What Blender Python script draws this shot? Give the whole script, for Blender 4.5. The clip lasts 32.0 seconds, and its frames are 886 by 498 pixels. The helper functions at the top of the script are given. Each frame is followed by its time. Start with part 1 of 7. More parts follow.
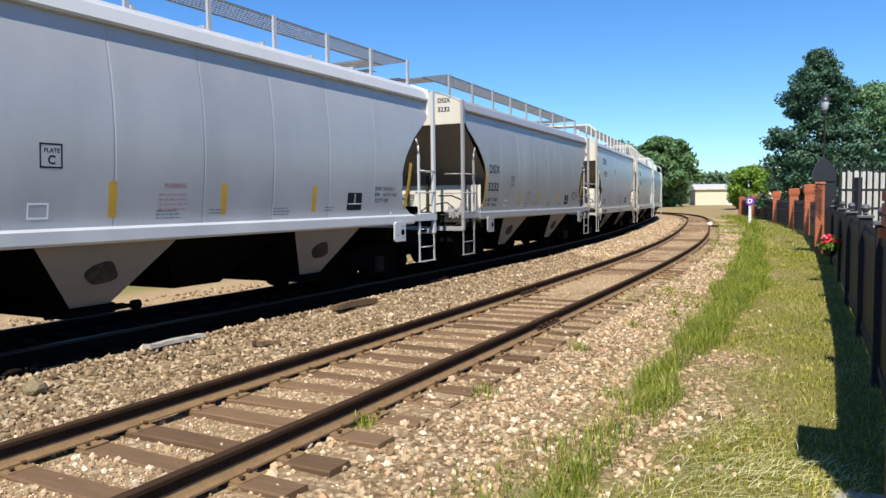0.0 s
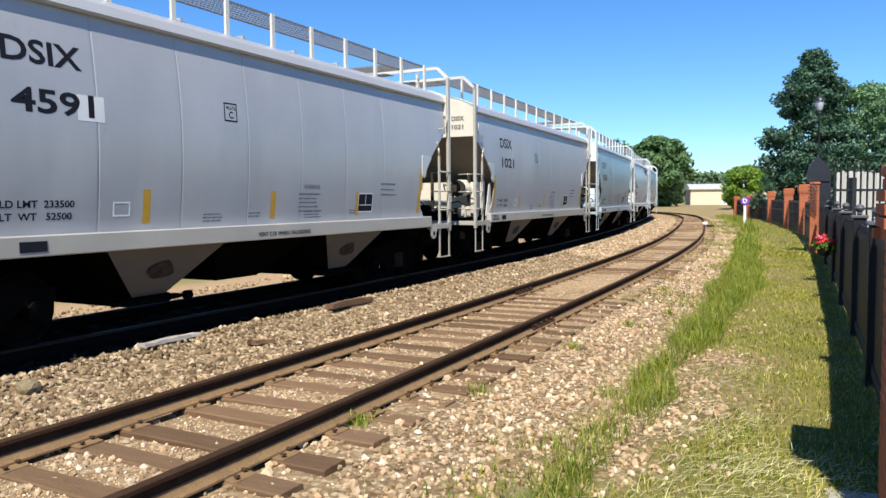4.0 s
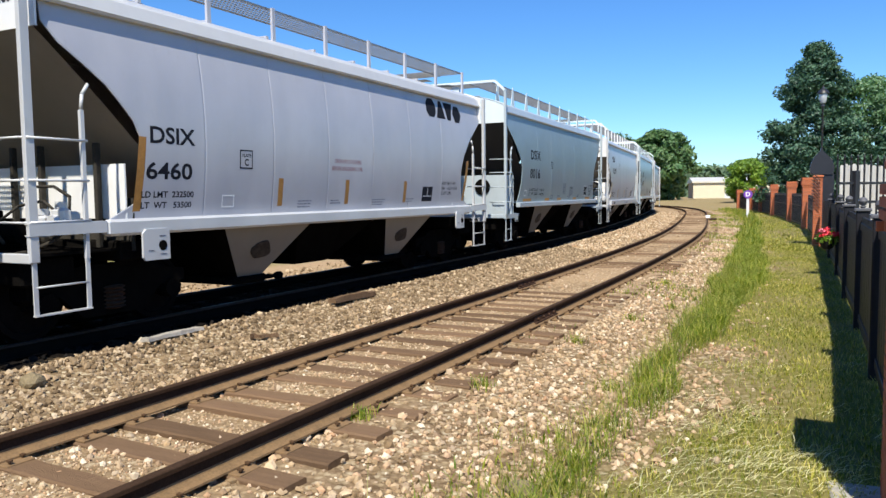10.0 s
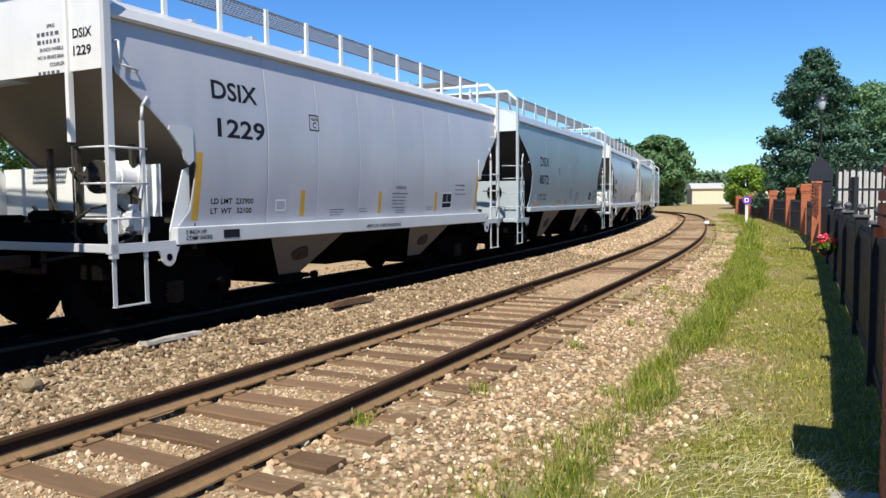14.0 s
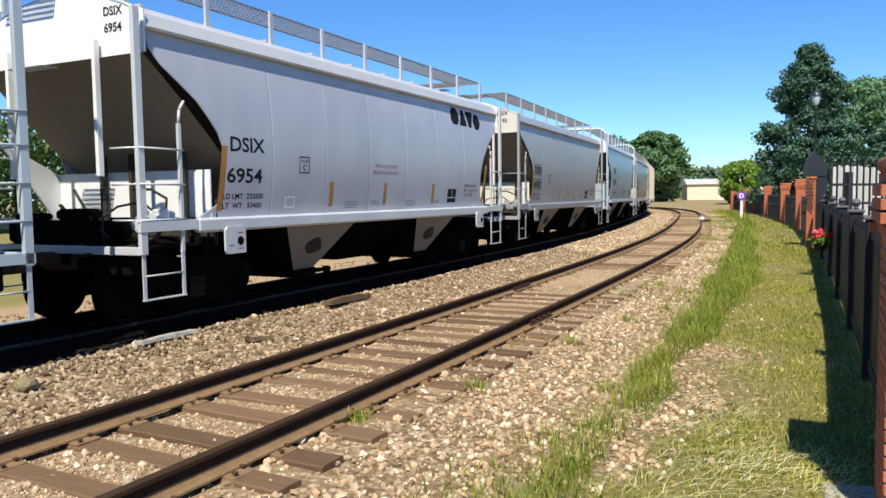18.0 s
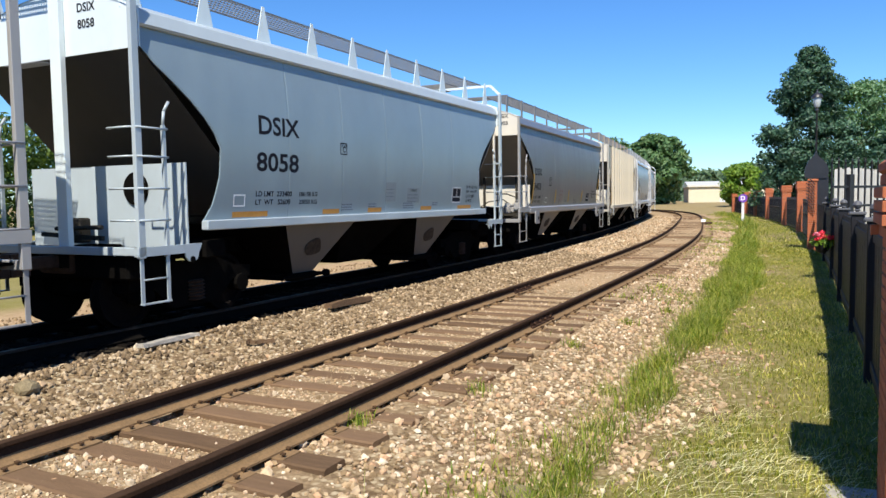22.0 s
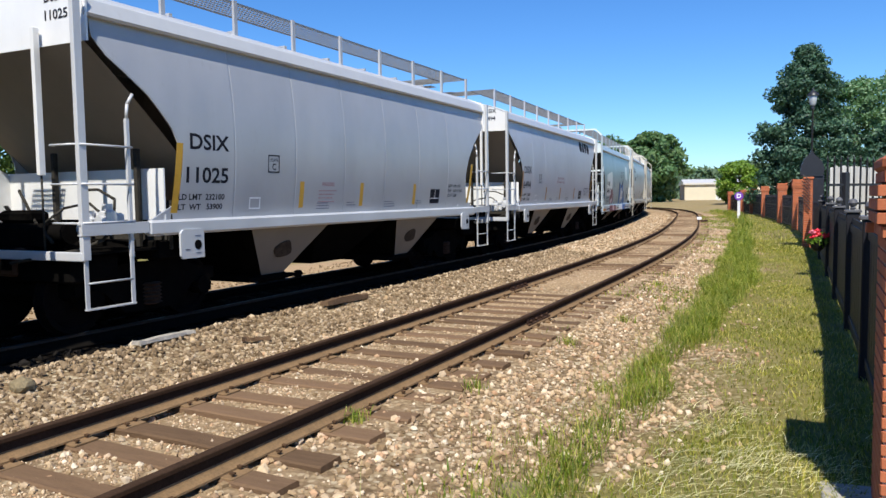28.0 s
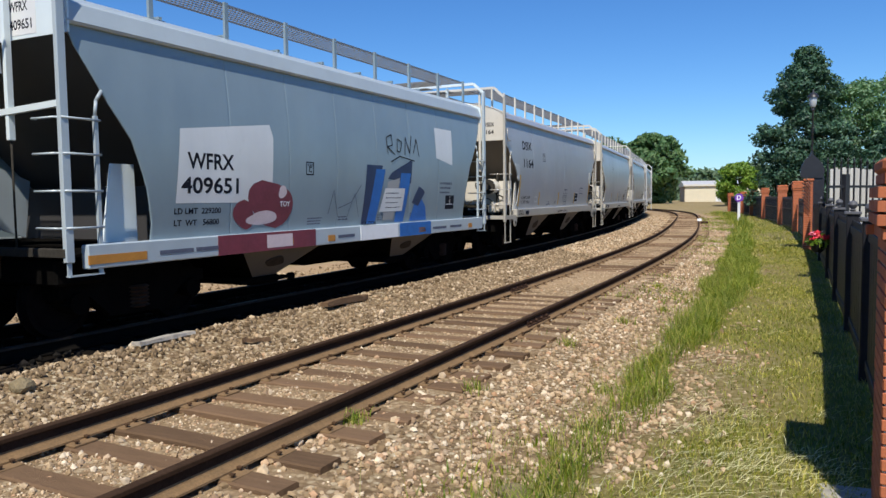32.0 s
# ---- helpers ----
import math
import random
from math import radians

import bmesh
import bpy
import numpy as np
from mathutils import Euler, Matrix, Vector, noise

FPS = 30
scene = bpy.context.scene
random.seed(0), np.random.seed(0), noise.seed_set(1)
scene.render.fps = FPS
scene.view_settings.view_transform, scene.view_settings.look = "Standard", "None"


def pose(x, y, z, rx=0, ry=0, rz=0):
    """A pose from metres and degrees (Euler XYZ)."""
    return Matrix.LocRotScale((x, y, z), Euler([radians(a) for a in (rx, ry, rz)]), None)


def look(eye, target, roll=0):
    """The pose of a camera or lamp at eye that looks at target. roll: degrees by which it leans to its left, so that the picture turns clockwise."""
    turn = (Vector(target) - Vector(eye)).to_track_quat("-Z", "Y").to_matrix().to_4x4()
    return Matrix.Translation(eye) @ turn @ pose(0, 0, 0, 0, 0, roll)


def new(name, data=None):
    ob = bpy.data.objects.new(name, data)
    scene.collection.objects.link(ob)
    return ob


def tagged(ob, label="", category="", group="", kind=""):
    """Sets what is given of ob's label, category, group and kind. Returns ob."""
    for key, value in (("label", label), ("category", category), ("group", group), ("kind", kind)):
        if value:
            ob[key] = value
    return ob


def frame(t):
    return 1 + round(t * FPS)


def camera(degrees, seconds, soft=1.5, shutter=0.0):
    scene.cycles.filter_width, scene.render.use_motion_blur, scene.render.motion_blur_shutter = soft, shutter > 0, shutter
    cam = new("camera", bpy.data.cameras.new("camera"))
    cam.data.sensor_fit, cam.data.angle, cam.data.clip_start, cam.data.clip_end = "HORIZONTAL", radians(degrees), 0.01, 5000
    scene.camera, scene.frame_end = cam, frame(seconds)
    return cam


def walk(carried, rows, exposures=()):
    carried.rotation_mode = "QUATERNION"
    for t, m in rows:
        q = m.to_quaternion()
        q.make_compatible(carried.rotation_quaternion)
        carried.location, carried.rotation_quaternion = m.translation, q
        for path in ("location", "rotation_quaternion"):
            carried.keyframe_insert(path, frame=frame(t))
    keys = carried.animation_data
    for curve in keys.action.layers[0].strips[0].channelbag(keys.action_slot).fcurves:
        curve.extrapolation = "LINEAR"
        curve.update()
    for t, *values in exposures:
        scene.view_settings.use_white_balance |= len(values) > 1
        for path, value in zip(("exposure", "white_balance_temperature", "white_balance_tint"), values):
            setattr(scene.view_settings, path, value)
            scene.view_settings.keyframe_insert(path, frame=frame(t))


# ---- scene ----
EYE = (0.0, 0.0, 1.589)
cam = camera(62.0, 32.0, soft=1.5, shutter=0.0)
# seconds, yaw, pitch, roll of the hand-held camera, which stays on one spot
ROWS = [(0,0.212,-3.633,0.672), (0.5,0.330,-3.534,0.723), (1,0.489,-3.812,0.574), (1.5,0.279,-3.604,0.599), (2,0.494,-3.545,0.601), (2.5,0.515,-3.399,0.557), (3,0.336,-3.744,0.701), (3.5,0.179,-3.520,0.774), (4,-0.124,-3.700,0.546), (4.5,-0.018,-3.824,0.507), (6.5,-0.008,-3.813,0.403), (7,0.112,-3.934,0.417), (7.5,0.162,-3.748,0.479), (8,0.304,-3.999,0.595), (8.5,0.145,-4.026,0.707), (9,0.000,-4.021,0.694), (9.5,0.114,-4.031,0.646), (10,0.060,-4.165,0.663), (10.5,-0.016,-4.367,0.860), (11,-0.100,-4.394,0.871), (11.5,-0.046,-4.183,0.892), (12,-0.065,-4.118,0.768), (12.5,-0.074,-4.113,0.766), (13,0.009,-3.908,0.665), (13.5,0.100,-3.768,0.564), (14,-0.006,-3.787,0.467), (14.5,0.069,-3.849,0.411), (16.5,0.091,-3.962,0.904), (17,-0.185,-3.930,0.941), (17.5,-0.406,-3.880,0.712), (18,-0.356,-4.020,0.748), (18.5,-0.244,-3.962,0.673), (19,-0.153,-3.840,0.622), (19.5,-0.073,-3.703,0.645), (20,0.146,-3.713,0.647), (20.5,0.344,-3.480,0.897), (21,0.057,-3.714,0.772), (21.5,-0.221,-3.728,0.801), (22,-0.261,-3.791,0.847), (22.5,-0.201,-3.885,0.795), (23,-0.324,-3.717,0.691), (23.5,-0.469,-3.811,0.571), (24,-0.259,-4.000,0.661), (24.5,-0.153,-3.949,0.730), (25,-0.205,-3.981,0.851), (25.5,-0.067,-3.852,0.908), (27.5,-0.493,-4.014,0.866), (28,-0.538,-3.995,0.771), (28.5,-0.551,-3.936,0.756), (29,-0.619,-3.802,0.720), (29.5,-0.550,-3.982,0.722), (30,-0.601,-3.996,0.743), (30.5,-0.523,-3.983,0.922), (31,-0.445,-3.887,0.918), (31.5,-0.603,-3.814,0.753), (32,-0.527,-3.900,0.687)]
EXPOSURES = [(0, 0.58, 6370, 9), (4, 0.66, 6370, 9), (8, 0.65, 6330, 9), (11, 0.58, 6330, 9), (14, 0.56, 6350, 9), (17, 0.72, 6350, 9), (18, 0.59, 6350, 9), (21, 0.59, 6350, 9), (25, 0.84, 6300, 9), (28, 0.47, 6160, 10), (30, 0.4, 6180, 10), (32, 0.22, 6200, 10)]
walk(cam, [(t, pose(*EYE, 90 + p, r, a)) for t, a, p, r in ROWS], EXPOSURES)

# ---- light ----
SUN_EL, SUN_AZ = 53.0, 261.5   # elevation; direction towards the sun, from +x towards +y
world = bpy.data.worlds.new("sky")
scene.world = world
world.use_nodes = True
wn = world.node_tree.nodes
sky = wn.new("ShaderNodeTexSky")
sky.sky_type = 'NISHITA'
sky.sun_disc = False
sky.sun_elevation = radians(SUN_EL)
sky.sun_rotation = radians(90.0 - SUN_AZ)
sky.air_density, sky.dust_density, sky.ozone_density = 1.0, 0.0, 2.0
hue = wn.new("ShaderNodeHueSaturation")
hue.inputs["Saturation"].default_value = 1.2
world.node_tree.links.new(sky.outputs[0], hue.inputs["Color"])
tint = wn.new("ShaderNodeMix")
tint.data_type, tint.blend_type = 'RGBA', 'MULTIPLY'
tint.inputs[0].default_value = 1.0
tint.inputs[7].default_value = (0.60, 0.835, 1.12, 1)
world.node_tree.links.new(hue.outputs[0], tint.inputs[6])
world.node_tree.links.new(tint.outputs[2], wn["Background"].inputs[0])
wn["Background"].inputs[1].default_value = 0.096
sun = new("sun", bpy.data.lights.new("sun", 'SUN'))
sun.data.energy = 5.0
sun.data.angle = radians(0.55)
sun.data.color = (1.0, 0.925, 0.79)
sun_dir = Vector((math.cos(radians(SUN_AZ)) * math.cos(radians(SUN_EL)), math.sin(radians(SUN_AZ)) * math.cos(radians(SUN_EL)), math.sin(radians(SUN_EL))))
sun.matrix_world = look(sun_dir * 100, (0, 0, 0))

# ---- materials ----
def nodes_of(m):
    m.use_nodes = True
    nt = m.node_tree
    return nt, nt.nodes["Principled BSDF"]


def ramp(nt, fac, stops):
    r = nt.nodes.new("ShaderNodeValToRGB")
    nt.links.new(fac, r.inputs[0])
    e = r.color_ramp.elements
    while len(e) < len(stops):
        e.new(0.5)
    for el, (p, c) in zip(e, stops):
        el.position, el.color = p, (*c, 1)
    return r.outputs[0]


def noise_tex(nt, scale, detail=4.0, rough=0.55, coords="Object", stretch=None):
    tc = nt.nodes.new("ShaderNodeTexCoord")
    n = nt.nodes.new("ShaderNodeTexNoise")
    n.inputs["Scale"].default_value, n.inputs["Detail"].default_value, n.inputs["Roughness"].default_value = scale, detail, rough
    src = tc.outputs[coords]
    if stretch:
        mp = nt.nodes.new("ShaderNodeMapping")
        mp.inputs["Scale"].default_value = stretch
        nt.links.new(src, mp.inputs[0])
        src = mp.outputs[0]
    nt.links.new(src, n.inputs["Vector"])
    return n.outputs["Fac"]


def mix(nt, fac, a, b, kind='MIX'):
    m = nt.nodes.new("ShaderNodeMix")
    m.data_type, m.blend_type = 'RGBA', kind
    for sock, v in ((m.inputs[0], fac), (m.inputs[6], a), (m.inputs[7], b)):
        if hasattr(v, "is_output"):
            nt.links.new(v, sock)
        else:
            sock.default_value = v if isinstance(v, float) else (*v, 1)
    return m.outputs[2]


def bump(nt, p, height, strength, dist):
    b = nt.nodes.new("ShaderNodeBump")
    b.inputs["Strength"].default_value, b.inputs["Distance"].default_value = strength, dist
    nt.links.new(height, b.inputs["Height"])
    nt.links.new(b.outputs[0], p.inputs["Normal"])


def shade(c, k):
    return tuple(min(1.0, v * k) for v in c)


def plain(name, col, rough=0.6, metal=0.0, var=0.12, scale=6.0, grain=60.0, relief=0.15, dist=0.004, coords="Object", stretch=None, rnd=0.0, spec=0.5):
    m = bpy.data.materials.new(name)
    nt, p = nodes_of(m)
    f1 = noise_tex(nt, scale, 4, 0.6, coords, stretch)
    c = ramp(nt, f1, [(0.3, shade(col, 1 - var)), (0.7, shade(col, 1 + var))])
    f2 = noise_tex(nt, grain, 2, 0.6, coords, stretch)
    c = mix(nt, 0.35, c, ramp(nt, f2, [(0.35, shade(col, 1 - 1.5 * var)), (0.65, shade(col, 1 + 1.2 * var))]))
    if rnd:
        oi = nt.nodes.new("ShaderNodeObjectInfo")
        c = mix(nt, rnd, c, ramp(nt, oi.outputs["Random"], [(0.0, shade(col, 0.55)), (0.5, col), (1.0, shade(col, 1.45))]))
    nt.links.new(c, p.inputs["Base Color"])
    p.inputs["Roughness"].default_value, p.inputs["Metallic"].default_value = rough, metal
    p.inputs["Specular IOR Level"].default_value = spec
    if relief:
        bump(nt, p, f2, relief, dist)
    return m


def car_paint(name, col, dirt=(0.16, 0.13, 0.10), amount=0.35, rough=0.30):
    """Weathered freight-car paint: vertical rain streaks, dust near the sill, faint dents."""
    m = bpy.data.materials.new(name)
    nt, p = nodes_of(m)
    streak = noise_tex(nt, 1.0, 5, 0.6, "Object", (2.2, 2.2, 0.22))
    blotch = noise_tex(nt, 1.3, 5, 0.6)
    c = ramp(nt, blotch, [(0.3, shade(col, 0.93)), (0.7, shade(col, 1.05))])
    c = mix(nt, 0.22, c, ramp(nt, streak, [(0.35, shade(col, 0.86)), (0.62, shade(col, 1.05))]))
    fine = noise_tex(nt, 9.0, 6, 0.7, "Object", (1, 1, 0.5))
    mask = ramp(nt, fine, [(0.60, (0, 0, 0)), (0.9, (amount, amount, amount))])
    c = mix(nt, mask, c, dirt)
    oi = nt.nodes.new("ShaderNodeObjectInfo")
    c = mix(nt, 0.5, c, ramp(nt, oi.outputs["Random"], [(0.0, (0.88, 0.88, 0.88)), (1.0, (1.08, 1.08, 1.07))]), 'MULTIPLY')
    nt.links.new(c, p.inputs["Base Color"])
    p.inputs["Roughness"].default_value = rough
    p.inputs["Specular IOR Level"].default_value = 0.5 if rough > 0.6 else 0.9
    dents = noise_tex(nt, 1.0, 2, 0.4, "Object", (1.1, 1.1, 0.35))
    bump(nt, p, dents, 0.6, 0.06)
    return m


def random_stuff(name, cols, rough=0.85, grain=40.0, coords="Object"):
    """Joined pieces that vary one from the next."""
    m = bpy.data.materials.new(name)
    nt, p = nodes_of(m)
    geo = nt.nodes.new("ShaderNodeNewGeometry")
    n = len(cols)
    c = ramp(nt, geo.outputs["Random Per Island"], [((i + 0.5) / n, k) for i, k in enumerate(cols)])
    f = noise_tex(nt, grain, 3, 0.6, coords)
    c = mix(nt, 0.55, c, ramp(nt, f, [(0.3, (0.55, 0.55, 0.55)), (0.7, (1.15, 1.12, 1.08))]), 'MULTIPLY')
    nt.links.new(c, p.inputs["Base Color"])
    p.inputs["Roughness"].default_value = rough
    p.inputs["Specular IOR Level"].default_value = 0.12
    return m


def leaf_mat(name, cols, trans=0.25, patch=0.5, low=0.6):
    m = bpy.data.materials.new(name)
    nt, p = nodes_of(m)
    geo = nt.nodes.new("ShaderNodeNewGeometry")
    n = len(cols)
    c = ramp(nt, geo.outputs["Random Per Island"], [((i + 0.5) / n, k) for i, k in enumerate(cols)])
    big = noise_tex(nt, patch, 3, 0.5)
    c = mix(nt, 0.5, c, ramp(nt, big, [(0.35, (low, low + 0.05, low)), (0.65, (1.25, 1.2, 1.05))]), 'MULTIPLY')
    nt.links.new(c, p.inputs["Base Color"])
    p.inputs["Roughness"].default_value = 0.55
    out = nt.nodes["Material Output"]
    tr = nt.nodes.new("ShaderNodeBsdfTranslucent")
    nt.links.new(mix(nt, 1.0, c, (1.3, 1.35, 0.5), 'MULTIPLY'), tr.inputs[0])
    ms = nt.nodes.new("ShaderNodeMixShader")
    ms.inputs[0].default_value = trans
    nt.links.new(p.outputs[0], ms.inputs[1])
    nt.links.new(tr.outputs[0], ms.inputs[2])
    nt.links.new(ms.outputs[0], out.inputs[0])
    return m


def ground_mat():
    """Gravel, packed dirt, turf and painted train shade, spread by the ground's own cover weights."""
    m = bpy.data.materials.new("ground")
    nt, p = nodes_of(m)
    at = nt.nodes.new("ShaderNodeAttribute")
    at.attribute_name = "cover"
    sep = nt.nodes.new("ShaderNodeSeparateColor")
    nt.links.new(at.outputs["Color"], sep.inputs[0])
    v = nt.nodes.new("ShaderNodeTexVoronoi")
    tc = nt.nodes.new("ShaderNodeTexCoord")
    nt.links.new(tc.outputs["Object"], v.inputs["Vector"])
    v.inputs["Scale"].default_value = 22.0
    hsv = nt.nodes.new("ShaderNodeSeparateColor")
    nt.links.new(v.outputs["Color"], hsv.inputs[0])
    gravel = ramp(nt, hsv.outputs[0], [(0.0, (0.15, 0.105, 0.06)), (0.4, (0.27, 0.19, 0.11)), (0.75, (0.36, 0.275, 0.16)), (1.0, (0.55, 0.465, 0.32))])
    crack = ramp(nt, v.outputs["Distance"], [(0.25, (1, 1, 1)), (0.75, (0.52, 0.46, 0.40))])
    gravel = mix(nt, 0.8, gravel, crack, 'MULTIPLY')
    f1 = noise_tex(nt, 0.9, 6, 0.65)
    dirt = ramp(nt, noise_tex(nt, 9.0, 6, 0.7), [(0.25, (0.24, 0.165, 0.095)), (0.5, (0.36, 0.252, 0.145)), (0.75, (0.46, 0.34, 0.21))])
    turf_a = ramp(nt, noise_tex(nt, 30.0, 5, 0.7), [(0.3, (0.11, 0.115, 0.022)), (0.6, (0.20, 0.185, 0.045)), (0.8, (0.31, 0.255, 0.09))])
    turf = mix(nt, ramp(nt, f1, [(0.4, (0, 0, 0)), (0.65, (0.6, 0.6, 0.6))]), turf_a, (0.22, 0.19, 0.085))
    c = mix(nt, sep.outputs[1], gravel, dirt)
    # third weight: the train's shade painted near black into the ground
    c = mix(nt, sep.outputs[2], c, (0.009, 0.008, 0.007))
    c = mix(nt, sep.outputs[0], c, turf)
    nt.links.new(c, p.inputs["Base Color"])
    p.inputs["Roughness"].default_value = 0.95
    p.inputs["Specular IOR Level"].default_value = 0.1
    bump(nt, p, noise_tex(nt, 35.0, 5, 0.7), 0.6, 0.03)
    return m


M_GROUND = ground_mat()
M_STONE = random_stuff("ballast_stone", [(0.223, 0.153, 0.084), (0.409, 0.288, 0.163), (0.493, 0.363, 0.219), (0.353, 0.260, 0.167), (0.595, 0.456, 0.293), (0.446, 0.270, 0.153), (0.744, 0.632, 0.465), (0.298, 0.205, 0.126)], 0.9, 30)
M_GREYSTONE = random_stuff("grey_ballast_stone", [(0.113, 0.077, 0.043), (0.282, 0.200, 0.115), (0.197, 0.144, 0.090), (0.376, 0.273, 0.165), (0.526, 0.412, 0.274), (0.160, 0.111, 0.065)], 0.9, 30)
# stones under the train, its shade put into their colour
M_SHADESTONE = random_stuff("shade_black_ballast_stone", [(0.008, 0.007, 0.006), (0.012, 0.010, 0.009), (0.018, 0.015, 0.013), (0.010, 0.009, 0.008)], 0.85, 30)
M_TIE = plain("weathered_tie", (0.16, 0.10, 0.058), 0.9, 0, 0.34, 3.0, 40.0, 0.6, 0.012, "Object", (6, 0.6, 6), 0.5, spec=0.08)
# main-track tie and rails, coloured near black for the train's shade
M_SHADETIE = plain("shade_black_tie", (0.010, 0.008, 0.0065), 0.95, 0, 0.3, 3.0, 40.0, 0.6, 0.012, "Object", (0.6, 6, 6), 0.3, spec=0.05)
M_SHADERAIL = plain("shade_black_rail", (0.008, 0.007, 0.006), 0.95, 0.0, 0.35, 5.0, 60.0, 0.25, 0.003, spec=0.03)
M_SHADEHEAD = plain("shade_dark_running_rail", (0.022, 0.021, 0.02), 0.45, 0.0, 0.3, 3.0, 50.0, 0.1, 0.001, spec=0.25)
M_RAIL = plain("rail_rust", (0.036, 0.022, 0.015), 0.9, 0.0, 0.35, 5.0, 60.0, 0.25, 0.003, spec=0.08)
M_RAILTOP = plain("rail_head_worn", (0.048, 0.028, 0.017), 0.8, 0.0, 0.3, 3.0, 50.0, 0.1, 0.001, "Object", (1, 1, 1), spec=0.06)
M_RAILFOOT = plain("rail_foot_dusty_rust", (0.19, 0.115, 0.052), 0.95, 0.0, 0.28, 6.0, 60.0, 0.3, 0.003)
M_SPIKE = plain("rust_brown_spike", (0.085, 0.05, 0.028), 0.9, 0.0, 0.3, 12.0, 80.0, 0.3, 0.004, spec=0.05)
M_IRON = plain("rust_iron", (0.07, 0.04, 0.027), 0.8, 0.2, 0.3, 12.0, 80.0, 0.3, 0.004, spec=0.08)
M_OLDWOOD = plain("grey_old_wood", (0.40, 0.36, 0.30), 0.9, 0, 0.3, 4.0, 60.0, 0.6, 0.01, "Object", (0.5, 8, 8))
M_BRICK = plain("red_brick", (0.39, 0.115, 0.046), 0.85, 0, 0.14, 9.0, 90.0, 0.3, 0.004, "Object", None, 0.3)
M_MORTAR = plain("mortar", (0.5, 0.42, 0.33), 0.95, 0, 0.12, 10.0, 90.0, 0.3, 0.004)
M_BLACK = plain("black_gloss_iron", (0.018, 0.018, 0.022), 0.42, 0.0, 0.25, 8.0, 60.0, 0.08, 0.002)
M_BLACKWOOD = plain("black_painted_timber", (0.013, 0.013, 0.017), 0.6, 0.0, 0.3, 3.0, 50.0, 0.15, 0.003, "Object", (6, 6, 1), spec=0.25)
M_WHITEWOOD = plain("pale_weathered_board", (0.52, 0.5, 0.46), 0.85, 0, 0.14, 3.0, 40.0, 0.3, 0.005, "Object", (8, 8, 1), 0.2)
M_DARKCAP = plain("dark_grey_painted_cap", (0.085, 0.085, 0.095), 0.6, 0, 0.2, 6.0, 60.0, 0.2, 0.003)
M_CONC = plain("pale_concrete", (0.34, 0.32, 0.28), 0.9, 0, 0.1, 4.0, 70.0, 0.3, 0.004)
# underframe colour; also paints the shade of hopper ends and end foot
M_UNDER = plain("underframe_and_shade_black", (0.006, 0.0055, 0.005), 1.0, 0.0, 0.35, 5.0, 50.0, 0.2, 0.004, spec=0.0)
M_WHEEL = plain("wheel_steel", (0.009, 0.0075, 0.007), 1.0, 0.0, 0.3, 8.0, 60.0, 0.15, 0.003, spec=0.0)
M_INK = plain("black_stencil", (0.012, 0.013, 0.02), 0.8, 0, 0.15, 12.0, 60.0, 0, spec=0.15)
M_INKGREY = plain("faded_stencil", (0.10, 0.11, 0.15), 0.8, 0, 0.2, 12.0, 60.0, 0, spec=0.15)
M_INKRED = plain("faded_red_stencil", (0.30, 0.15, 0.16), 0.7, 0, 0.2, 12.0, 60.0, 0)
M_WHITEINK = plain("white_stencil", (0.8, 0.8, 0.8), 0.5, 0, 0.05, 12.0, 60.0, 0)
M_YELLOW = plain("yellow_reflector", (0.54, 0.30, 0.025), 0.5, 0, 0.1, 10.0, 60.0, 0)
M_ORANGE = plain("orange_reflector", (0.46, 0.20, 0.03), 0.5, 0, 0.15, 10.0, 60.0, 0)
M_NOTICE = plain("faded_grey_notice", (0.21, 0.245, 0.26), 0.5, 0, 0.12, 8.0, 60.0, 0)
M_AMBER = plain("dirty_amber_reflector", (0.36, 0.17, 0.035), 0.5, 0, 0.25, 10.0, 60.0, 0)
M_GALV = plain("galvanised_grating", (0.20, 0.205, 0.215), 0.5, 0.3, 0.15, 9.0, 60.0, 0.1, 0.002)
M_BARK = plain("bark", (0.11, 0.075, 0.05), 0.95, 0, 0.3, 6.0, 40.0, 0.8, 0.03, "Object", (3, 3, 0.7))
M_LEAF_DARK = leaf_mat("dark_leaves", [(0.014, 0.05, 0.03), (0.022, 0.07, 0.042), (0.036, 0.095, 0.055), (0.06, 0.13, 0.075), (0.09, 0.17, 0.11)], 0.18)
M_LEAF_GREEN = leaf_mat("bright_leaves", [(0.08, 0.17, 0.012), (0.13, 0.24, 0.02), (0.19, 0.31, 0.03), (0.26, 0.37, 0.05)], 0.3)
# haze of distance is put into this paler leaf colour
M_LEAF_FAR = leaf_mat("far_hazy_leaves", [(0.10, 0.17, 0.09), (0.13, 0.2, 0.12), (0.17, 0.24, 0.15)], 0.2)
M_LEAF_MID = leaf_mat("wood_leaves", [(0.05, 0.12, 0.04), (0.075, 0.155, 0.055), (0.10, 0.19, 0.07), (0.15, 0.235, 0.10)], 0.22)
M_LEAF_HEDGE = leaf_mat("hedge_leaves", [(0.035, 0.075, 0.012), (0.06, 0.115, 0.018), (0.09, 0.155, 0.025), (0.14, 0.20, 0.04)], 0.25)
M_LEAF_PALE = leaf_mat("silvery_leaves", [(0.06, 0.15, 0.06), (0.10, 0.21, 0.10), (0.16, 0.28, 0.15), (0.26, 0.38, 0.24)], 0.3)
M_GRASS = leaf_mat("tall_grass", [(0.105, 0.17, 0.008), (0.165, 0.23, 0.011), (0.24, 0.295, 0.020), (0.44, 0.41, 0.10)], 0.4, 1.6, 0.48)
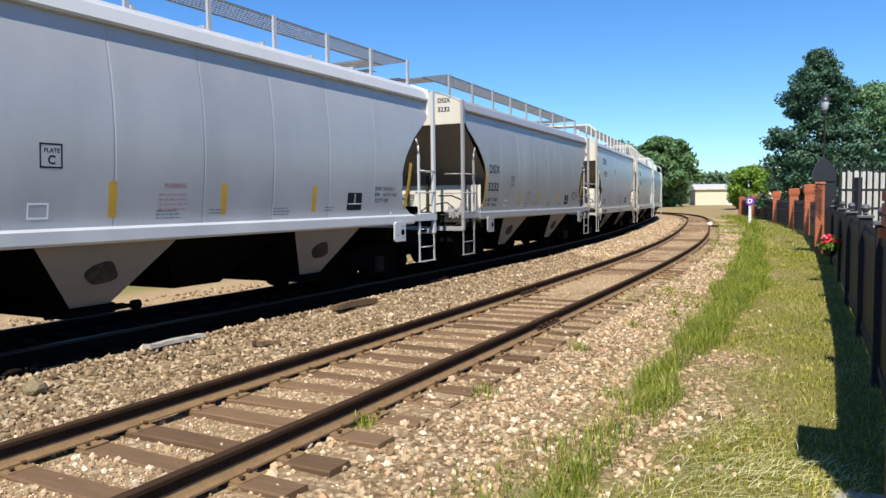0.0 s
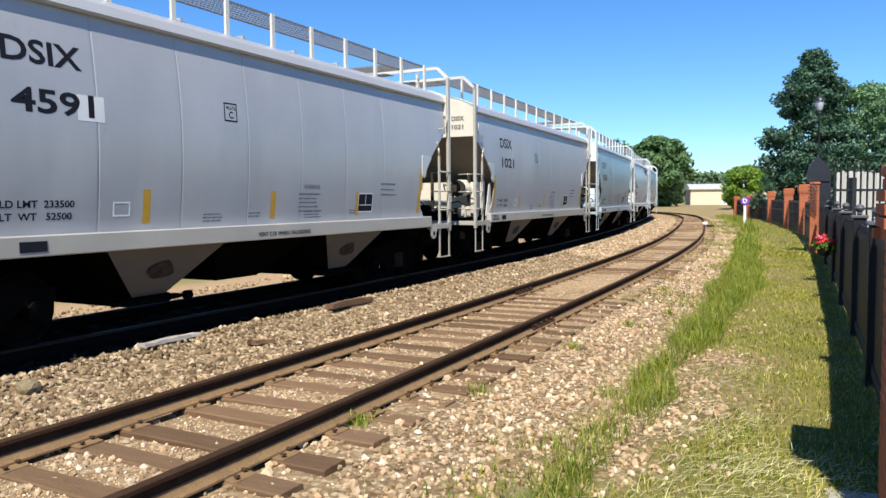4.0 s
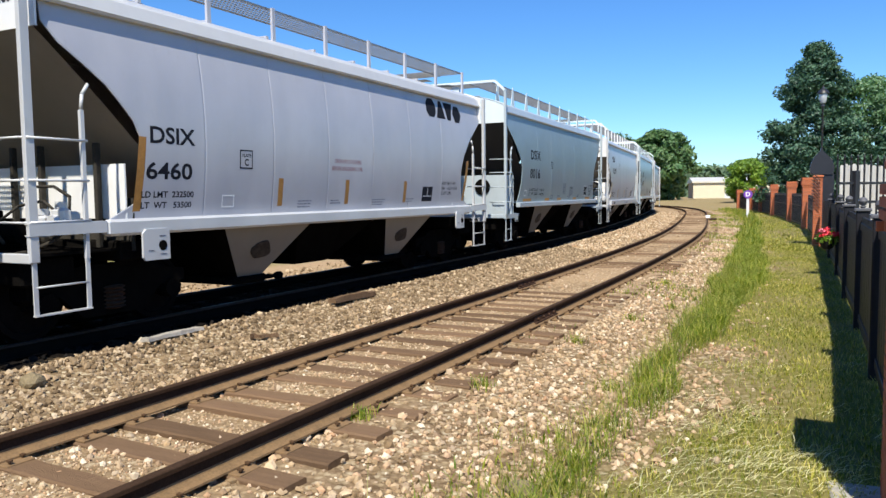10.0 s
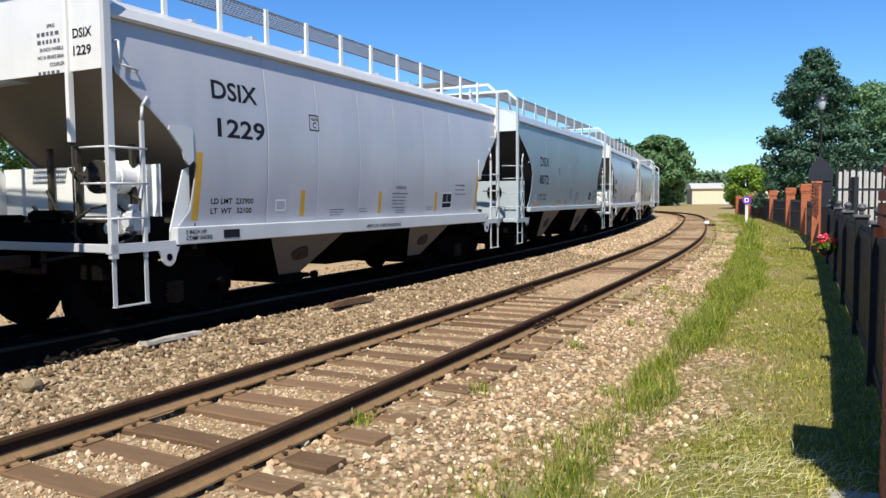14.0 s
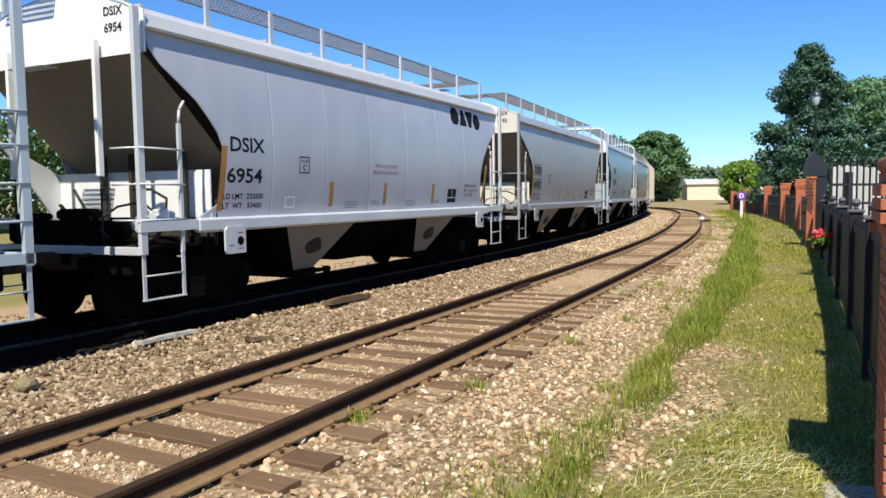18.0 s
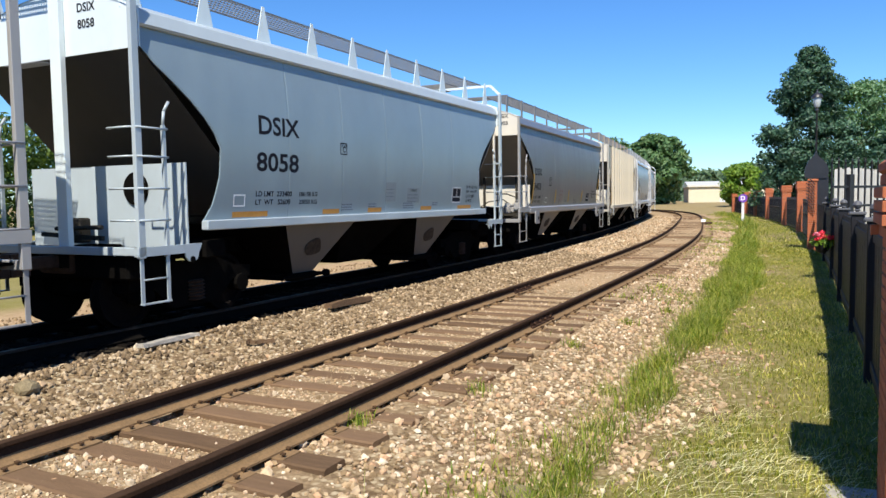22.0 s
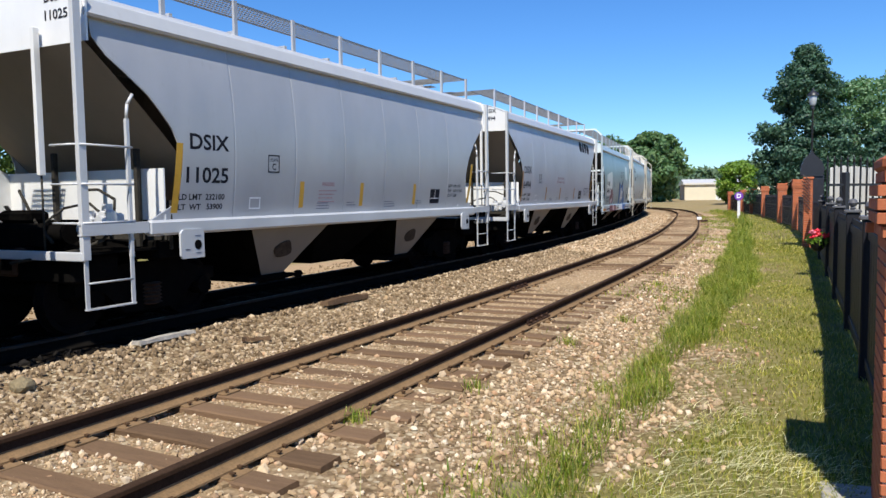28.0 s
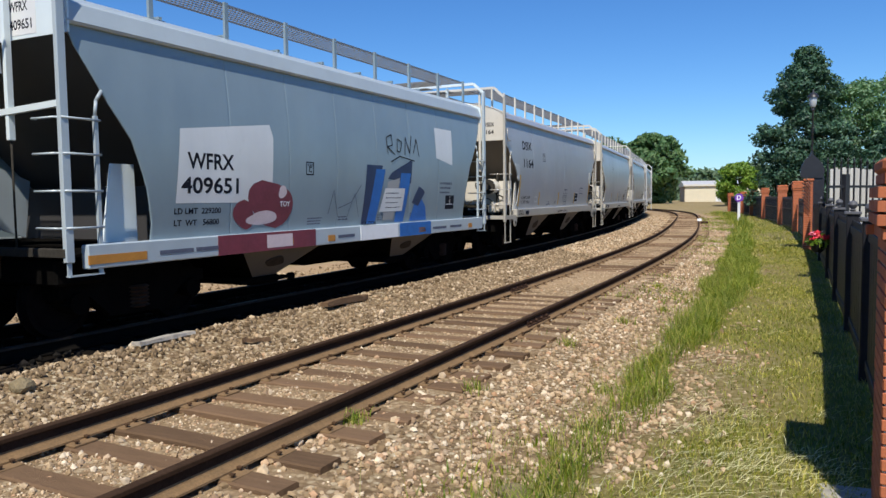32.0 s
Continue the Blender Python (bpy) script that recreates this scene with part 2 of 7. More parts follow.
M_LAWN = leaf_mat("lawn_grass", [(0.15, 0.185, 0.012), (0.225, 0.25, 0.018), (0.34, 0.325, 0.045), (0.54, 0.46, 0.15)], 0.3, 1.6, 0.42)
M_STEM = leaf_mat("grass_stems", [(0.30, 0.27, 0.08), (0.24, 0.24, 0.05), (0.38, 0.31, 0.13)], 0.3)
M_STRAW = leaf_mat("dry_straw", [(0.62, 0.58, 0.33), (0.76, 0.71, 0.48), (0.50, 0.49, 0.24)], 0.25)

# ---- mesh building ----
class Shape:
    """Collects faces of one mesh."""

    def __init__(self):
        self.v, self.f, self.smooth = [], [], []

    def add(self, verts, faces, smooth=False):
        o = len(self.v)
        self.v += [tuple(p) for p in verts]
        self.f += [tuple(i + o for i in q) for q in faces]
        self.smooth += [smooth] * len(faces)
        return self

    def box(self, x0, x1, y0, y1, z0, z1, c=0.0):
        """A block; c chamfers its upright and long edges."""
        if c <= 0:
            self.add([(x0, y0, z0), (x1, y0, z0), (x1, y1, z0), (x0, y1, z0), (x0, y0, z1), (x1, y0, z1), (x1, y1, z1), (x0, y1, z1)],
                     [(3, 2, 1, 0), (4, 5, 6, 7), (0, 1, 5, 4), (1, 2, 6, 5), (2, 3, 7, 6), (3, 0, 4, 7)])
            return self
        def ring(d, z):
            return [(x0 + d + c, y0 + d, z), (x1 - d - c, y0 + d, z), (x1 - d, y0 + d + c, z), (x1 - d, y1 - d - c, z),
                    (x1 - d - c, y1 - d, z), (x0 + d + c, y1 - d, z), (x0 + d, y1 - d - c, z), (x0 + d, y0 + d + c, z)]
        vs = ring(c, z0) + ring(0, z0 + c) + ring(0, z1 - c) + ring(c, z1)
        fs = [tuple(range(7, -1, -1)), tuple(range(24, 32))]
        for k in range(3):
            fs += [(k * 8 + i, k * 8 + (i + 1) % 8, k * 8 + 8 + (i + 1) % 8, k * 8 + 8 + i) for i in range(8)]
        return self.add(vs, fs)

    def rod(self, p, q, r, n=6, r2=None, smooth=True):
        p, q = Vector(p), Vector(q)
        d = (q - p).normalized()
        a = d.orthogonal().normalized()
        b = d.cross(a)
        r2 = r if r2 is None else r2
        vs = []
        for base, rr in ((p, r), (q, r2)):
            vs += [base + (a * math.cos(2 * math.pi * i / n) + b * math.sin(2 * math.pi * i / n)) * rr for i in range(n)]
        self.add(vs, [(i, (i + 1) % n, n + (i + 1) % n, n + i) for i in range(n)], smooth)
        self.add(vs[:n], [tuple(range(n - 1, -1, -1))])
        self.add(vs[n:], [tuple(range(n))])
        return self

    def pipe(self, pts, r, n=6):
        for p, q in zip(pts, pts[1:]):
            self.rod(p, q, r, n)
        return self

    def flat(self, p, q, w, h, up=(0, 0, 1)):
        """A flat bar from p to q: w across, h along up."""
        p, q, up = Vector(p), Vector(q), Vector(up)
        d = (q - p).normalized()
        s = d.cross(up).normalized() * (w / 2)
        t = s.cross(d).normalized() * (h / 2)
        vs = [b + s * i + t * j for b in (p, q) for i, j in ((-1, -1), (1, -1), (1, 1), (-1, 1))]
        return self.add(vs, [(3, 2, 1, 0), (4, 5, 6, 7), (0, 1, 5, 4), (1, 2, 6, 5), (2, 3, 7, 6), (3, 0, 4, 7)])

    def prism(self, outline, axis, a, b):
        """An outline (two coordinates) drawn out from a to b along axis 0, 1 or 2."""
        def put(u, w, k):
            return ((k, u, w), (u, k, w), (u, w, k))[axis]
        n = len(outline)
        vs = [put(u, w, a) for u, w in outline] + [put(u, w, b) for u, w in outline]
        fs = [(i, (i + 1) % n, n + (i + 1) % n, n + i) for i in range(n)] + [tuple(range(n - 1, -1, -1)), tuple(range(n, 2 * n))]
        return self.add(vs, fs)

    def lathe(self, profile, n=16, axis="z", at=(0, 0, 0)):
        """Radius and height pairs turned round an axis."""
        vs = []
        for r, h in profile:
            for i in range(n):
                c, s = math.cos(2 * math.pi * i / n) * r, math.sin(2 * math.pi * i / n) * r
                p = (c, s, h) if axis == "z" else (c, h, s) if axis == "y" else (h, c, s)
                vs.append((p[0] + at[0], p[1] + at[1], p[2] + at[2]))
        fs = [(k * n + i, k * n + (i + 1) % n, (k + 1) * n + (i + 1) % n, (k + 1) * n + i) for k in range(len(profile) - 1) for i in range(n)]
        self.add(vs, fs, True)
        self.add(vs[:n], [tuple(range(n - 1, -1, -1))])
        self.add(vs[-n:], [tuple(range(n))])
        return self

    def grid(self, rows, smooth=True):
        """Rows of points joined into a sheet."""
        m = len(rows[0])
        return self.add([p for r in rows for p in r], [(i * m + j, i * m + j + 1, (i + 1) * m + j + 1, (i + 1) * m + j) for i in range(len(rows) - 1) for j in range(m - 1)], smooth)

    def mesh(self, name="mesh", fix=True):
        me = bpy.data.meshes.new(name)
        me.from_pydata(self.v, [], self.f)
        me.polygons.foreach_set("use_smooth", self.smooth)
        if fix:
            bm = bmesh.new()
            bm.from_mesh(me)
            bmesh.ops.remove_doubles(bm, verts=bm.verts, dist=2e-5)
            bmesh.ops.recalc_face_normals(bm, faces=bm.faces)
            for e in bm.edges:
                if len(e.link_faces) == 2 and e.calc_face_angle(0.0) > 0.6:
                    e.smooth = False
            bm.to_mesh(me)
            bm.free()
        me.update()
        return me




def cloud_mesh(name, verts, faces, smooth=False):
    """A mesh from arrays, for joined pieces without number."""
    me = bpy.data.meshes.new(name)
    nf, k = faces.shape
    me.vertices.add(len(verts))
    me.vertices.foreach_set("co", np.asarray(verts, dtype=np.float32).ravel())
    me.loops.add(nf * k)
    me.loops.foreach_set("vertex_index", faces.astype(np.int32).ravel())
    me.polygons.add(nf)
    me.polygons.foreach_set("loop_start", np.arange(0, nf * k, k, dtype=np.int32))
    me.polygons.foreach_set("use_smooth", np.full(nf, smooth))
    me.update(calc_edges=True)
    return me


def part(name, shape, material, parent=None, label="", m=None):
    """One mesh object, alone or under a thing or a part."""
    me = shape if isinstance(shape, bpy.types.Mesh) else shape.mesh(name)
    if not me.materials:
        me.materials.append(material)
    ob = new(name, me)
    if me.materials[0] != material:
        ob.material_slots[0].link = 'OBJECT'
        ob.material_slots[0].material = material
    if parent is not None:
        ob.parent = parent
    if m is not None:
        ob.matrix_basis = m
    if label:
        ob["label"] = label
    return ob


def thing(name, label, category, group="", m=None, kind=""):
    e = new(name)
    e.empty_display_size = 0.2
    if m is not None:
        e.matrix_basis = m
    return tagged(e, label, category, group, kind)


TEXTS = {}


def text_mesh(words, size, width=None):
    """Lettering as a flat mesh in x and y, its lower left corner at 0."""
    key = (words, size, width)
    if key in TEXTS:
        return TEXTS[key]
    cu = bpy.data.curves.new("lettering", 'FONT')
    cu.body, cu.size, cu.resolution_u, cu.offset = words, size, 3, size * 0.022
    ob = bpy.data.objects.new("lettering", cu)
    scene.collection.objects.link(ob)
    bpy.context.view_layer.update()
    me = bpy.data.meshes.new_from_object(ob.evaluated_get(bpy.context.evaluated_depsgraph_get()))
    bpy.data.objects.remove(ob)
    co = np.array([v.co[:] for v in me.vertices])
    co -= co.min(0)
    if width:
        co[:, 0] *= width / co[:, 0].max()
    TEXTS[key] = (co, [tuple(p.vertices) for p in me.polygons])
    return TEXTS[key]


# ---- the line of the tracks ----
KNOTS = [-60, -20, -6, 6, 16, 26, 36, 50, 70, 110, 125, 160]
BENDS = [0.0, 0.003, 0.00449, 0.00190, 0.00409, 0.00513, 0.00191, 0.00039, 0.00842, 0.01699, 0.004, 0.0]
STEP = 0.25
ARC = np.arange(-240, 360 + STEP / 2, STEP)
_k = np.interp(ARC, KNOTS, BENDS)
HEAD = np.concatenate([[0], np.cumsum((_k[1:] + _k[:-1]) / 2 * STEP)])
_i0 = int(np.argmin(abs(ARC)))
HEAD = HEAD - HEAD[_i0] + 1.09264
_h = (HEAD[1:] + HEAD[:-1]) / 2
LINE = np.stack([np.concatenate([[0], np.cumsum(np.cos(_h) * STEP)]), np.concatenate([[0], np.cumsum(np.sin(_h) * STEP)])], 1)
LINE = LINE - LINE[_i0] + np.array([-1.5860, 6.0])
GAP = 4.57   # from centre to centre of the two tracks


def line_at(s, lat=0.0):
    """A place by the near track's chainage and the distance to its left, with the heading."""
    x, y, h = np.interp(s, ARC, LINE[:, 0]), np.interp(s, ARC, LINE[:, 1]), np.interp(s, ARC, HEAD)
    return x - np.sin(h) * lat, y + np.cos(h) * lat, h


def chain(px, py):
    """Chainage and distance to the left of the near track for many places."""
    sel = (ARC > -120) & (ARC < 260)
    lx, ly, hh, ss = LINE[sel, 0][::4], LINE[sel, 1][::4], HEAD[sel][::4], ARC[sel][::4]
    s_out, l_out = np.empty(len(px)), np.empty(len(px))
    for a in range(0, len(px), 4000):
        b = slice(a, a + 4000)
        d = (px[b, None] - lx) ** 2 + (py[b, None] - ly) ** 2
        i = d.argmin(1)
        dx, dy = px[b] - lx[i], py[b] - ly[i]
        s_out[b] = ss[i] + dx * np.cos(hh[i]) + dy * np.sin(hh[i])
        l_out[b] = -dx * np.sin(hh[i]) + dy * np.cos(hh[i])
    return s_out, l_out


def ground_z(s, lat):
    """Height of the ground: ballast beds, the cess and the verge."""
    z = np.interp(lat, [-60, -12, -6.5, -5, -3.2, -2.2, -1.5, -1.3, 1.3, 1.6, 2.7, 3.1, 3.4, 5.7, 6.3, 7.5, 12, 40],
                  [0.3, 0.15, -0.2, -0.25, -0.26, -0.28, -0.235, -0.205, -0.205, -0.18, -0.10, -0.19, -0.215, -0.2, -0.3, -0.45, -0.5, -0.4])
    z = z + np.interp(s, [3, 8], [0, 0.019]) * np.interp(abs(lat), [1.15, 1.4], [1, 0])
    rise = np.interp(s, [12, 40], [0, 1]) * np.interp(lat, [-4.2, -2.6], [1, 0])
    crest = np.interp(s, [1.5, 4.0], [2.45, 2.78])
    return z + 0.11 * rise + np.interp(s, [1.5, 4.0], [0.095, 0.06]) * np.exp(-((lat - crest) / 0.3) ** 2)

# ---- ground ----
def spread(lo, hi, step, far):
    """Grid lines: even from lo to hi, then ever wider out to far."""
    mid = list(np.arange(lo, hi + step / 2, step))
    out, d, v = [], step, 0.0
    while v < far:
        d *= 1.28
        v += d
        out.append(v)
    return np.array([lo - v for v in reversed(out)] + mid + [mid[-1] + v for v in out])


def lumps(x, y, scale, seed):
    """Smooth uneven field, about -1 to 1."""
    rng = np.random.RandomState(seed)
    out = np.zeros_like(x)
    for k in range(6):
        a, f, p = rng.uniform(0, 6.28), scale * rng.uniform(0.5, 2.2), rng.uniform(0, 6.28)
        out += np.sin(x * math.cos(a) * f + y * math.sin(a) * f + p + 1.3 * np.sin(y * f * 0.7 + p)) / 6 * 1.6
    return out


def verge_edge(s, x, y):
    """Where the turf ends towards the track (distance to the left, negative)."""
    return np.interp(s, [-5, 2, 6, 14, 22, 40, 60], [-2.75, -2.85, -2.65, -2.3, -2.1, -2.3, -2.2]) + 0.28 * lumps(x, y, 1.3, 5)


# bare gravelly patches in the verge: x, y, radius
BARE = [(3.16, 8.44, 0.40), (2.43, 7.39, 0.34), (1.66, 5.9, 0.40), (1.15, 5.2, 0.42), (2.3, 6.4, 0.22), (7.3, 18.0, 0.6)]


def bare(x, y):
    """How bare the verge is, 0 to 1."""
    v = np.zeros_like(x)
    for a, b, r in BARE:
        q = np.hypot(x - a, y - b) / r
        v = np.maximum(v, np.clip(1.6 - 1.1 * q + 0.3 * np.sin(9 * x + 5 * y) * np.sin(7 * y - 4 * x), 0, 1))
    return v


def make_ground():
    gx, gy = spread(-16, 38, 0.4, 2600), spread(-3, 80, 0.4, 2600)
    X, Y = np.meshgrid(gx, gy)
    x, y = X.ravel(), Y.ravel()
    s, lat = chain(x, y)
    near = (abs(lat) < 60)
    z = np.where(near, ground_z(s, lat), np.where(lat < 0, 0.3, -0.4)) + 0.02 * lumps(x, y, 1.1, 1)
    ny, nx = X.shape
    i = np.arange(nx * ny).reshape(ny, nx)
    faces = np.stack([i[:-1, :-1], i[:-1, 1:], i[1:, 1:], i[1:, :-1]], -1).reshape(-1, 4)
    me = cloud_mesh("ground", np.stack([x, y, z], 1), faces, True)
    edge = verge_edge(s, x, y)
    grass = np.clip((edge - lat) / 0.35 + 0.2, 0, 1) * np.clip(0.85 + 0.35 * lumps(x, y, 1.7, 9), 0, 1)
    grass = grass * (1 - 0.9 * bare(x, y))
    grass = np.maximum(grass, np.clip((lat - 8.6 - 1.2 * lumps(x, y, 0.25, 3)) / 1.6, 0, 1) * 0.85)
    dirt = np.clip((lat - 6.0) / 0.8, 0, 1)
    dirt = np.maximum(dirt, np.clip((1.5 - abs(lat)) / 0.35, 0, 1) * np.interp(s, [0.5, 5], [0.35, 0.95]) * np.clip(0.75 + 0.4 * lumps(x, y, 0.9, 4), 0, 1))
    dirt = np.maximum(dirt, 0.7 * np.clip((s - 52) / 12, 0, 1))
    grass = grass * np.interp(s, [40, 64], [1.0, 0.45])
    # band under the train that is painted as shade
    train_shade = 0.9 * np.clip((lat - 3.2) / 0.25, 0, 1) * np.clip((6.2 - lat) / 0.4, 0, 1)
    col = np.stack([grass, dirt, train_shade, 1 + 0 * grass], 1).astype(np.float32)
    at = me.color_attributes.new("cover", 'FLOAT_COLOR', 'POINT')
    at.data.foreach_set("color", col.ravel())
    ob = part("ground", me, M_GROUND)
    return tagged(ob, "gravel and dry grass railway ground reaching the horizon", "ground", kind="structure")


make_ground()


# ---- tracks ----
def rail_run(profile, s0, s1, lat, step):
    """A profile (across, height) swept along the line."""
    sh = Shape()
    rows = []
    for s in np.arange(s0, s1 + step / 2, step):
        rows.append([(*line_at(s, lat - a)[:2], b) for a, b in profile])
    sh.grid(rows, False)
    return sh


HEAD_P = [(-0.034, -0.032), (-0.0345, -0.006), (-0.028, 0.0), (0.028, 0.0), (0.0345, -0.006), (0.034, -0.032)]
WEB_P = [(-0.034, -0.032), (-0.010, -0.045), (-0.009, -0.100), (0.009, -0.100), (0.010, -0.045), (0.034, -0.032)]
FOOT_P = [(-0.009, -0.100), (-0.018, -0.122), (-0.036, -0.138), (-0.068, -0.152), (-0.069, -0.166), (0.069, -0.166), (0.068, -0.152), (0.036, -0.138), (0.018, -0.122), (0.009, -0.100)]


def make_track(name, lat, s0, s1, head_mat, web_mat, foot_mat, label):
    t = thing(name, label, "railway track", kind="structure")
    for side in (0.752, -0.752):
        r = part("rail", rail_run([WEB_P[0], WEB_P[1], WEB_P[2]], s0, s1, lat + side, 0.5), web_mat, t, "rusty steel rail")
        part("rail_web", rail_run([WEB_P[3], WEB_P[4], WEB_P[5]], s0, s1, lat + side, 0.5), web_mat, r)
        part("rail_head", rail_run(HEAD_P, s0, s1, lat + side, 0.5), head_mat, r, "worn running surface of the rail")
        part("rail_foot", rail_run(FOOT_P, s0, s1, lat + side, 0.5), foot_mat, r, "dusty rust-brown rail foot")
    return t


near_track = make_track("near_track", 0.0, -30, 125, M_RAILTOP, M_RAIL, M_RAILFOOT, "empty rusty railway track curving through gravel ballast")
main_track = make_track("main_track", GAP, -230, 320, M_SHADEHEAD, M_SHADERAIL, M_SHADERAIL, "railway track under the passing train, in its shade")


def tie_mesh(seed):
    rng = np.random.RandomState(seed)
    sh = Shape()
    n = 7
    rows = []
    for k in range(n):
        u = -1.28 + 2.56 * k / (n - 1)
        w = 0.112 + rng.uniform(-0.008, 0.008)
        j = rng.uniform(-0.006, 0.006)
        rows.append([(-w, u, -0.12), (-w, u, -0.012 + j), (-w + 0.014, u, j), (w - 0.014, u, j + rng.uniform(-0.004, 0.004)), (w, u, -0.014 + j), (w, u, -0.12)])
    sh.grid(rows, False)
    for r, flip in ((rows[0], 0), (rows[-1], 1)):
        sh.add(r, [tuple(range(6))])
    return sh.mesh("tie")


TIES = [tie_mesh(i) for i in range(5)]
plate_sh = Shape().box(-0.10, 0.10, -0.165, 0.165, 0.0, 0.018, 0.004)
PLATE = plate_sh.mesh("tie_plate")
spike_sh = Shape()
for _a, _b in ((-0.06, 0.088), (0.06, -0.088), (-0.06, -0.135), (0.06, 0.135)):
    spike_sh.rod((_a, _b, 0.0), (_a, _b, 0.026), 0.010, 5).box(_a - 0.013, _a + 0.013, _b - 0.018, _b + 0.018, 0.024, 0.036)
SPIKES = spike_sh.mesh("spikes")


def lay_ties(track, lat, s0, s1, pieces):
    rng = np.random.RandomState(7)
    s, k = s0, 0
    while s < s1:
        d = rng.uniform(-0.05, 0.05)
        x, y, h = line_at(s + d, lat)
        top = -0.178 + rng.uniform(-0.012, 0.006)
        m = pose(x, y, top, 0, 0, math.degrees(h) + rng.uniform(-2, 2))
        tie = part("tie", TIES[k % 5], M_TIE if pieces else M_SHADETIE, track, m=m)
        if pieces and s < 30:
            for side in (0.752, -0.752):
                p = part("tie_plate", PLATE, M_RAILFOOT, tie, m=pose(0, side, -0.006 + (-0.178 - top), 0, 0, 0))
                part("spike", SPIKES, M_SPIKE, tie, m=pose(0, side, 0.004 + (-0.178 - top), 0, 0, 180 if side > 0 else 0))
        s += 0.53 + rng.uniform(-0.03, 0.03)
        k += 1


def joint_bar(s, side):
    """Bolted splice bar on a rail's outer and inner web."""
    x, y, h = line_at(s, side)
    j = thing("rail_joint", "rusty bolted joint bar on the rail of the empty track", "rail joint", "rail joints", pose(x, y, 0, 0, 0, math.degrees(h)))
    for q in (-1, 1):
        b = part("bar", Shape().box(-0.46, 0.46, q * 0.012 - 0.012, q * 0.012 + 0.012, -0.128, -0.046, 0.006).box(-0.46, 0.46, min(q * 0.02, q * 0.05), max(q * 0.02, q * 0.05), -0.142, -0.118, 0.004), M_IRON, j)
        for k in range(4):
            u = -0.33 + 0.22 * k
            part("bolt", Shape().rod((u, q * 0.02, -0.09), (u, q * 0.052, -0.09), 0.021, 6), M_IRON, b)
    return j

# ---- covered hopper cars ----
PAINT = {
    "grey": car_paint("light_grey_car_paint", (0.38, 0.385, 0.405)),
    "pale": car_paint("pale_grey_car_paint", (0.43, 0.432, 0.475), amount=0.2),
    "dull": car_paint("dull_warm_grey_car_paint", (0.37, 0.362, 0.362), amount=0.4),
    "dark": car_paint("dark_dusty_grey_car_paint", (0.165, 0.158, 0.157), amount=0.45),
    "blue": car_paint("bluish_grey_car_paint", (0.222, 0.282, 0.318), amount=0.2),
    "dusk": car_paint("dusty_mid_grey_car_paint", (0.31, 0.30, 0.295), amount=0.45),
    "tan": car_paint("rust_stained_tan_car_paint", (0.35, 0.275, 0.19), (0.24, 0.10, 0.04), 0.6),
    "white": car_paint("off_white_car_paint", (0.74, 0.735, 0.72), amount=0.25),
    "cream": car_paint("dusty_cream_car_paint", (0.66, 0.615, 0.53), (0.2, 0.12, 0.06), 0.5),
    "sand": car_paint("rust_streaked_sand_car_paint", (0.50, 0.435, 0.33), (0.24, 0.11, 0.05), 0.6),
    "offwhite": car_paint("dusty_off_white_car_paint", (0.50, 0.505, 0.515), amount=0.3),
    "iceblue": car_paint("dull_ice_blue_car_paint", (0.40, 0.455, 0.49), amount=0.3),
    "fawn": car_paint("dusty_fawn_car_paint", (0.43, 0.40, 0.345), amount=0.4),
    "icy": car_paint("icy_white_car_paint", (0.66, 0.73, 0.75), amount=0.2),
}
M_SLOPE = car_paint("brown_slope_sheet_paint", (0.21, 0.18, 0.145), (0.10, 0.08, 0.06), 0.6, 0.75)
# darker copy with the shade under the end overhang put in
M_SLOPE_SHADE = car_paint("shaded_slope_sheet_paint", (0.035, 0.033, 0.034), (0.02, 0.02, 0.02), 0.6, 0.75)
M_GREASE = plain("greasy_brown_cover", (0.055, 0.042, 0.032), 0.8, 0.0, 0.5, 9.0, 50.0, 0.2, 0.004, spec=0.1)
M_GEAR = plain("grimy_gear_and_wall_shade", (0.04, 0.036, 0.03), 0.9, 0.0, 0.35, 7.0, 50.0, 0.2, 0.004, spec=0.1)
M_HOPPER_PALE = car_paint("dusty_cream_hopper_paint", (0.23, 0.195, 0.155), (0.07, 0.058, 0.045), 0.6, 0.75)
M_HOPPER = car_paint("dusty_hopper_paint", (0.135, 0.115, 0.092), (0.04, 0.036, 0.03), 0.6, 0.8)

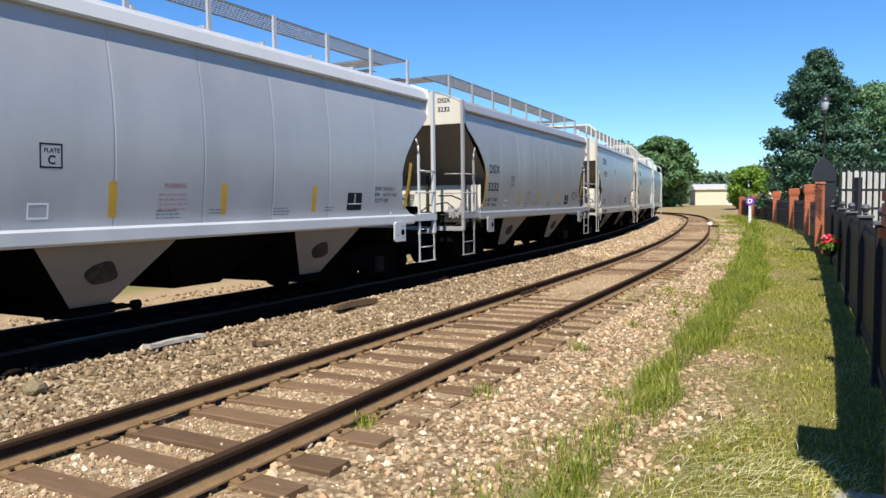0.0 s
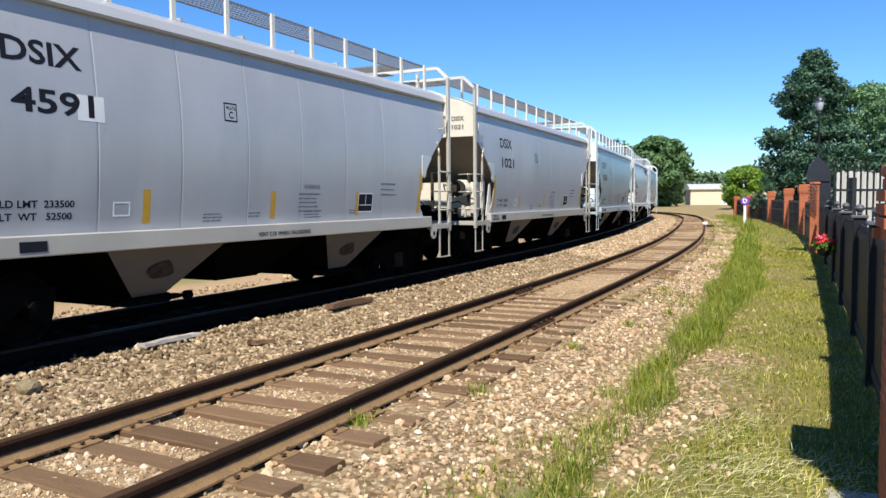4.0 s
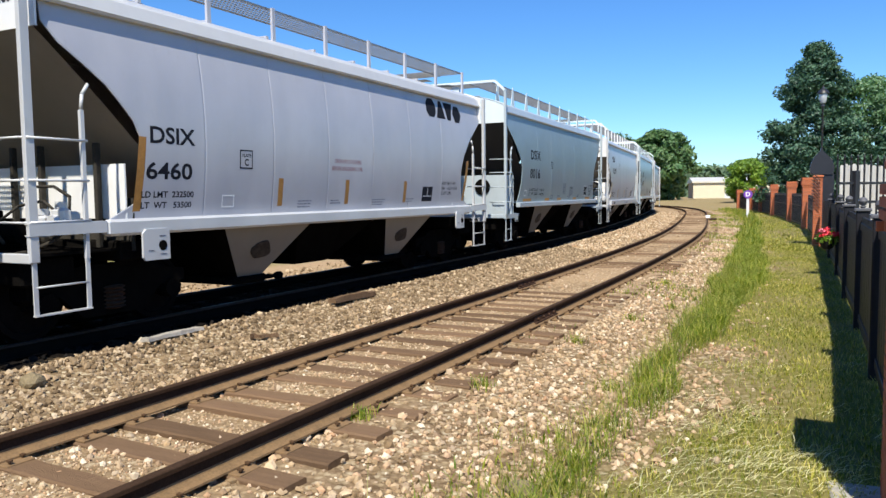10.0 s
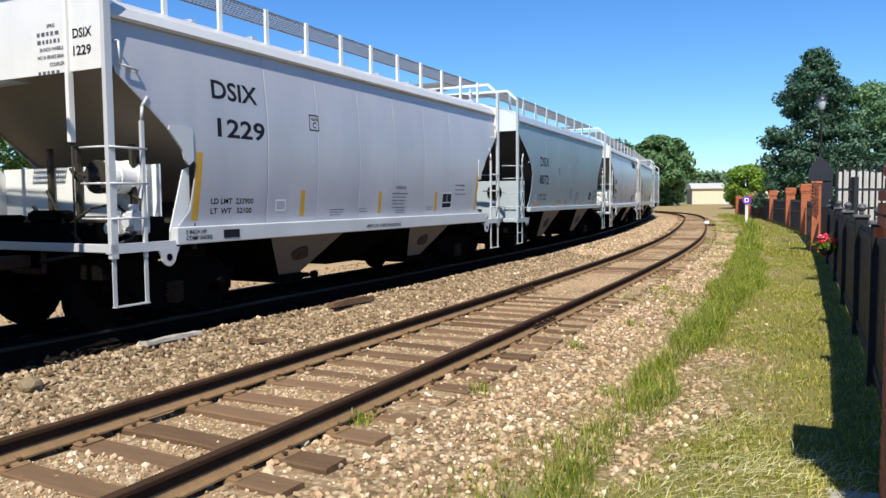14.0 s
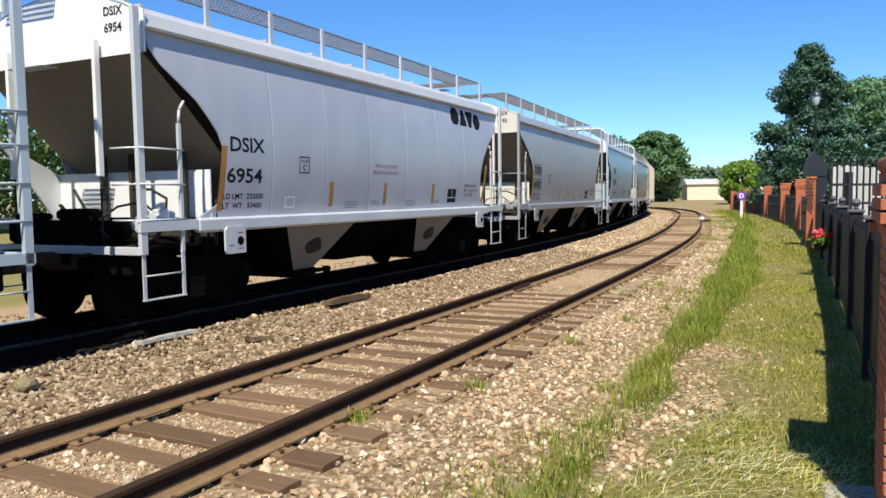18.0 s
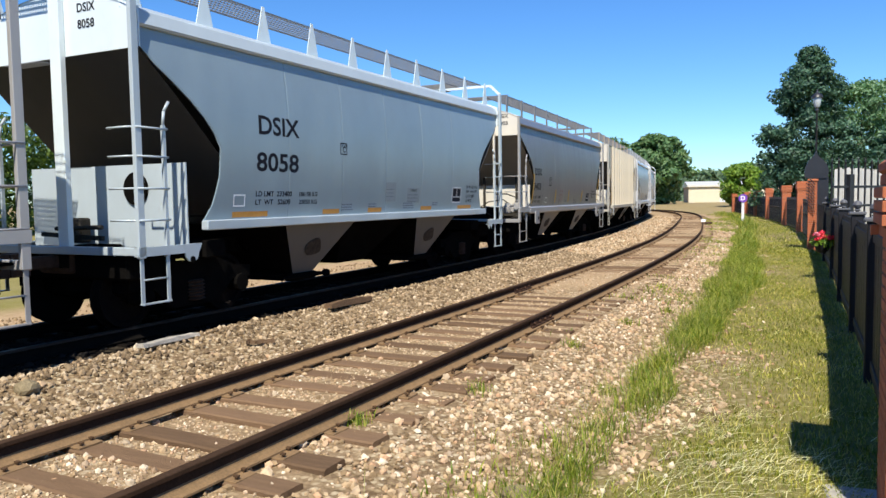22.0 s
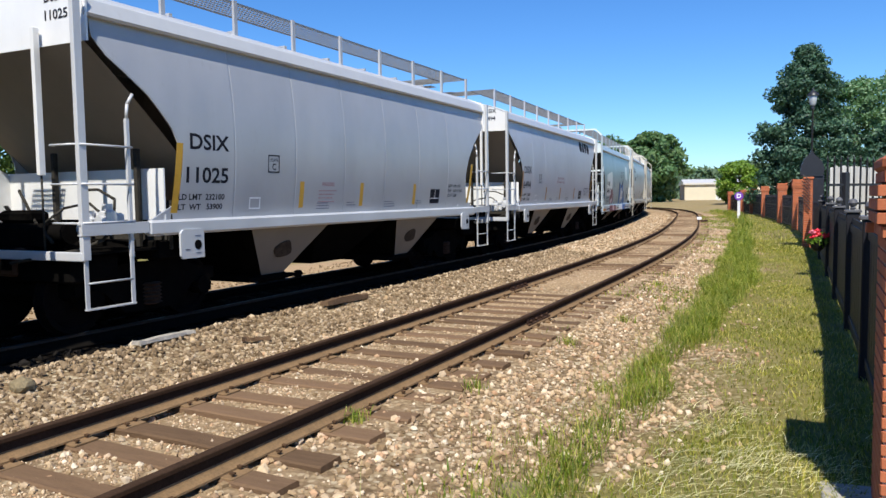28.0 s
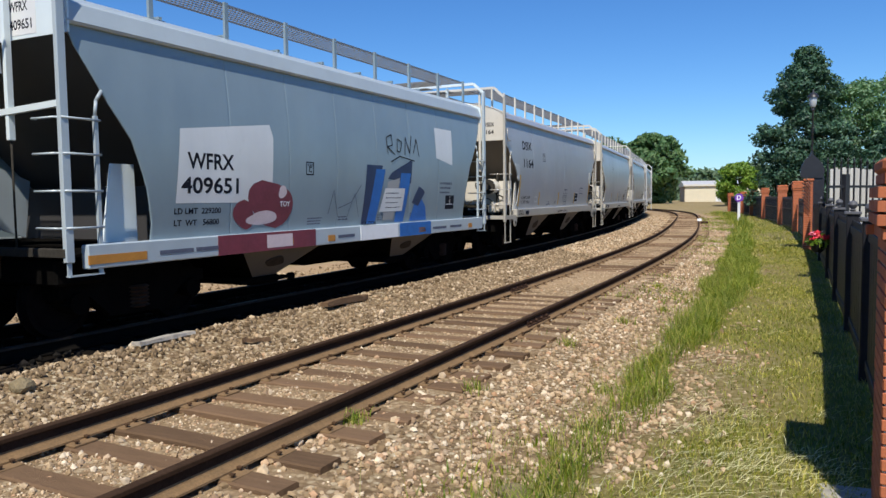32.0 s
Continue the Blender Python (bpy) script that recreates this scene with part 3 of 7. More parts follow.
# body shape by type: the end outline (height, distance from the car's middle), sill, eave and roof heights
TYPES = {
    "curved": dict(edge=[(1.36, 4.86), (1.50, 4.52), (1.66, 4.45), (2.05, 4.37), (2.44, 4.51), (2.83, 4.86), (3.06, 5.18), (3.33, 5.57), (3.36, 5.60), (3.70, 5.60)],
                   sill=(1.17, 1.36, 4.9), eave=(3.62, 3.86), crown=4.20, board=4.48, aft=0.09, width=[1.49, 1.55, 1.583, 1.583, 1.54, 1.475], outer=1.62, post=0.62),
    "framed": dict(edge=[(1.28, 4.72), (1.45, 4.55), (2.10, 4.45), (2.29, 4.69), (2.72, 5.20), (3.09, 5.66), (3.12, 5.68), (3.70, 5.68)],
                   sill=(1.06, 1.28, 4.86), eave=(3.66, 3.86), crown=4.20, board=4.50, width=[1.495, 1.548, 1.578, 1.578, 1.54, 1.48], outer=1.62, post=0.45),
    "bracket": dict(edge=[(1.36, 4.66), (1.50, 4.54), (1.9, 4.40), (2.39, 4.38), (2.8, 4.75), (3.1, 5.16), (3.42, 5.62), (3.45, 5.64), (3.75, 5.64)],
                    sill=(1.24, 1.37, 4.70), eave=(3.68, 3.92), crown=4.24, board=4.52, width=[1.495, 1.548, 1.578, 1.578, 1.55, 1.495], outer=1.61, post=0.40),
    "ribbed": dict(edge=[(1.24, 4.43), (2.24, 4.39), (3.14, 5.47), (3.18, 5.50), (3.75, 5.50)],
                   sill=(1.10, 1.24, 4.45), eave=(3.80, 3.92), crown=4.15, board=4.46, width=[1.53, 1.53, 1.53, 1.53, 1.53, 1.53], outer=1.60, post=0.40),
    "deep": dict(edge=[(1.12, 4.60), (1.30, 4.58), (1.78, 4.67), (2.31, 4.88), (2.73, 5.20), (3.38, 5.60), (3.42, 5.62), (3.60, 5.62)],
                 sill=(0.86, 1.13, 5.55), eave=(3.50, 3.78), crown=4.12, board=4.42, width=[1.51, 1.555, 1.582, 1.582, 1.55, 1.495], outer=1.61, post=0.40),
}


RIBS = [-4.10, -3.12, -2.19, -1.27, -0.33, 0.57, 1.54, 2.49, 3.37, 4.29]


def side_width(ty, z):
    """Half width of the body at a height."""
    z0, z1 = ty["sill"][1], ty["eave"][0]
    if "fine" not in ty:
        ty["fine"] = np.polyval(np.polyfit(np.linspace(0, 1, 6), ty["width"], 3), np.linspace(0, 1, 13))
    return float(np.interp((z - z0) / (z1 - z0), np.linspace(0, 1, 13), ty["fine"]))


def side_bends(ty, lo, hi):
    """Heights between lo and hi at which the side changes its slope."""
    z0, z1 = ty["sill"][1], ty["eave"][0]
    return [z for z in (z0 + (z1 - z0) * k / 12 for k in range(13)) if lo + 1e-3 < z < hi - 1e-3]


def cut_at(co, fs, heights):
    """Flat lettering cut along level lines, so that it can follow the bends of a side."""
    bm = bmesh.new()
    vs = [bm.verts.new((a, b, 0.0)) for a, b, _ in co]
    for f in fs:
        try:
            bm.faces.new([vs[i] for i in f])
        except ValueError:
            pass
    for h in heights:
        bmesh.ops.bisect_plane(bm, geom=bm.verts[:] + bm.edges[:] + bm.faces[:], plane_co=(0, h, 0), plane_no=(0, 1, 0), dist=1e-5)
    bm.verts.index_update()
    out = [tuple(v.co) for v in bm.verts], [tuple(v.index for v in f.verts) for f in bm.faces]
    bm.free()
    return out


def side_edge(ty, z):
    return float(np.interp(z, [a for a, b in ty["edge"]], [b for a, b in ty["edge"]]))


MESHES = {}


def cached(key, fn):
    if key not in MESHES:
        MESHES[key] = fn()
    return MESHES[key]


def panel_mesh(ty, x0, x1, end, seed):
    """A side sheet between two weld seams, slightly pillowed; end: -1 or 1 follows the car's end outline there."""
    z0, z1 = ty["sill"][1] - 0.02, ty["eave"][0] + 0.06
    levels = [z0] + side_bends(ty, z0, z1) + [z1]
    us = [0, 0.008, 0.02, 0.06, 0.15, 0.28, 0.4, 0.5, 0.6, 0.72, 0.85, 0.94, 0.98, 0.992, 1.0]
    rows = []
    for z in levels:
        a, b = x0, x1
        if end < 0:
            a = min(-side_edge(ty, z), x1 - 0.02)
        if end > 0:
            b = max(side_edge(ty, z), x0 + 0.02)
        row = []
        for u in us:
            x = a + (b - a) * u
            groove = -0.0045 if u in (0, 1.0) else 0.0
            row.append((x, -(side_width(ty, z) + groove), z))
        rows.append(row)
    sh = Shape().grid(rows)
    inner = [[(x, y + 0.012, z) for x, y, z in (r[0], r[-1])] for r in rows]
    sh.grid(inner)
    for k in (0, -1):
        sh.grid([[r[k], q[0 if k == 0 else 1]] for r, q in zip(rows, inner)])
    return sh.mesh("side_panel")


def on_side(ty, words, x, z, size, width=None, lift=0.0012):
    """Lettering laid on the near side of the body, its lower left corner at x, z."""
    co, fs = text_mesh(words, size, width)
    bends = [b - z for b in side_bends(ty, z, z + float(co[:, 1].max()))]
    if bends:
        co, fs = cut_at(co, fs, bends)
    sh = Shape()
    sh.add([(x + a, -(side_width(ty, z + b) + lift), z + b) for a, b, _ in co], fs)
    return sh.mesh("lettering", False)


def patch_on_side(ty, outline, lift, cuts=6):
    """A painted shape on the near side; outline of x, z corners, kept on the curve by slices."""
    zs = [p[1] for p in outline]
    lo, hi = min(zs), max(zs)
    sh = Shape()
    n = len(outline)
    rows = []
    for z in sorted([min(max(lo + (hi - lo) * k / cuts, lo + 1e-4), hi - 1e-4) for k in range(cuts + 1)] + side_bends(ty, lo, hi)):
        xs = []
        for i in range(n):
            (xa, za), (xb, zb) = outline[i], outline[(i + 1) % n]
            if (za - z) * (zb - z) <= 0 and za != zb:
                xs.append(xa + (xb - xa) * (z - za) / (zb - za))
        rows.append([(min(xs), -(side_width(ty, z) + lift), z), (max(xs), -(side_width(ty, z) + lift), z)])
    sh.grid(rows, False)
    return sh.mesh("patch", False)


def roof_mesh(ty):
    sh = Shape()
    e0, e1 = ty["eave"]
    w, c, L = max(ty["width"]) - 0.048, ty["crown"], ty["edge"][-1][1] + 0.03
    arc = [(-w, e0 + 0.02), (-w - 0.02, e0 + 0.05), (-w + 0.035, e1 - 0.03), (-w + 0.07, e1)]
    for k in range(1, 12):
        a = -1 + 2 * k / 12
        arc.append((a * (w - 0.05), e1 + (c - e1) * (1 - a * a)))
    arc += [(-a, b) for a, b in reversed(arc[:4])]
    rows = [[(x, a, b) for a, b in arc] for x in (-L, L)]
    sh.grid(rows, False)
    inner = [[(x, a, b) for a, b in ((-w, e0 + 0.02), (-w + 0.14, e0 + 0.02), (w - 0.14, e0 + 0.02), (w, e0 + 0.02))] for x in (-L + 0.06, L - 0.06)]
    sh.grid(inner, False)
    return sh.mesh("roof")


def end_sheet_mesh(ty, sgn):
    """The upright sheet that closes the top of an end, with its curved head."""
    e0, e1 = ty["eave"]
    w, c = ty["outer"] - 0.06, ty["crown"]
    zb = [z for z, d in ty["edge"]][-2]
    x = sgn * (ty["edge"][-1][1] + 0.005)
    out = [(-w, zb), (w, zb), (w, e1)]
    for k in range(11, 0, -1):
        a = -1 + 2 * k / 12
        out.append((a * w, e1 + (c - e1) * (1 - a * a) - 0.004))
    out.append((-w, e1))
    return Shape().prism(out, 0, x - 0.012, x + 0.012).mesh("end_sheet")


def slope_sheet_mesh(ty, sgn):
    """The sloping floor of an end bay, seen from under the end overhang."""
    zb = [z for z, d in ty["edge"]][-2]
    xt = ty["edge"][-1][1]
    xb, zl = 3.55, 1.42
    rows = []
    for k in range(9):
        u = k / 8
        z = zb + (zl - zb) * u
        w = side_width(ty, max(z, ty["sill"][1])) - 0.013
        rows.append([(sgn * (xt + (xb - xt) * u), y, z) for y in (-w, -0.5, 0.5, w)])
    sh = Shape().grid(rows, False)
    return sh.mesh("slope_sheet")


def grating_mesh(ty, L):
    """Roof walkway of cross bars on long bearers, along the near and far edges and across both ends."""
    sh = Shape()
    z = ty["board"]
    for q in (-1, 1):
        y0, y1 = sorted((q * 0.50, q * 1.12))
        for k in range(8):
            y = y0 + (y1 - y0) * k / 7
            w, d = (0.005, 0.030) if k in (0, 7) else (0.003, 0.014)
            sh.box(-L, L, y - w, y + w, z - d, z)
        x = -L
        while x < L:
            sh.box(x, x + 0.008, y0, y1, z - 0.014, z - 0.004)
            x += 0.075
    for q in (-1, 1):
        for k in range(16):
            x = q * (L - 0.05 - 0.042 * k)
            sh.box(x - 0.006, x + 0.006, -0.5, 0.5, z - 0.030, z - 0.002)
    return sh.mesh("roof_walkway", False)


def hopper_mesh(x0, x1, zt, yt, yb, half):
    """A discharge bay: sloping sheets that run down to a narrow outlet."""
    c = (x0 + x1) / 2
    top = [(x0, -yt, zt), (x1, -yt, zt), (x1, yt, zt), (x0, yt, zt)]
    bot = [(c - half, -yb, 0.42), (c + half, -yb, 0.42), (c + half, yb, 0.42), (c - half, yb, 0.42)]
    sides = Shape().add(top + bot, [(0, 1, 5, 4), (2, 3, 7, 6), (0, 3, 2, 1), (4, 5, 6, 7)])
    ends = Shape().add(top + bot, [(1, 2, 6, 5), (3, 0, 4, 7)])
    return sides.mesh("hopper"), ends.mesh("end_slope")


def gate_mesh(c):
    sh = Shape().box(c - 0.36, c + 0.36, -1.08, 1.08, 0.30, 0.42, 0.02).box(c - 0.44, c + 0.44, -1.12, -1.05, 0.33, 0.40)
    sh.rod((c - 0.60, -1.10, 0.36), (c + 0.60, -1.10, 0.36), 0.03, 6).rod((c + 0.56, -1.10, 0.36), (c + 0.66, -1.10, 0.36), 0.06, 8)
    return sh.mesh("outlet_gate")


def side_frame_mesh(y):
    """Cast truck side frame with its spring nest."""
    out = [(-1.12, 0.50), (-1.12, 0.66), (-0.75, 0.70), (-0.45, 0.82), (0.45, 0.82), (0.75, 0.70), (1.12, 0.66), (1.12, 0.50), (0.72, 0.48), (0.42, 0.20), (-0.42, 0.20), (-0.72, 0.48)]
    sh = Shape().prism(out, 1, y - 0.06, y + 0.06)
    for x in (-0.89, 0.89):
        sh.rod((x, y - 0.11, 0.42), (x, y + 0.11, 0.42), 0.13, 10)
    return sh.mesh("side_frame")


def spring_mesh(y):
    prof = [(0.10, 0.26)]
    for k in range(6):
        prof += [(0.17, 0.285 + 0.048 * k), (0.13, 0.309 + 0.048 * k)]
    return Shape().lathe(prof, 14, "z", (0, y, 0)).mesh("spring_nest")


def wheelset_mesh():
    """Axle with two flanged wheels, turning about y."""
    sh = Shape().rod((0, -0.95, 0), (0, 0.95, 0), 0.075, 10)
    for q in (-1, 1):
        a = q * 0.69
        prof = [(0.07, a - 0.05), (0.15, a - 0.05), (0.2, a + q * 0.02 - 0.03), (0.34, a - 0.03), (0.36, a - 0.065), (0.425, a - 0.065), (0.425, a + 0.065), (0.36, a + 0.065), (0.34, a + 0.0), (0.2, a + q * 0.02 + 0.03), (0.15, a + 0.07), (0.07, a + 0.07)]
        sh.lathe(prof, 26, "y")
        b = a - q * 0.075
        sh.lathe([(0.40, min(b - 0.012, b + 0.012)), (0.45, min(b - 0.012, b + 0.012)), (0.45, max(b - 0.012, b + 0.012)), (0.40, max(b - 0.012, b + 0.012))], 26, "y")
        for k in range(6):
            an = k * math.pi / 3
            sh.rod((math.cos(an) * 0.11, a - 0.02, math.sin(an) * 0.11), (math.cos(an) * 0.11, a + q * 0.11, math.sin(an) * 0.11), 0.014, 5)
    return sh.mesh("wheelset")


def coupler_mesh(sgn):
    sh = Shape().box(min(sgn * 5.7, sgn * 6.2), max(sgn * 5.7, sgn * 6.2), -0.09, 0.09, 0.80, 0.96, 0.02)
    sh.prism([(sgn * 6.18, -0.15), (sgn * 6.44, -0.17), (sgn * 6.44, 0.02), (sgn * 6.30, 0.05), (sgn * 6.36, 0.17), (sgn * 6.18, 0.14)], 2, 0.74, 1.02)
    sh.box(min(sgn * 5.55, sgn * 5.75), max(sgn * 5.55, sgn * 5.75), -0.32, 0.32, 0.72, 1.06, 0.03)
    return sh.mesh("coupler")


def underframe_mesh(ty):
    L = 5.75
    sh = Shape().box(-L, L, -0.30, 0.30, 0.78, 1.06, 0.02)
    for x in (-4.4, 4.4):
        sh.box(x - 0.2, x + 0.2, -1.45, 1.45, 0.86, 1.10, 0.02)
    return sh.mesh("centre_sill")


def bulkhead_mesh(ty, sgn, x, z0, z1):
    """Cross plate between platform and slope sheet, with gusset wings at the sides."""
    x *= sgn
    sh = Shape().box(min(x, x + 0.02), max(x, x + 0.02), -1.50, 1.50, z0, z1)
    return sh.mesh("bulkhead")


def wing_mesh(ty, sgn, q, x, z1):
    """Upright gusset plate in line with the side, under the end of the body."""
    xe = ty["edge"][1][1] - 0.05
    zb = ty["sill"][0] + 0.02
    out = [(sgn * xe, zb), (sgn * xe, z1 - 0.02), (sgn * (xe + 0.10), z1 - 0.06), (sgn * (xe + 0.30), zb + 0.28), (sgn * (xe + 0.34), zb + 0.16), (sgn * (xe + 0.34), zb)]
    return Shape().prism(out, 1, q * 1.47 - 0.01, q * 1.47 + 0.01).mesh("wing_plate")


def lattice_mesh(x0, x1, y0, y1, z, pitch=0.05, bar=0.017):
    """A perforated step plate: bars both ways with holes between them."""
    sh = Shape()
    for k in range(int((x1 - x0) / pitch) + 1):
        sh.box(x0 + k * pitch, x0 + k * pitch + bar, y0, y1, z - 0.012, z)
    for k in range(int((y1 - y0) / pitch) + 1):
        sh.box(x0, x1, y0 + k * pitch, y0 + k * pitch + bar, z - 0.014, z - 0.002)
    return sh.mesh("crossover_step", False)


def tank_mesh(y, z, x0, x1, r):
    """A cylinder lying along the car, with domed ends and two straps."""
    prof = [(0.02, x0), (r * 0.7, x0 + 0.01), (r * 0.93, x0 + 0.04), (r, x0 + 0.09)]
    for a in (0.3, 0.75):
        u = x0 + (x1 - x0) * a
        prof += [(r, u - 0.02), (r + 0.012, u - 0.018), (r + 0.012, u + 0.018), (r, u + 0.02)]
    prof += [(r, x1 - 0.09), (r * 0.93, x1 - 0.04), (0.02, x1)]
    return Shape().lathe(prof, 22, "x", (0, y, z)).mesh("air_reservoir")


def tank_face_mesh(y, z, x, r):
    """Flange ring, hub and lever on the front of the brake cylinder."""
    sh = Shape().lathe([(r * 0.45, x - 0.05), (r * 0.98, x - 0.05), (r * 0.98, x + 0.02), (r * 0.45, x + 0.02)], 20, "x", (0, y, z))
    sh.rod((x - 0.16, y, z), (x, y, z), r * 0.42, 12)
    sh.pipe([(x - 0.15, y + 0.02, z), (x - 0.20, y + 0.16, z + 0.05), (x - 0.16, y + 0.30, z + 0.10), (x - 0.05, y + 0.32, z - 0.05)], 0.016)
    return sh.mesh("cylinder_head")


def valve_mesh(y):
    """Control valve: two bodies on a pipe bracket with caps and bolts."""
    sh = Shape().box(-5.22, -5.04, y - 0.20, y + 0.20, 1.20, 1.46, 0.025).box(-5.34, -5.20, y - 0.27, y - 0.07, 1.23, 1.50, 0.03).box(-5.34, -5.20, y + 0.05, y + 0.24, 1.18, 1.42, 0.03)
    for a, z in ((-0.17, 1.50), (0.14, 1.42)):
        sh.rod((-5.27, y + a, z), (-5.27, y + a, z + 0.07), 0.06, 10).rod((-5.40, y + a, z - 0.14), (-5.33, y + a, z - 0.14), 0.07, 10)
    for a in (-0.22, -0.1, 0.02, 0.16):
        sh.rod((-5.22, y + a, 1.26), (-5.26, y + a, 1.26), 0.02, 6)
    return sh.mesh("control_valve")


def pipe_runs(y):
    """Courses of the brake pipes round the control valve, with their radius."""
    return (([(-5.12, y - 0.1, 1.44), (-5.12, y - 0.12, 1.62), (-5.08, y + 0.2, 1.74), (-5.05, y + 0.55, 1.74)], 0.018),
            ([(-5.12, y + 0.1, 1.44), (-5.14, y + 0.3, 1.58), (-5.14, y + 0.75, 1.52), (-5.3, y + 1.2, 1.2)], 0.016),
            ([(-5.3, y - 0.22, 1.24), (-5.45, y - 0.30, 1.16), (-5.6, y - 0.1, 1.05), (-5.9, y + 0.7, 0.9)], 0.02),
            ([(-5.2, y + 0.22, 1.3), (-5.22, y + 0.9, 1.26), (-5.22, y + 1.9, 1.26)], 0.022),
            ([(-5.5, y + 0.5, 1.12), (-5.35, y + 1.0, 1.35), (-5.2, y + 1.5, 1.75)], 0.02))


def gear_box_mesh():
    """Dark mass of rigging that fills the foot of the end."""
    sh = Shape().box(-5.50, -5.08, -0.45, 1.35, 1.02, 1.34, 0.05).box(-5.42, -5.12, -0.15, 0.45, 1.34, 1.50, 0.04)
    sh.rod((-5.3, -0.75, 1.22), (-5.3, -0.45, 1.22), 0.13, 12).box(-5.45, -5.2, 0.75, 1.25, 1.34, 1.44, 0.03)
    return sh.mesh("gear_box")


def lever_mesh():
    sh = Shape().flat((-5.3, 0.1, 1.2), (-5.1, 0.75, 1.55), 0.05, 0.02).flat((-5.25, -0.3, 1.15), (-5.25, 0.9, 1.2), 0.05, 0.06)
    sh.box(-5.2, -5.02, 0.2, 0.5, 1.08, 1.42, 0.02).rod((-5.3, -0.35, 1.3), (-5.3, 0.55, 1.28), 0.03, 8)
    return sh.mesh("brake_linkage")


def pull_lug_mesh(x, y, z):
    """Rounded pulling lug hung under the sill, its eye left open."""
    out = []
    for k in range(9):
        a = math.pi + math.pi * k / 8
        out.append((x + 0.11 * math.cos(a), z - 0.12 + 0.11 * math.sin(a)))
    out += [(x + 0.17, z), (x - 0.17, z)]
    return Shape().prism(out, 1, y - 0.014, y + 0.014).mesh("pulling_lug")


def corner_pad_mesh(ty, kind, sgn):
    """Rounded doubler plate on the corner of the side sheet."""
    if kind == "framed":
        out = [(4.54, 2.10), (4.60, 2.06), (4.66, 2.12), (4.70, 2.24), (4.92, 2.48), (4.90, 2.53), (4.56, 2.53), (4.52, 2.49), (4.52, 2.14)]
    else:
        out = [(4.40, 1.95), (4.44, 1.90), (4.49, 1.95), (4.55, 2.06), (4.64, 2.20), (4.60, 2.24), (4.44, 2.24), (4.40, 2.20)]
    y = side_width(ty, 2.3)
    return Shape().prism([(sgn * a, b) for a, b in out], 1, -y - 0.016, -y + 0.02).mesh("corner_pad")


def grab_mesh(sx, q, z):
    """A grab iron that turns the corner on to the end."""
    x = sx * 5.83
    return Shape().pipe([(x - sx * 0.05, q * 1.56, z), (x, q * 1.52, z), (x, q * 1.16, z), (x - sx * 0.07, q * 1.14, z)], 0.013, 5).mesh("grab_iron")


def channel_mesh(x0, x1, y, z0, z1, q):
    """A pressed channel open to the inside."""
    a, b = sorted((x0, x1))
    sh = Shape().box(a, b, min(y, y - q * 0.012), max(y, y - q * 0.012), z0, z1)
    for z in (z0, z1 - 0.012):
        sh.box(a, b, min(y - q * 0.012, y - q * 0.08), max(y - q * 0.012, y - q * 0.08), z, z + 0.012)
    return sh.mesh("side_channel")


RUNGS = {"curved": (1.36, 1.79, 2.22), "framed": (1.41, 1.81, 2.22), "bracket": (1.40, 1.78, 2.16, 2.50), "ribbed": (1.35, 1.75, 2.15), "deep": (1.32, 1.72, 2.12, 2.50)}
END_POST = {"curved": 0.82, "framed": 0.86, "bracket": 0.18, "ribbed": 0.80, "deep": 0.62}
WALL_FOOT = {"curved": 1.36, "framed": 1.42, "ribbed": 1.40}
FRONT_WALL = {"curved": (4.55, 2.0), "framed": (5.0, 2.06), "bracket": (4.95, 2.12), "ribbed": (4.9, 1.95), "deep": (4.2, 1.8)}


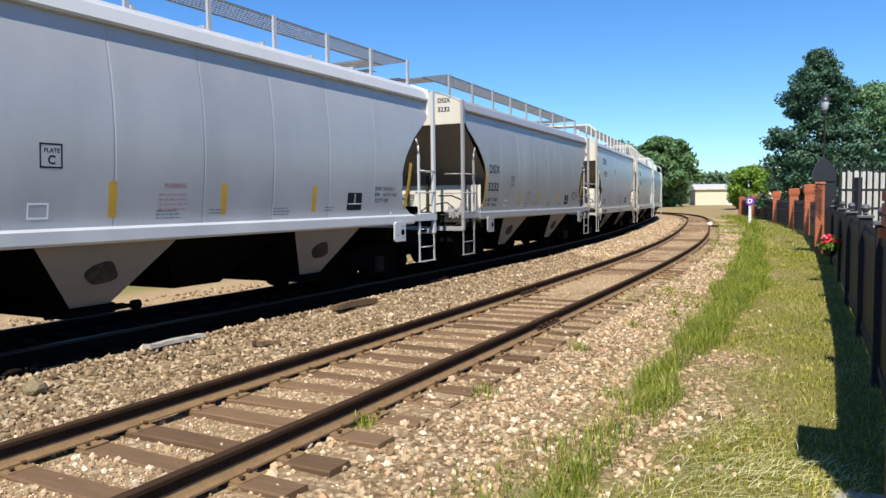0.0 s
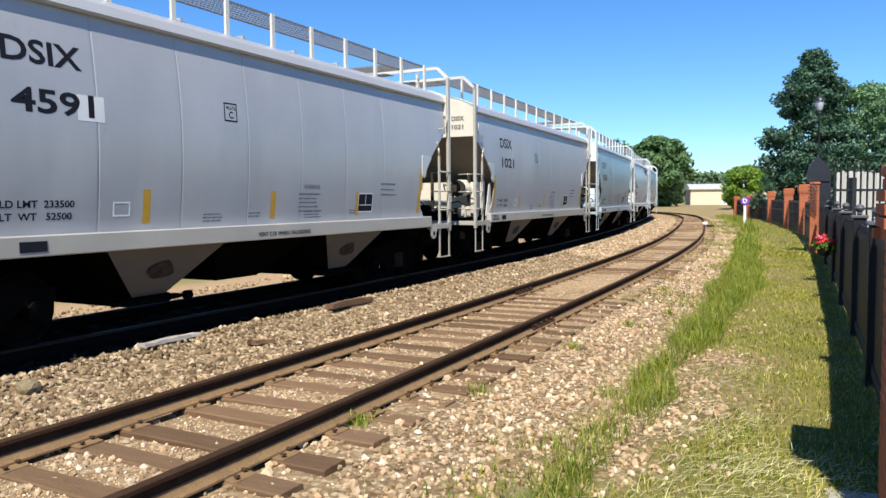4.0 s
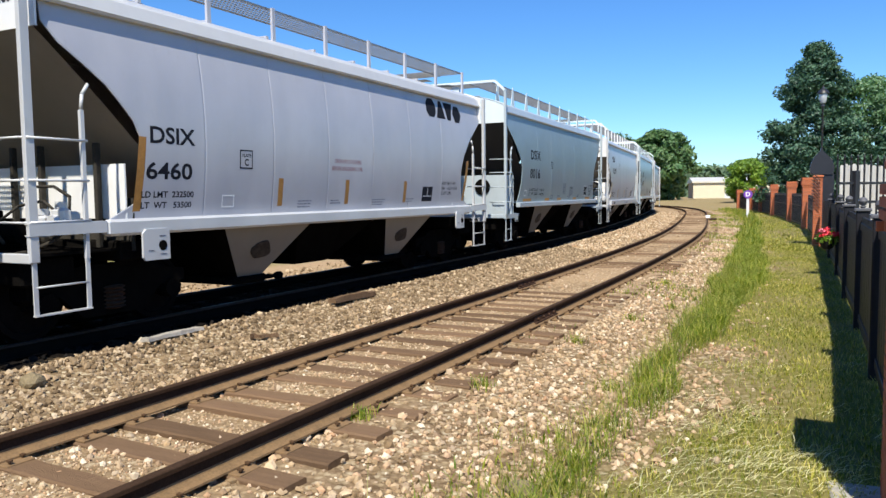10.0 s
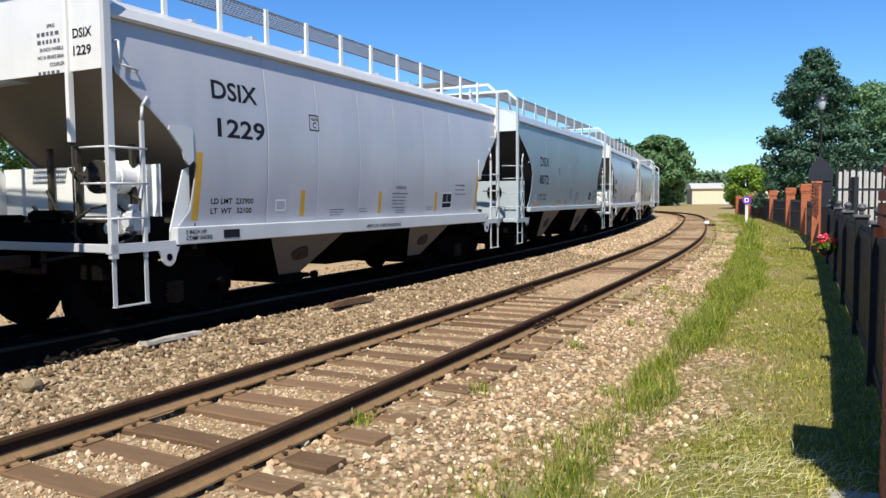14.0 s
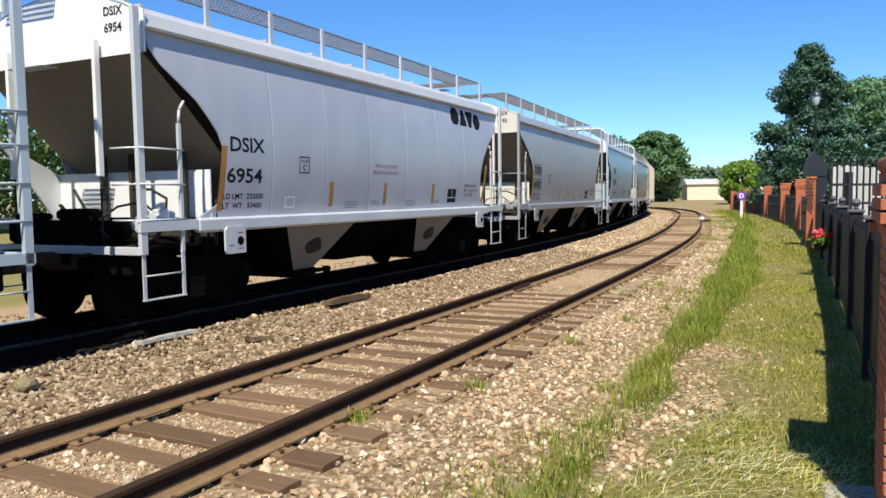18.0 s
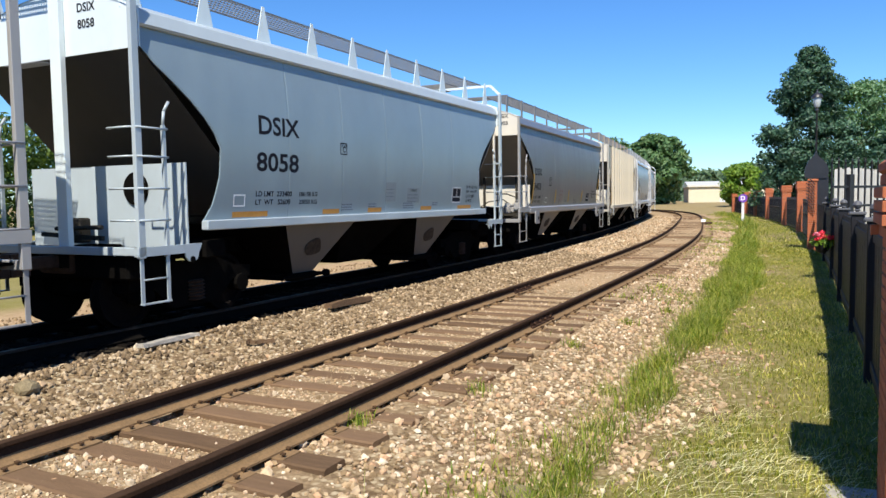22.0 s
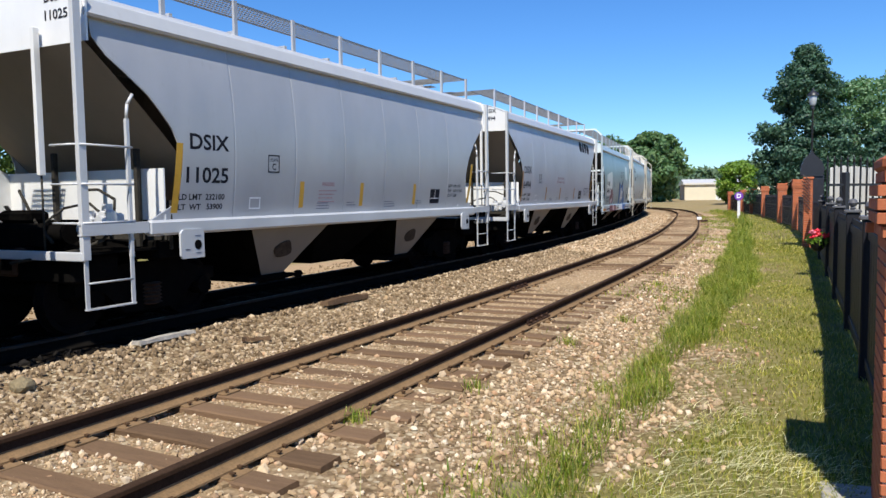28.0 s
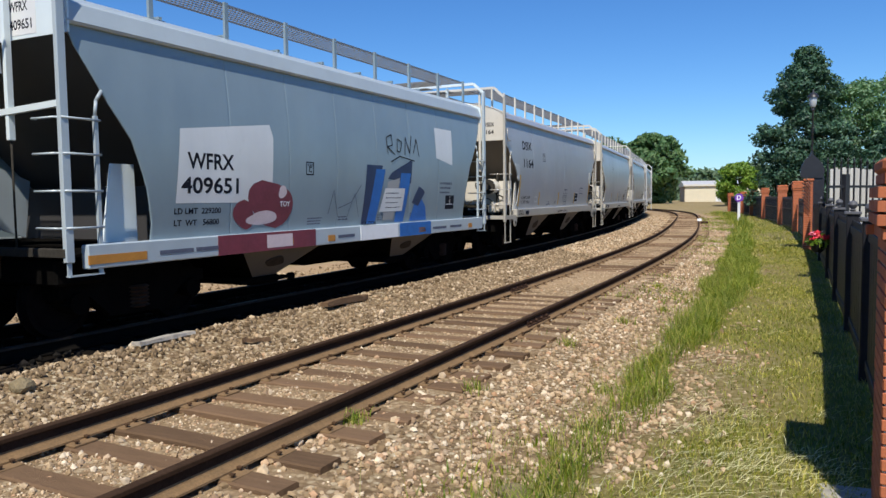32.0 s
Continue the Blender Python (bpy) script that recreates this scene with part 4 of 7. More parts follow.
def end_fittings(car, kind, ty, sgn, trim, bars):
    """Platform, wall, brake gear, posts and steps of one end."""
    zs0, zs1, sl = ty["sill"]
    zp = {"curved": 1.04, "framed": 1.12, "bracket": 1.08, "ribbed": 1.08, "deep": 1.10}[kind]
    xa, xb = sorted((sgn * 5.75, sgn * 5.82))
    pf = part("end_platform", cached((kind, "platform", sgn), lambda: Shape().box(xa, xb, -1.58, 1.58, zp - 0.10, zp, 0.008).mesh("end_platform")), bars if kind != "deep" else M_GEAR, car, "painted end sill channel")
    part("end_sill", cached((kind, "endsill", sgn), lambda: Shape().box(*sorted((sgn * 5.05, sgn * 5.70)), -1.25, 1.25, 0.66, 0.98, 0.03).box(*sorted((sgn * 5.2, sgn * 5.5)), -1.0, 1.0, 0.42, 0.66, 0.05).mesh("end_sill")), M_UNDER, car, "black end sill and draft gear")
    part("deck", cached((kind, "deck", sgn), lambda: Shape().box(*sorted((sgn * 4.5, sgn * 5.74)), -1.4, 1.4, 0.99, 1.02).mesh("deck")), M_UNDER, pf, "dark deck plate")
    for q in (-1, 1):
        if kind == "curved":
            part("side_channel", cached((kind, "chan", sgn, q), lambda: channel_mesh(sgn * sl, sgn * 5.82, q * 1.61, zs1 - 0.14, zs1 - 0.01, q)), bars, pf)
        elif kind in ("framed", "bracket", "ribbed"):
            part("side_channel", cached((kind, "chan", sgn, q), lambda: channel_mesh(sgn * 4.86, sgn * 5.82, q * 1.60, zp - 0.11, zp, q)), bars, pf)
    wx, wz = FRONT_WALL[kind] if sgn < 0 else (4.15, 1.85)
    lit = kind in ("curved", "framed", "bracket", "ribbed")
    # deep cars' wall takes the paint with shade in it
    wall = part("bulkhead", cached((kind, "bulkhead", sgn), lambda: bulkhead_mesh(ty, sgn, wx, WALL_FOOT.get(kind, 1.0) if sgn < 0 else zs1 + 0.01, wz)), (bars if kind == "bracket" else trim) if lit else M_SLOPE_SHADE, car)
    if kind == "bracket" and sgn < 0:
        part("round_opening", cached((kind, "hole", sgn), lambda: Shape().rod((-wx - 0.005, -0.62, 1.80), (-wx - 0.03, -0.62, 1.80), 0.22, 22).mesh("round_opening")), M_UNDER, wall, "round black opening")
    # wall stops at the shade line; an added dark plate stands for shade below
    if sgn < 0 and kind in WALL_FOOT:
        part("lower_wall", cached((kind, "lowwall"), lambda: bulkhead_mesh(ty, -1, 4.45, 0.98, 1.6)), M_GEAR, car, "dark recessed plate standing for shade below the wall")
    if sgn < 0 and kind == "framed":
        for q in (-1, 1):
            part("wing_plate", cached((kind, "wing", sgn, q), lambda: wing_mesh(ty, sgn, q, wx, wz)), trim, car)
    if sgn < 0 and kind in ("curved", "framed", "ribbed"):
        # housing is black to carry the shade at the foot of the end
        part("gear_box", cached("gearbox", gear_box_mesh), M_UNDER, car, "brake rigging housing, blackened for shade")
        for y in (-1.12, -0.12, 0.42):
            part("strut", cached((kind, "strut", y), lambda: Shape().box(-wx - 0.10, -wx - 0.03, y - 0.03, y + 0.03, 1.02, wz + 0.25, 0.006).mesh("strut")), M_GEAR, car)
        # added pale plate stands for the sunlit inside of the far side sheet
        part("far_gusset", cached((kind, "farlitplate"), lambda: Shape().prism([(-5.5, 2.48), (-wx, 1.98), (-wx, 1.08), (-wx - 0.15, 1.08), (-wx - 0.24, 1.5)], 1, 1.46, 1.485).mesh("far_gusset")), trim, car, "added pale plate for the lit inside of the far side")
    # brake gear in front of the wall
    if sgn < 0 and kind in ("framed", "ribbed"):
        y, z, r = (-0.98, 1.90, 0.205) if kind == "framed" else (-0.75, 1.42, 0.22)
        tank = part("air_reservoir", cached((kind, "tank"), lambda: tank_mesh(y, z, -5.42, -4.9, r)), trim, car, "pale painted air reservoir")
        part("cylinder_head", cached((kind, "tankface"), lambda: tank_face_mesh(y, z, -5.44, r)), M_GEAR, tank, "dark flanged cylinder head")
    if sgn < 0 and kind != "deep":
        yv = -1.18 if kind != "bracket" else -1.0
        if kind != "bracket":
            v = part("control_valve", cached(("valve", yv), lambda: valve_mesh(yv)), bars, car, "dusty control valve")
            for k, (pts, r) in enumerate(pipe_runs(yv)):
                part("brake_pipe", cached(("pipe", yv, k), lambda: Shape().pipe(pts, r).mesh("brake_pipe")), M_GEAR, v, "dark brake pipe")
        part("brake_linkage", cached("levers", lever_mesh), M_GEAR, car, "grimy brake linkage")
    if kind == "deep" and sgn < 0:
        part("brace_bar", Shape().flat((-5.72, 1.4, 2.52), (-5.72, -1.5, 2.66), 0.06, 0.07), trim, car, "pale cross bar")
        part("gusset", Shape().prism([(-5.1, 1.12), (-4.6, 1.12), (-4.62, 2.05), (-4.95, 2.05)], 1, -1.30, -1.27), trim, car, "pale upright gusset plate")
        part("gusset", Shape().prism([(-5.5, 1.5), (-4.4, 1.12), (-4.3, 1.9), (-5.4, 2.35)], 1, 1.1, 1.13), bars, car, "pale upright gusset plate")
        part("lever_bar", Shape().flat((-5.74, -0.55, 3.05), (-5.86, -0.68, 3.55), 0.03, 0.03), bars, car)
    # posts, steps and grab irons of the end
    yp = END_POST[kind]
    wide = 0.095 if kind == "bracket" else 0.028
    lo = 1.0 if kind in ("bracket",) else 1.9 if kind == "curved" else 2.3
    hi = ty["eave"][1] - 0.30 if kind in ("curved", "ribbed") else ty["board"] - 0.1
    for y in (-yp, yp) if kind != "bracket" else (sgn * yp,):
        ep = part("end_post", cached((kind, "endpost", sgn, y), lambda: Shape().box(*sorted((sgn * 5.66, sgn * 5.74)), y - wide, y + wide, lo, hi, 0.006).mesh("end_post")), trim, car)
        if lo > 1.5:
            part("drop_rod", cached((kind, "drop", sgn, y), lambda: Shape().rod((sgn * 5.70, y, 1.04), (sgn * 5.70, y, lo + 0.01), 0.013, 6).mesh("drop_rod")), M_GEAR, ep, "thin dark rod")
    for z in RUNGS[kind]:
        for q in (-1, 1):
            part("grab_iron", cached(("grab", sgn, q, z), lambda: grab_mesh(sgn, q, z)), bars, car)
    part("crossover_step", cached((kind, "step", sgn), lambda: lattice_mesh(*sorted((sgn * 5.63, sgn * 5.97)), -0.10, 0.85, ty["board"] - 0.05)), M_GALV, car, "perforated crossover step plate")
    part("crossover_step", cached((kind, "lowstep", sgn), lambda: lattice_mesh(*sorted((sgn * 5.66, sgn * 5.86)), -0.05, 0.60, ty["edge"][-2][0] - 0.06)), M_GALV, car, "perforated brake step plate")
    for q in (-1, 1):
        if kind in ("framed", "ribbed", "bracket"):
            part("pulling_lug", cached((kind, "lug", sgn, q), lambda: pull_lug_mesh(sgn * 4.98, q * 1.59, zp - 0.08 if kind != "bracket" else zp)), bars, pf)
            part("lug_eye", cached((kind, "lugeye", sgn, q), lambda: Shape().rod((sgn * 4.98, q * 1.603, zp - 0.20), (sgn * 4.98, q * 1.608, zp - 0.20), 0.045, 12).mesh("lug_eye")), M_UNDER, pf, "dark round eye")
    if kind == "framed":
        part("corner_pad", cached((kind, "cpad", sgn), lambda: corner_pad_mesh(ty, kind, sgn)), PAINT["offwhite"] if trim != PAINT["icy"] else PAINT["iceblue"], car)
        part("grab_iron", cached((kind, "topgrab", sgn), lambda: Shape().pipe([(sgn * 5.66, -1.50, 3.42), (sgn * 5.62, -1.60, 3.42), (sgn * 5.60, -1.60, 3.16), (sgn * 5.36, -1.60, 3.12), (sgn * 5.34, -1.52, 3.12)], 0.014, 5).mesh("grab_iron")), bars, car)


def hand_wheel_mesh(sgn):
    sh = Shape()
    n, R, x = 16, 0.27, sgn * 5.93
    pts = [(x, 0.55 + R * math.cos(2 * math.pi * k / n), 2.05 + R * math.sin(2 * math.pi * k / n)) for k in range(n + 1)]
    sh.pipe(pts, 0.016, 5)
    for k in range(0, n, 4):
        sh.rod((x, 0.55, 2.05), pts[k], 0.012, 5)
    sh.box(*sorted((sgn * 5.7, sgn * 5.9)), 0.4, 0.7, 1.85, 2.2)
    return sh.mesh("hand_brake")


def stirrup_mesh(x0, x1, y, z0, z1, steps=1):
    sh = Shape()
    sh.flat((x0, y, z1), (x0, y, z0), 0.05, 0.016, (0, 1, 0)).flat((x1, y, z1), (x1, y, z0), 0.05, 0.016, (0, 1, 0)).flat((x0 - 0.02, y, z0), (x1 + 0.02, y, z0), 0.06, 0.016, (0, 0, 1))
    for k in range(steps):
        z = z0 + (z1 - z0) * (k + 1) / (steps + 1)
        sh.rod((x0, y, z), (x1, y, z), 0.012, 5)
    return sh.mesh("stirrup_step")


def bars_on_side(ty, x, z, w, lines, pitch, seed):
    """Small print that is too fine to read, as rows of short bars."""
    rng = np.random.RandomState(seed)
    sh = Shape()
    for k in range(lines):
        zz = z - k * pitch
        a = x
        end = x + w * rng.uniform(0.75, 1.0)
        while a < end:
            b = min(a + rng.uniform(0.03, 0.10), end)
            y = -(side_width(ty, zz) + 0.0022)
            sh.add([(a, y, zz), (b, y, zz), (b, y, zz + pitch * 0.5), (a, y, zz + pitch * 0.5)], [(0, 1, 2, 3)])
            a = b + 0.018
    return sh.mesh("small_print", False)


def build_car(spec):
    """One covered hopper car on its trucks, with x towards the rear and the near side at -y."""
    kind, ty = spec["type"], TYPES[spec["type"]]
    body, trim = PAINT[spec["paint"]], PAINT[spec["trim"]]
    bars = PAINT["dusk"] if spec["trim"] == "cream" and kind == "curved" else PAINT[{"cream": "fawn", "white": "offwhite", "icy": "iceblue"}[spec["trim"]]]
    car = thing("covered_hopper_car", spec["label"], "rail car", "hopper cars of the train")
    zs0, zs1, sl = ty["sill"]
    e0, e1 = ty["eave"]
    xe = ty["edge"][-1][1]
    # side sheets
    lim, n = {"curved": (4.79, 7), "bracket": (4.36, 6), "framed": (4.27, 7), "ribbed": (4.36, 7), "deep": (4.5, 7)}[kind]
    for k in range(n):
        a, b = -lim + 2 * lim * k / n + 0.001, -lim + 2 * lim * (k + 1) / n - 0.001
        end = -1 if k == 0 else 1 if k == n - 1 else 0
        me = cached((kind, "panel", k, spec["seed"] % 3), lambda: panel_mesh(ty, a, b, end, 31 * k + spec["seed"] % 3))
        part("side_panel", me, body, car, m=pose(ty.get("aft", 0.0), 0, 0))
        part("far_side_panel", me, body, car, m=Matrix.Rotation(math.pi, 4, 'Z'))
    if kind == "ribbed":
        rib = cached((kind, "rib"), lambda: Shape().prism([(-0.075, -1.53), (-0.055, -1.625), (0.055, -1.625), (0.075, -1.53)], 2, zs1, e0 + 0.1).mesh("rib"))
        for x in RIBS:
            part("rib", rib, PAINT["sand"], car, m=pose(x, 0, 0))
    # roof and ends
    # white and icy trims: lighter roof paint carries the sunlight on the rim
    part("roof", cached((kind, "roof"), lambda: roof_mesh(ty)), PAINT[{"white": "offwhite", "icy": "iceblue"}[spec["trim"]]] if spec["trim"] in ("white", "icy") else body, car)
    for sgn in (-1, 1):
        part("end_sheet", cached((kind, "end", sgn), lambda: end_sheet_mesh(ty, sgn)), trim, car, "bright painted end sheet")
        # outside curved and framed cars the slope's shade is in its paint
        part("slope_sheet", cached((kind, "slope", sgn), lambda: slope_sheet_mesh(ty, sgn)), M_SLOPE if kind in ("curved", "framed") else M_SLOPE_SHADE, car, "dusty brown-grey slope sheet, shade-dark paint on some cars")
        end_fittings(car, kind, ty, sgn, trim, bars)
        part("coupler", cached(("coupler", sgn), lambda: coupler_mesh(sgn)), M_IRON, car, "rusty knuckle coupler")
    part("hand_brake", cached("handwheel", lambda: hand_wheel_mesh(1)), M_GEAR, car, "round hand-brake wheel")
    # side sills with jacking pads
    for q in (-1, 1):
        yo = q * (ty["outer"])
        me = cached((kind, "sill", q), lambda: Shape().box(-sl, sl, min(yo, yo - q * 0.12), max(yo, yo - q * 0.12), zs0, zs1, 0.030 if kind == "curved" else 0.012).mesh("side_sill"))
        sill = part("side_sill", me, bars, car, "pale side sill")
        for x in (-4.25, 4.25):
            if kind in ("curved", "ribbed"):
                part("jacking_pad", cached((kind, "pad", q, x), lambda: Shape().prism([(x - 0.20, zs0 - 0.27), (x - 0.17, zs0 - 0.31), (x + 0.20, zs0 - 0.31), (x + 0.20, zs0 + 0.02), (x + 0.17, zs0 + 0.06), (x - 0.15, zs0 + 0.06), (x - 0.20, zs0 + 0.01)], 1, yo, yo + q * 0.03).mesh("jacking_pad")), bars, sill)
                part("pad_hole", cached((kind, "hole", q, x), lambda: Shape().rod((x + 0.09, yo + q * 0.028, zs0 - 0.14), (x + 0.09, yo + q * 0.034, zs0 - 0.14), 0.062, 14).mesh("pad_hole")), M_UNDER, sill, "round dark hole")
                if q < 0:
                    for u, v, w in ((-0.13, -0.20, 0.08), (0.04, -0.03, 0.10), (0.05, -0.25, 0.09)):
                        part("small_print", cached((kind, "padprint", x, u), lambda: Shape().box(x + u, x + u + w, yo - 0.034, yo - 0.028, zs0 + v, zs0 + v + 0.011).mesh("small_print")), M_INKGREY, sill)
    part("centre_sill", cached((kind, "frame"), lambda: underframe_mesh(ty)), M_UNDER, car)
    # discharge bays
    for x0, x1 in ((-2.95, -1.0), (1.3, 3.15)):
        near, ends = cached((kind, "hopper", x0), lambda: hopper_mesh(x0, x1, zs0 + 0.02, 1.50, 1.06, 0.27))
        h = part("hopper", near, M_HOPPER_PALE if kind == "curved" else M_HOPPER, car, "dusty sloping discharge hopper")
        # near-black end sheets: the shade under the body is in the paint
        part("end_slope", ends, M_UNDER, h, "hopper end sheet, its shade painted black")
        c = (x0 + x1) / 2
        part("outlet_gate", cached((kind, "gate", x0), lambda: gate_mesh(c)), M_UNDER, h)
        part("access_cover", cached((kind, "access", x0), lambda: access_mesh(x0, x1, zs0 + 0.02)), M_GREASE, h, "greasy dark access cover")
    # centre bay painted black for the shade between the two hoppers
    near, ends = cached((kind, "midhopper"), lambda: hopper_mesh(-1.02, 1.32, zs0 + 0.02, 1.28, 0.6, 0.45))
    h = part("centre_hopper", near, M_UNDER, car, "centre hopper, its shade painted black")
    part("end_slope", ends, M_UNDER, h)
    # roof walkway, hatches
    L = 5.60
    wk = part("roof_walkway", cached((kind, "walk"), lambda: grating_mesh(ty, L)), M_GALV, car, "galvanised open grating walkway")
    nb = {"curved": 9, "framed": 12, "bracket": 10, "ribbed": 8, "deep": 9}[kind]
    for k in range(nb):
        x = -5.5 + 11.0 * k / (nb - 1)
        for q in (-1, 1):
            if kind == "bracket":
                me = cached((kind, "brk", k, q), lambda: Shape().prism([(x - 0.025, ty["board"]), (x + 0.025, ty["board"]), (x + 0.17, e1 + 0.02), (x - 0.17, e1 + 0.02)], 1, q * 1.27 - 0.006, q * 1.27 + 0.006).mesh("bracket"))
            else:
                me = cached((kind, "brk", k, q), lambda: Shape().box(x - 0.035, x + 0.035, q * 1.14 - 0.02, q * 1.14 + 0.02, e1 - 0.02, ty["board"] + 0.01).mesh("bracket"))
            part("bracket", me, trim if kind in ("framed", "bracket") else body, wk)
    hatch = cached("hatch", lambda: Shape().lathe([(0.36, 0.0), (0.40, 0.02), (0.40, 0.07), (0.30, 0.085), (0.05, 0.09)], 18).box(-0.03, 0.03, -0.43, 0.43, 0.05, 0.10).mesh("hatch"))
    for k in range(8):
        part("hatch", hatch, body, car, m=pose(-4.6 + 9.2 * k / 7, 0, ty["crown"] - 0.02))
    # ladders, corner posts, steps
    top = e1 if kind in ("curved", "ribbed") else ty["board"] - 0.25
    for sx in (-1, 1):
        for q in (-1, 1):
            y = q * 1.57
            px, gx = sx * 5.76, sx * (5.76 - ty["post"])
            post = part("corner_post", cached((kind, "post", sx, q), lambda: Shape().box(px - 0.05, px + 0.05, y - 0.03, y + 0.03, 0.95, top, 0.006).mesh("corner_post")), bars, car)
            def lad():
                sh = Shape().box(gx - 0.022, gx + 0.022, y - 0.02, y + 0.02, 0.95, 2.55)
                sh.pipe([(gx, y, 2.55), (gx - sx * 0.02, y, 2.72), (gx - sx * 0.10, y, 2.84)], 0.02)
                for z in RUNGS[kind]:
                    sh.rod((px + sx * 0.04, y + q * 0.03, z), (gx - sx * 0.04, y + q * 0.03, z), 0.014, 5)
                return sh.mesh("ladder")
            part("ladder", cached((kind, "ladder", sx, q), lad), bars, car)
            part("stirrup_step", cached((kind, "stirrup", sx, q), lambda: stirrup_mesh(min(px, gx), max(px, gx), y, 0.40 if kind != "deep" else 0.80, 0.98, 0 if kind in ("framed", "deep") else 1)), bars, car)
        if kind in ("framed", "bracket", "deep"):
            def hoop():
                sh = Shape()
                z = ty["board"] - 0.02
                x = sx * 5.80
                for q in (-1, 1):
                    sh.flat((x, q * 1.57, top - 0.02), (x, q * 1.30, z), 0.06, 0.06, (1, 0, 0))
                sh.flat((x, -1.30, z), (x, 1.30, z), 0.06, 0.06, (1, 0, 0))
                return sh.mesh("end_hoop")
            part("end_hoop", cached((kind, "hoop", sx), hoop), trim, car)
    # trucks
    for x in (-4.4, 4.4):
        tr = part("truck", cached("bolster", lambda: Shape().box(-0.22, 0.22, -1.05, 1.05, 0.50, 0.78, 0.03).mesh("truck")), M_UNDER, car, "black cast-steel truck", pose(x, 0, 0))
        for y in (-1.0, 1.0):
            part("side_frame", cached(("sideframe", y), lambda: side_frame_mesh(y)), M_UNDER, tr)
            part("spring_nest", cached(("springs", y), lambda: spring_mesh(y)), M_IRON, tr)
        for a in (-0.89, 0.89):
            w = part("wheelset", cached("wheelset", wheelset_mesh), M_WHEEL, tr, "steel wheels on an axle", pose(a, 0, 0.425))
            WHEELS.append(w)
    done = set(car.children)
    letter_car(car, spec, ty)
    for ob in car.children:
        if ob not in done and not ob.name.startswith(("end_", "sill_")):
            ob.location.x += ty.get("aft", 0.0)
    CARS.append((car, spec["at"]))
    return car


def access_mesh(x0, x1, zt):
    """A rounded greasy inspection cover on the outer sheet of a bay."""
    c = (x0 + x1) / 2
    sh = Shape()
    ring = []
    for k in range(14):
        a = 2 * math.pi * k / 14
        u, v = 0.22 * math.cos(a) + 0.03 * math.sin(3 * a), 0.50 + 0.17 * math.sin(a) + 0.02 * math.cos(2 * a)
        ring.append((c + u, -1.50 + 0.44 * v - 0.014, zt + (0.42 - zt) * v - 0.008))
    sh.add(ring + [(x, y + 0.02, z + 0.02) for x, y, z in ring], [tuple(range(14))] + [(i, (i + 1) % 14, 14 + (i + 1) % 14, 14 + i) for i in range(14)])
    return sh.mesh("access_cover")


WHEELS, CARS = [], []


def on_end(words, y_left, z, size, width, x):
    """Lettering on the leading end sheet, read from in front."""
    co, fs = text_mesh(words, size, width)
    sh = Shape()
    sh.add([(x, y_left - a, z + b) for a, b, _ in co], [tuple(reversed(f)) for f in fs])
    return sh.mesh("lettering", False)


def stripe(ty, x, z0, z1, w, lean=0.0):
    return patch_on_side(ty, [(x - w / 2, z0), (x + w / 2, z0), (x + w / 2 + lean, z1), (x - w / 2 + lean, z1)], 0.0012)


def box_outline(ty, x0, x1, z0, z1, t=0.018):
    sh = Shape()
    for a, b, c, d in ((x0, x1, z0, z0 + t), (x0, x1, z1 - t, z1), (x0, x0 + t, z0 + t, z1 - t), (x1 - t, x1, z0 + t, z1 - t)):
        sh.add([(p, -(side_width(ty, q) + 0.0025), q) for p, q in ((a, c), (b, c), (b, d), (a, d))], [(0, 1, 2, 3)])
    return sh.mesh("frame", False)


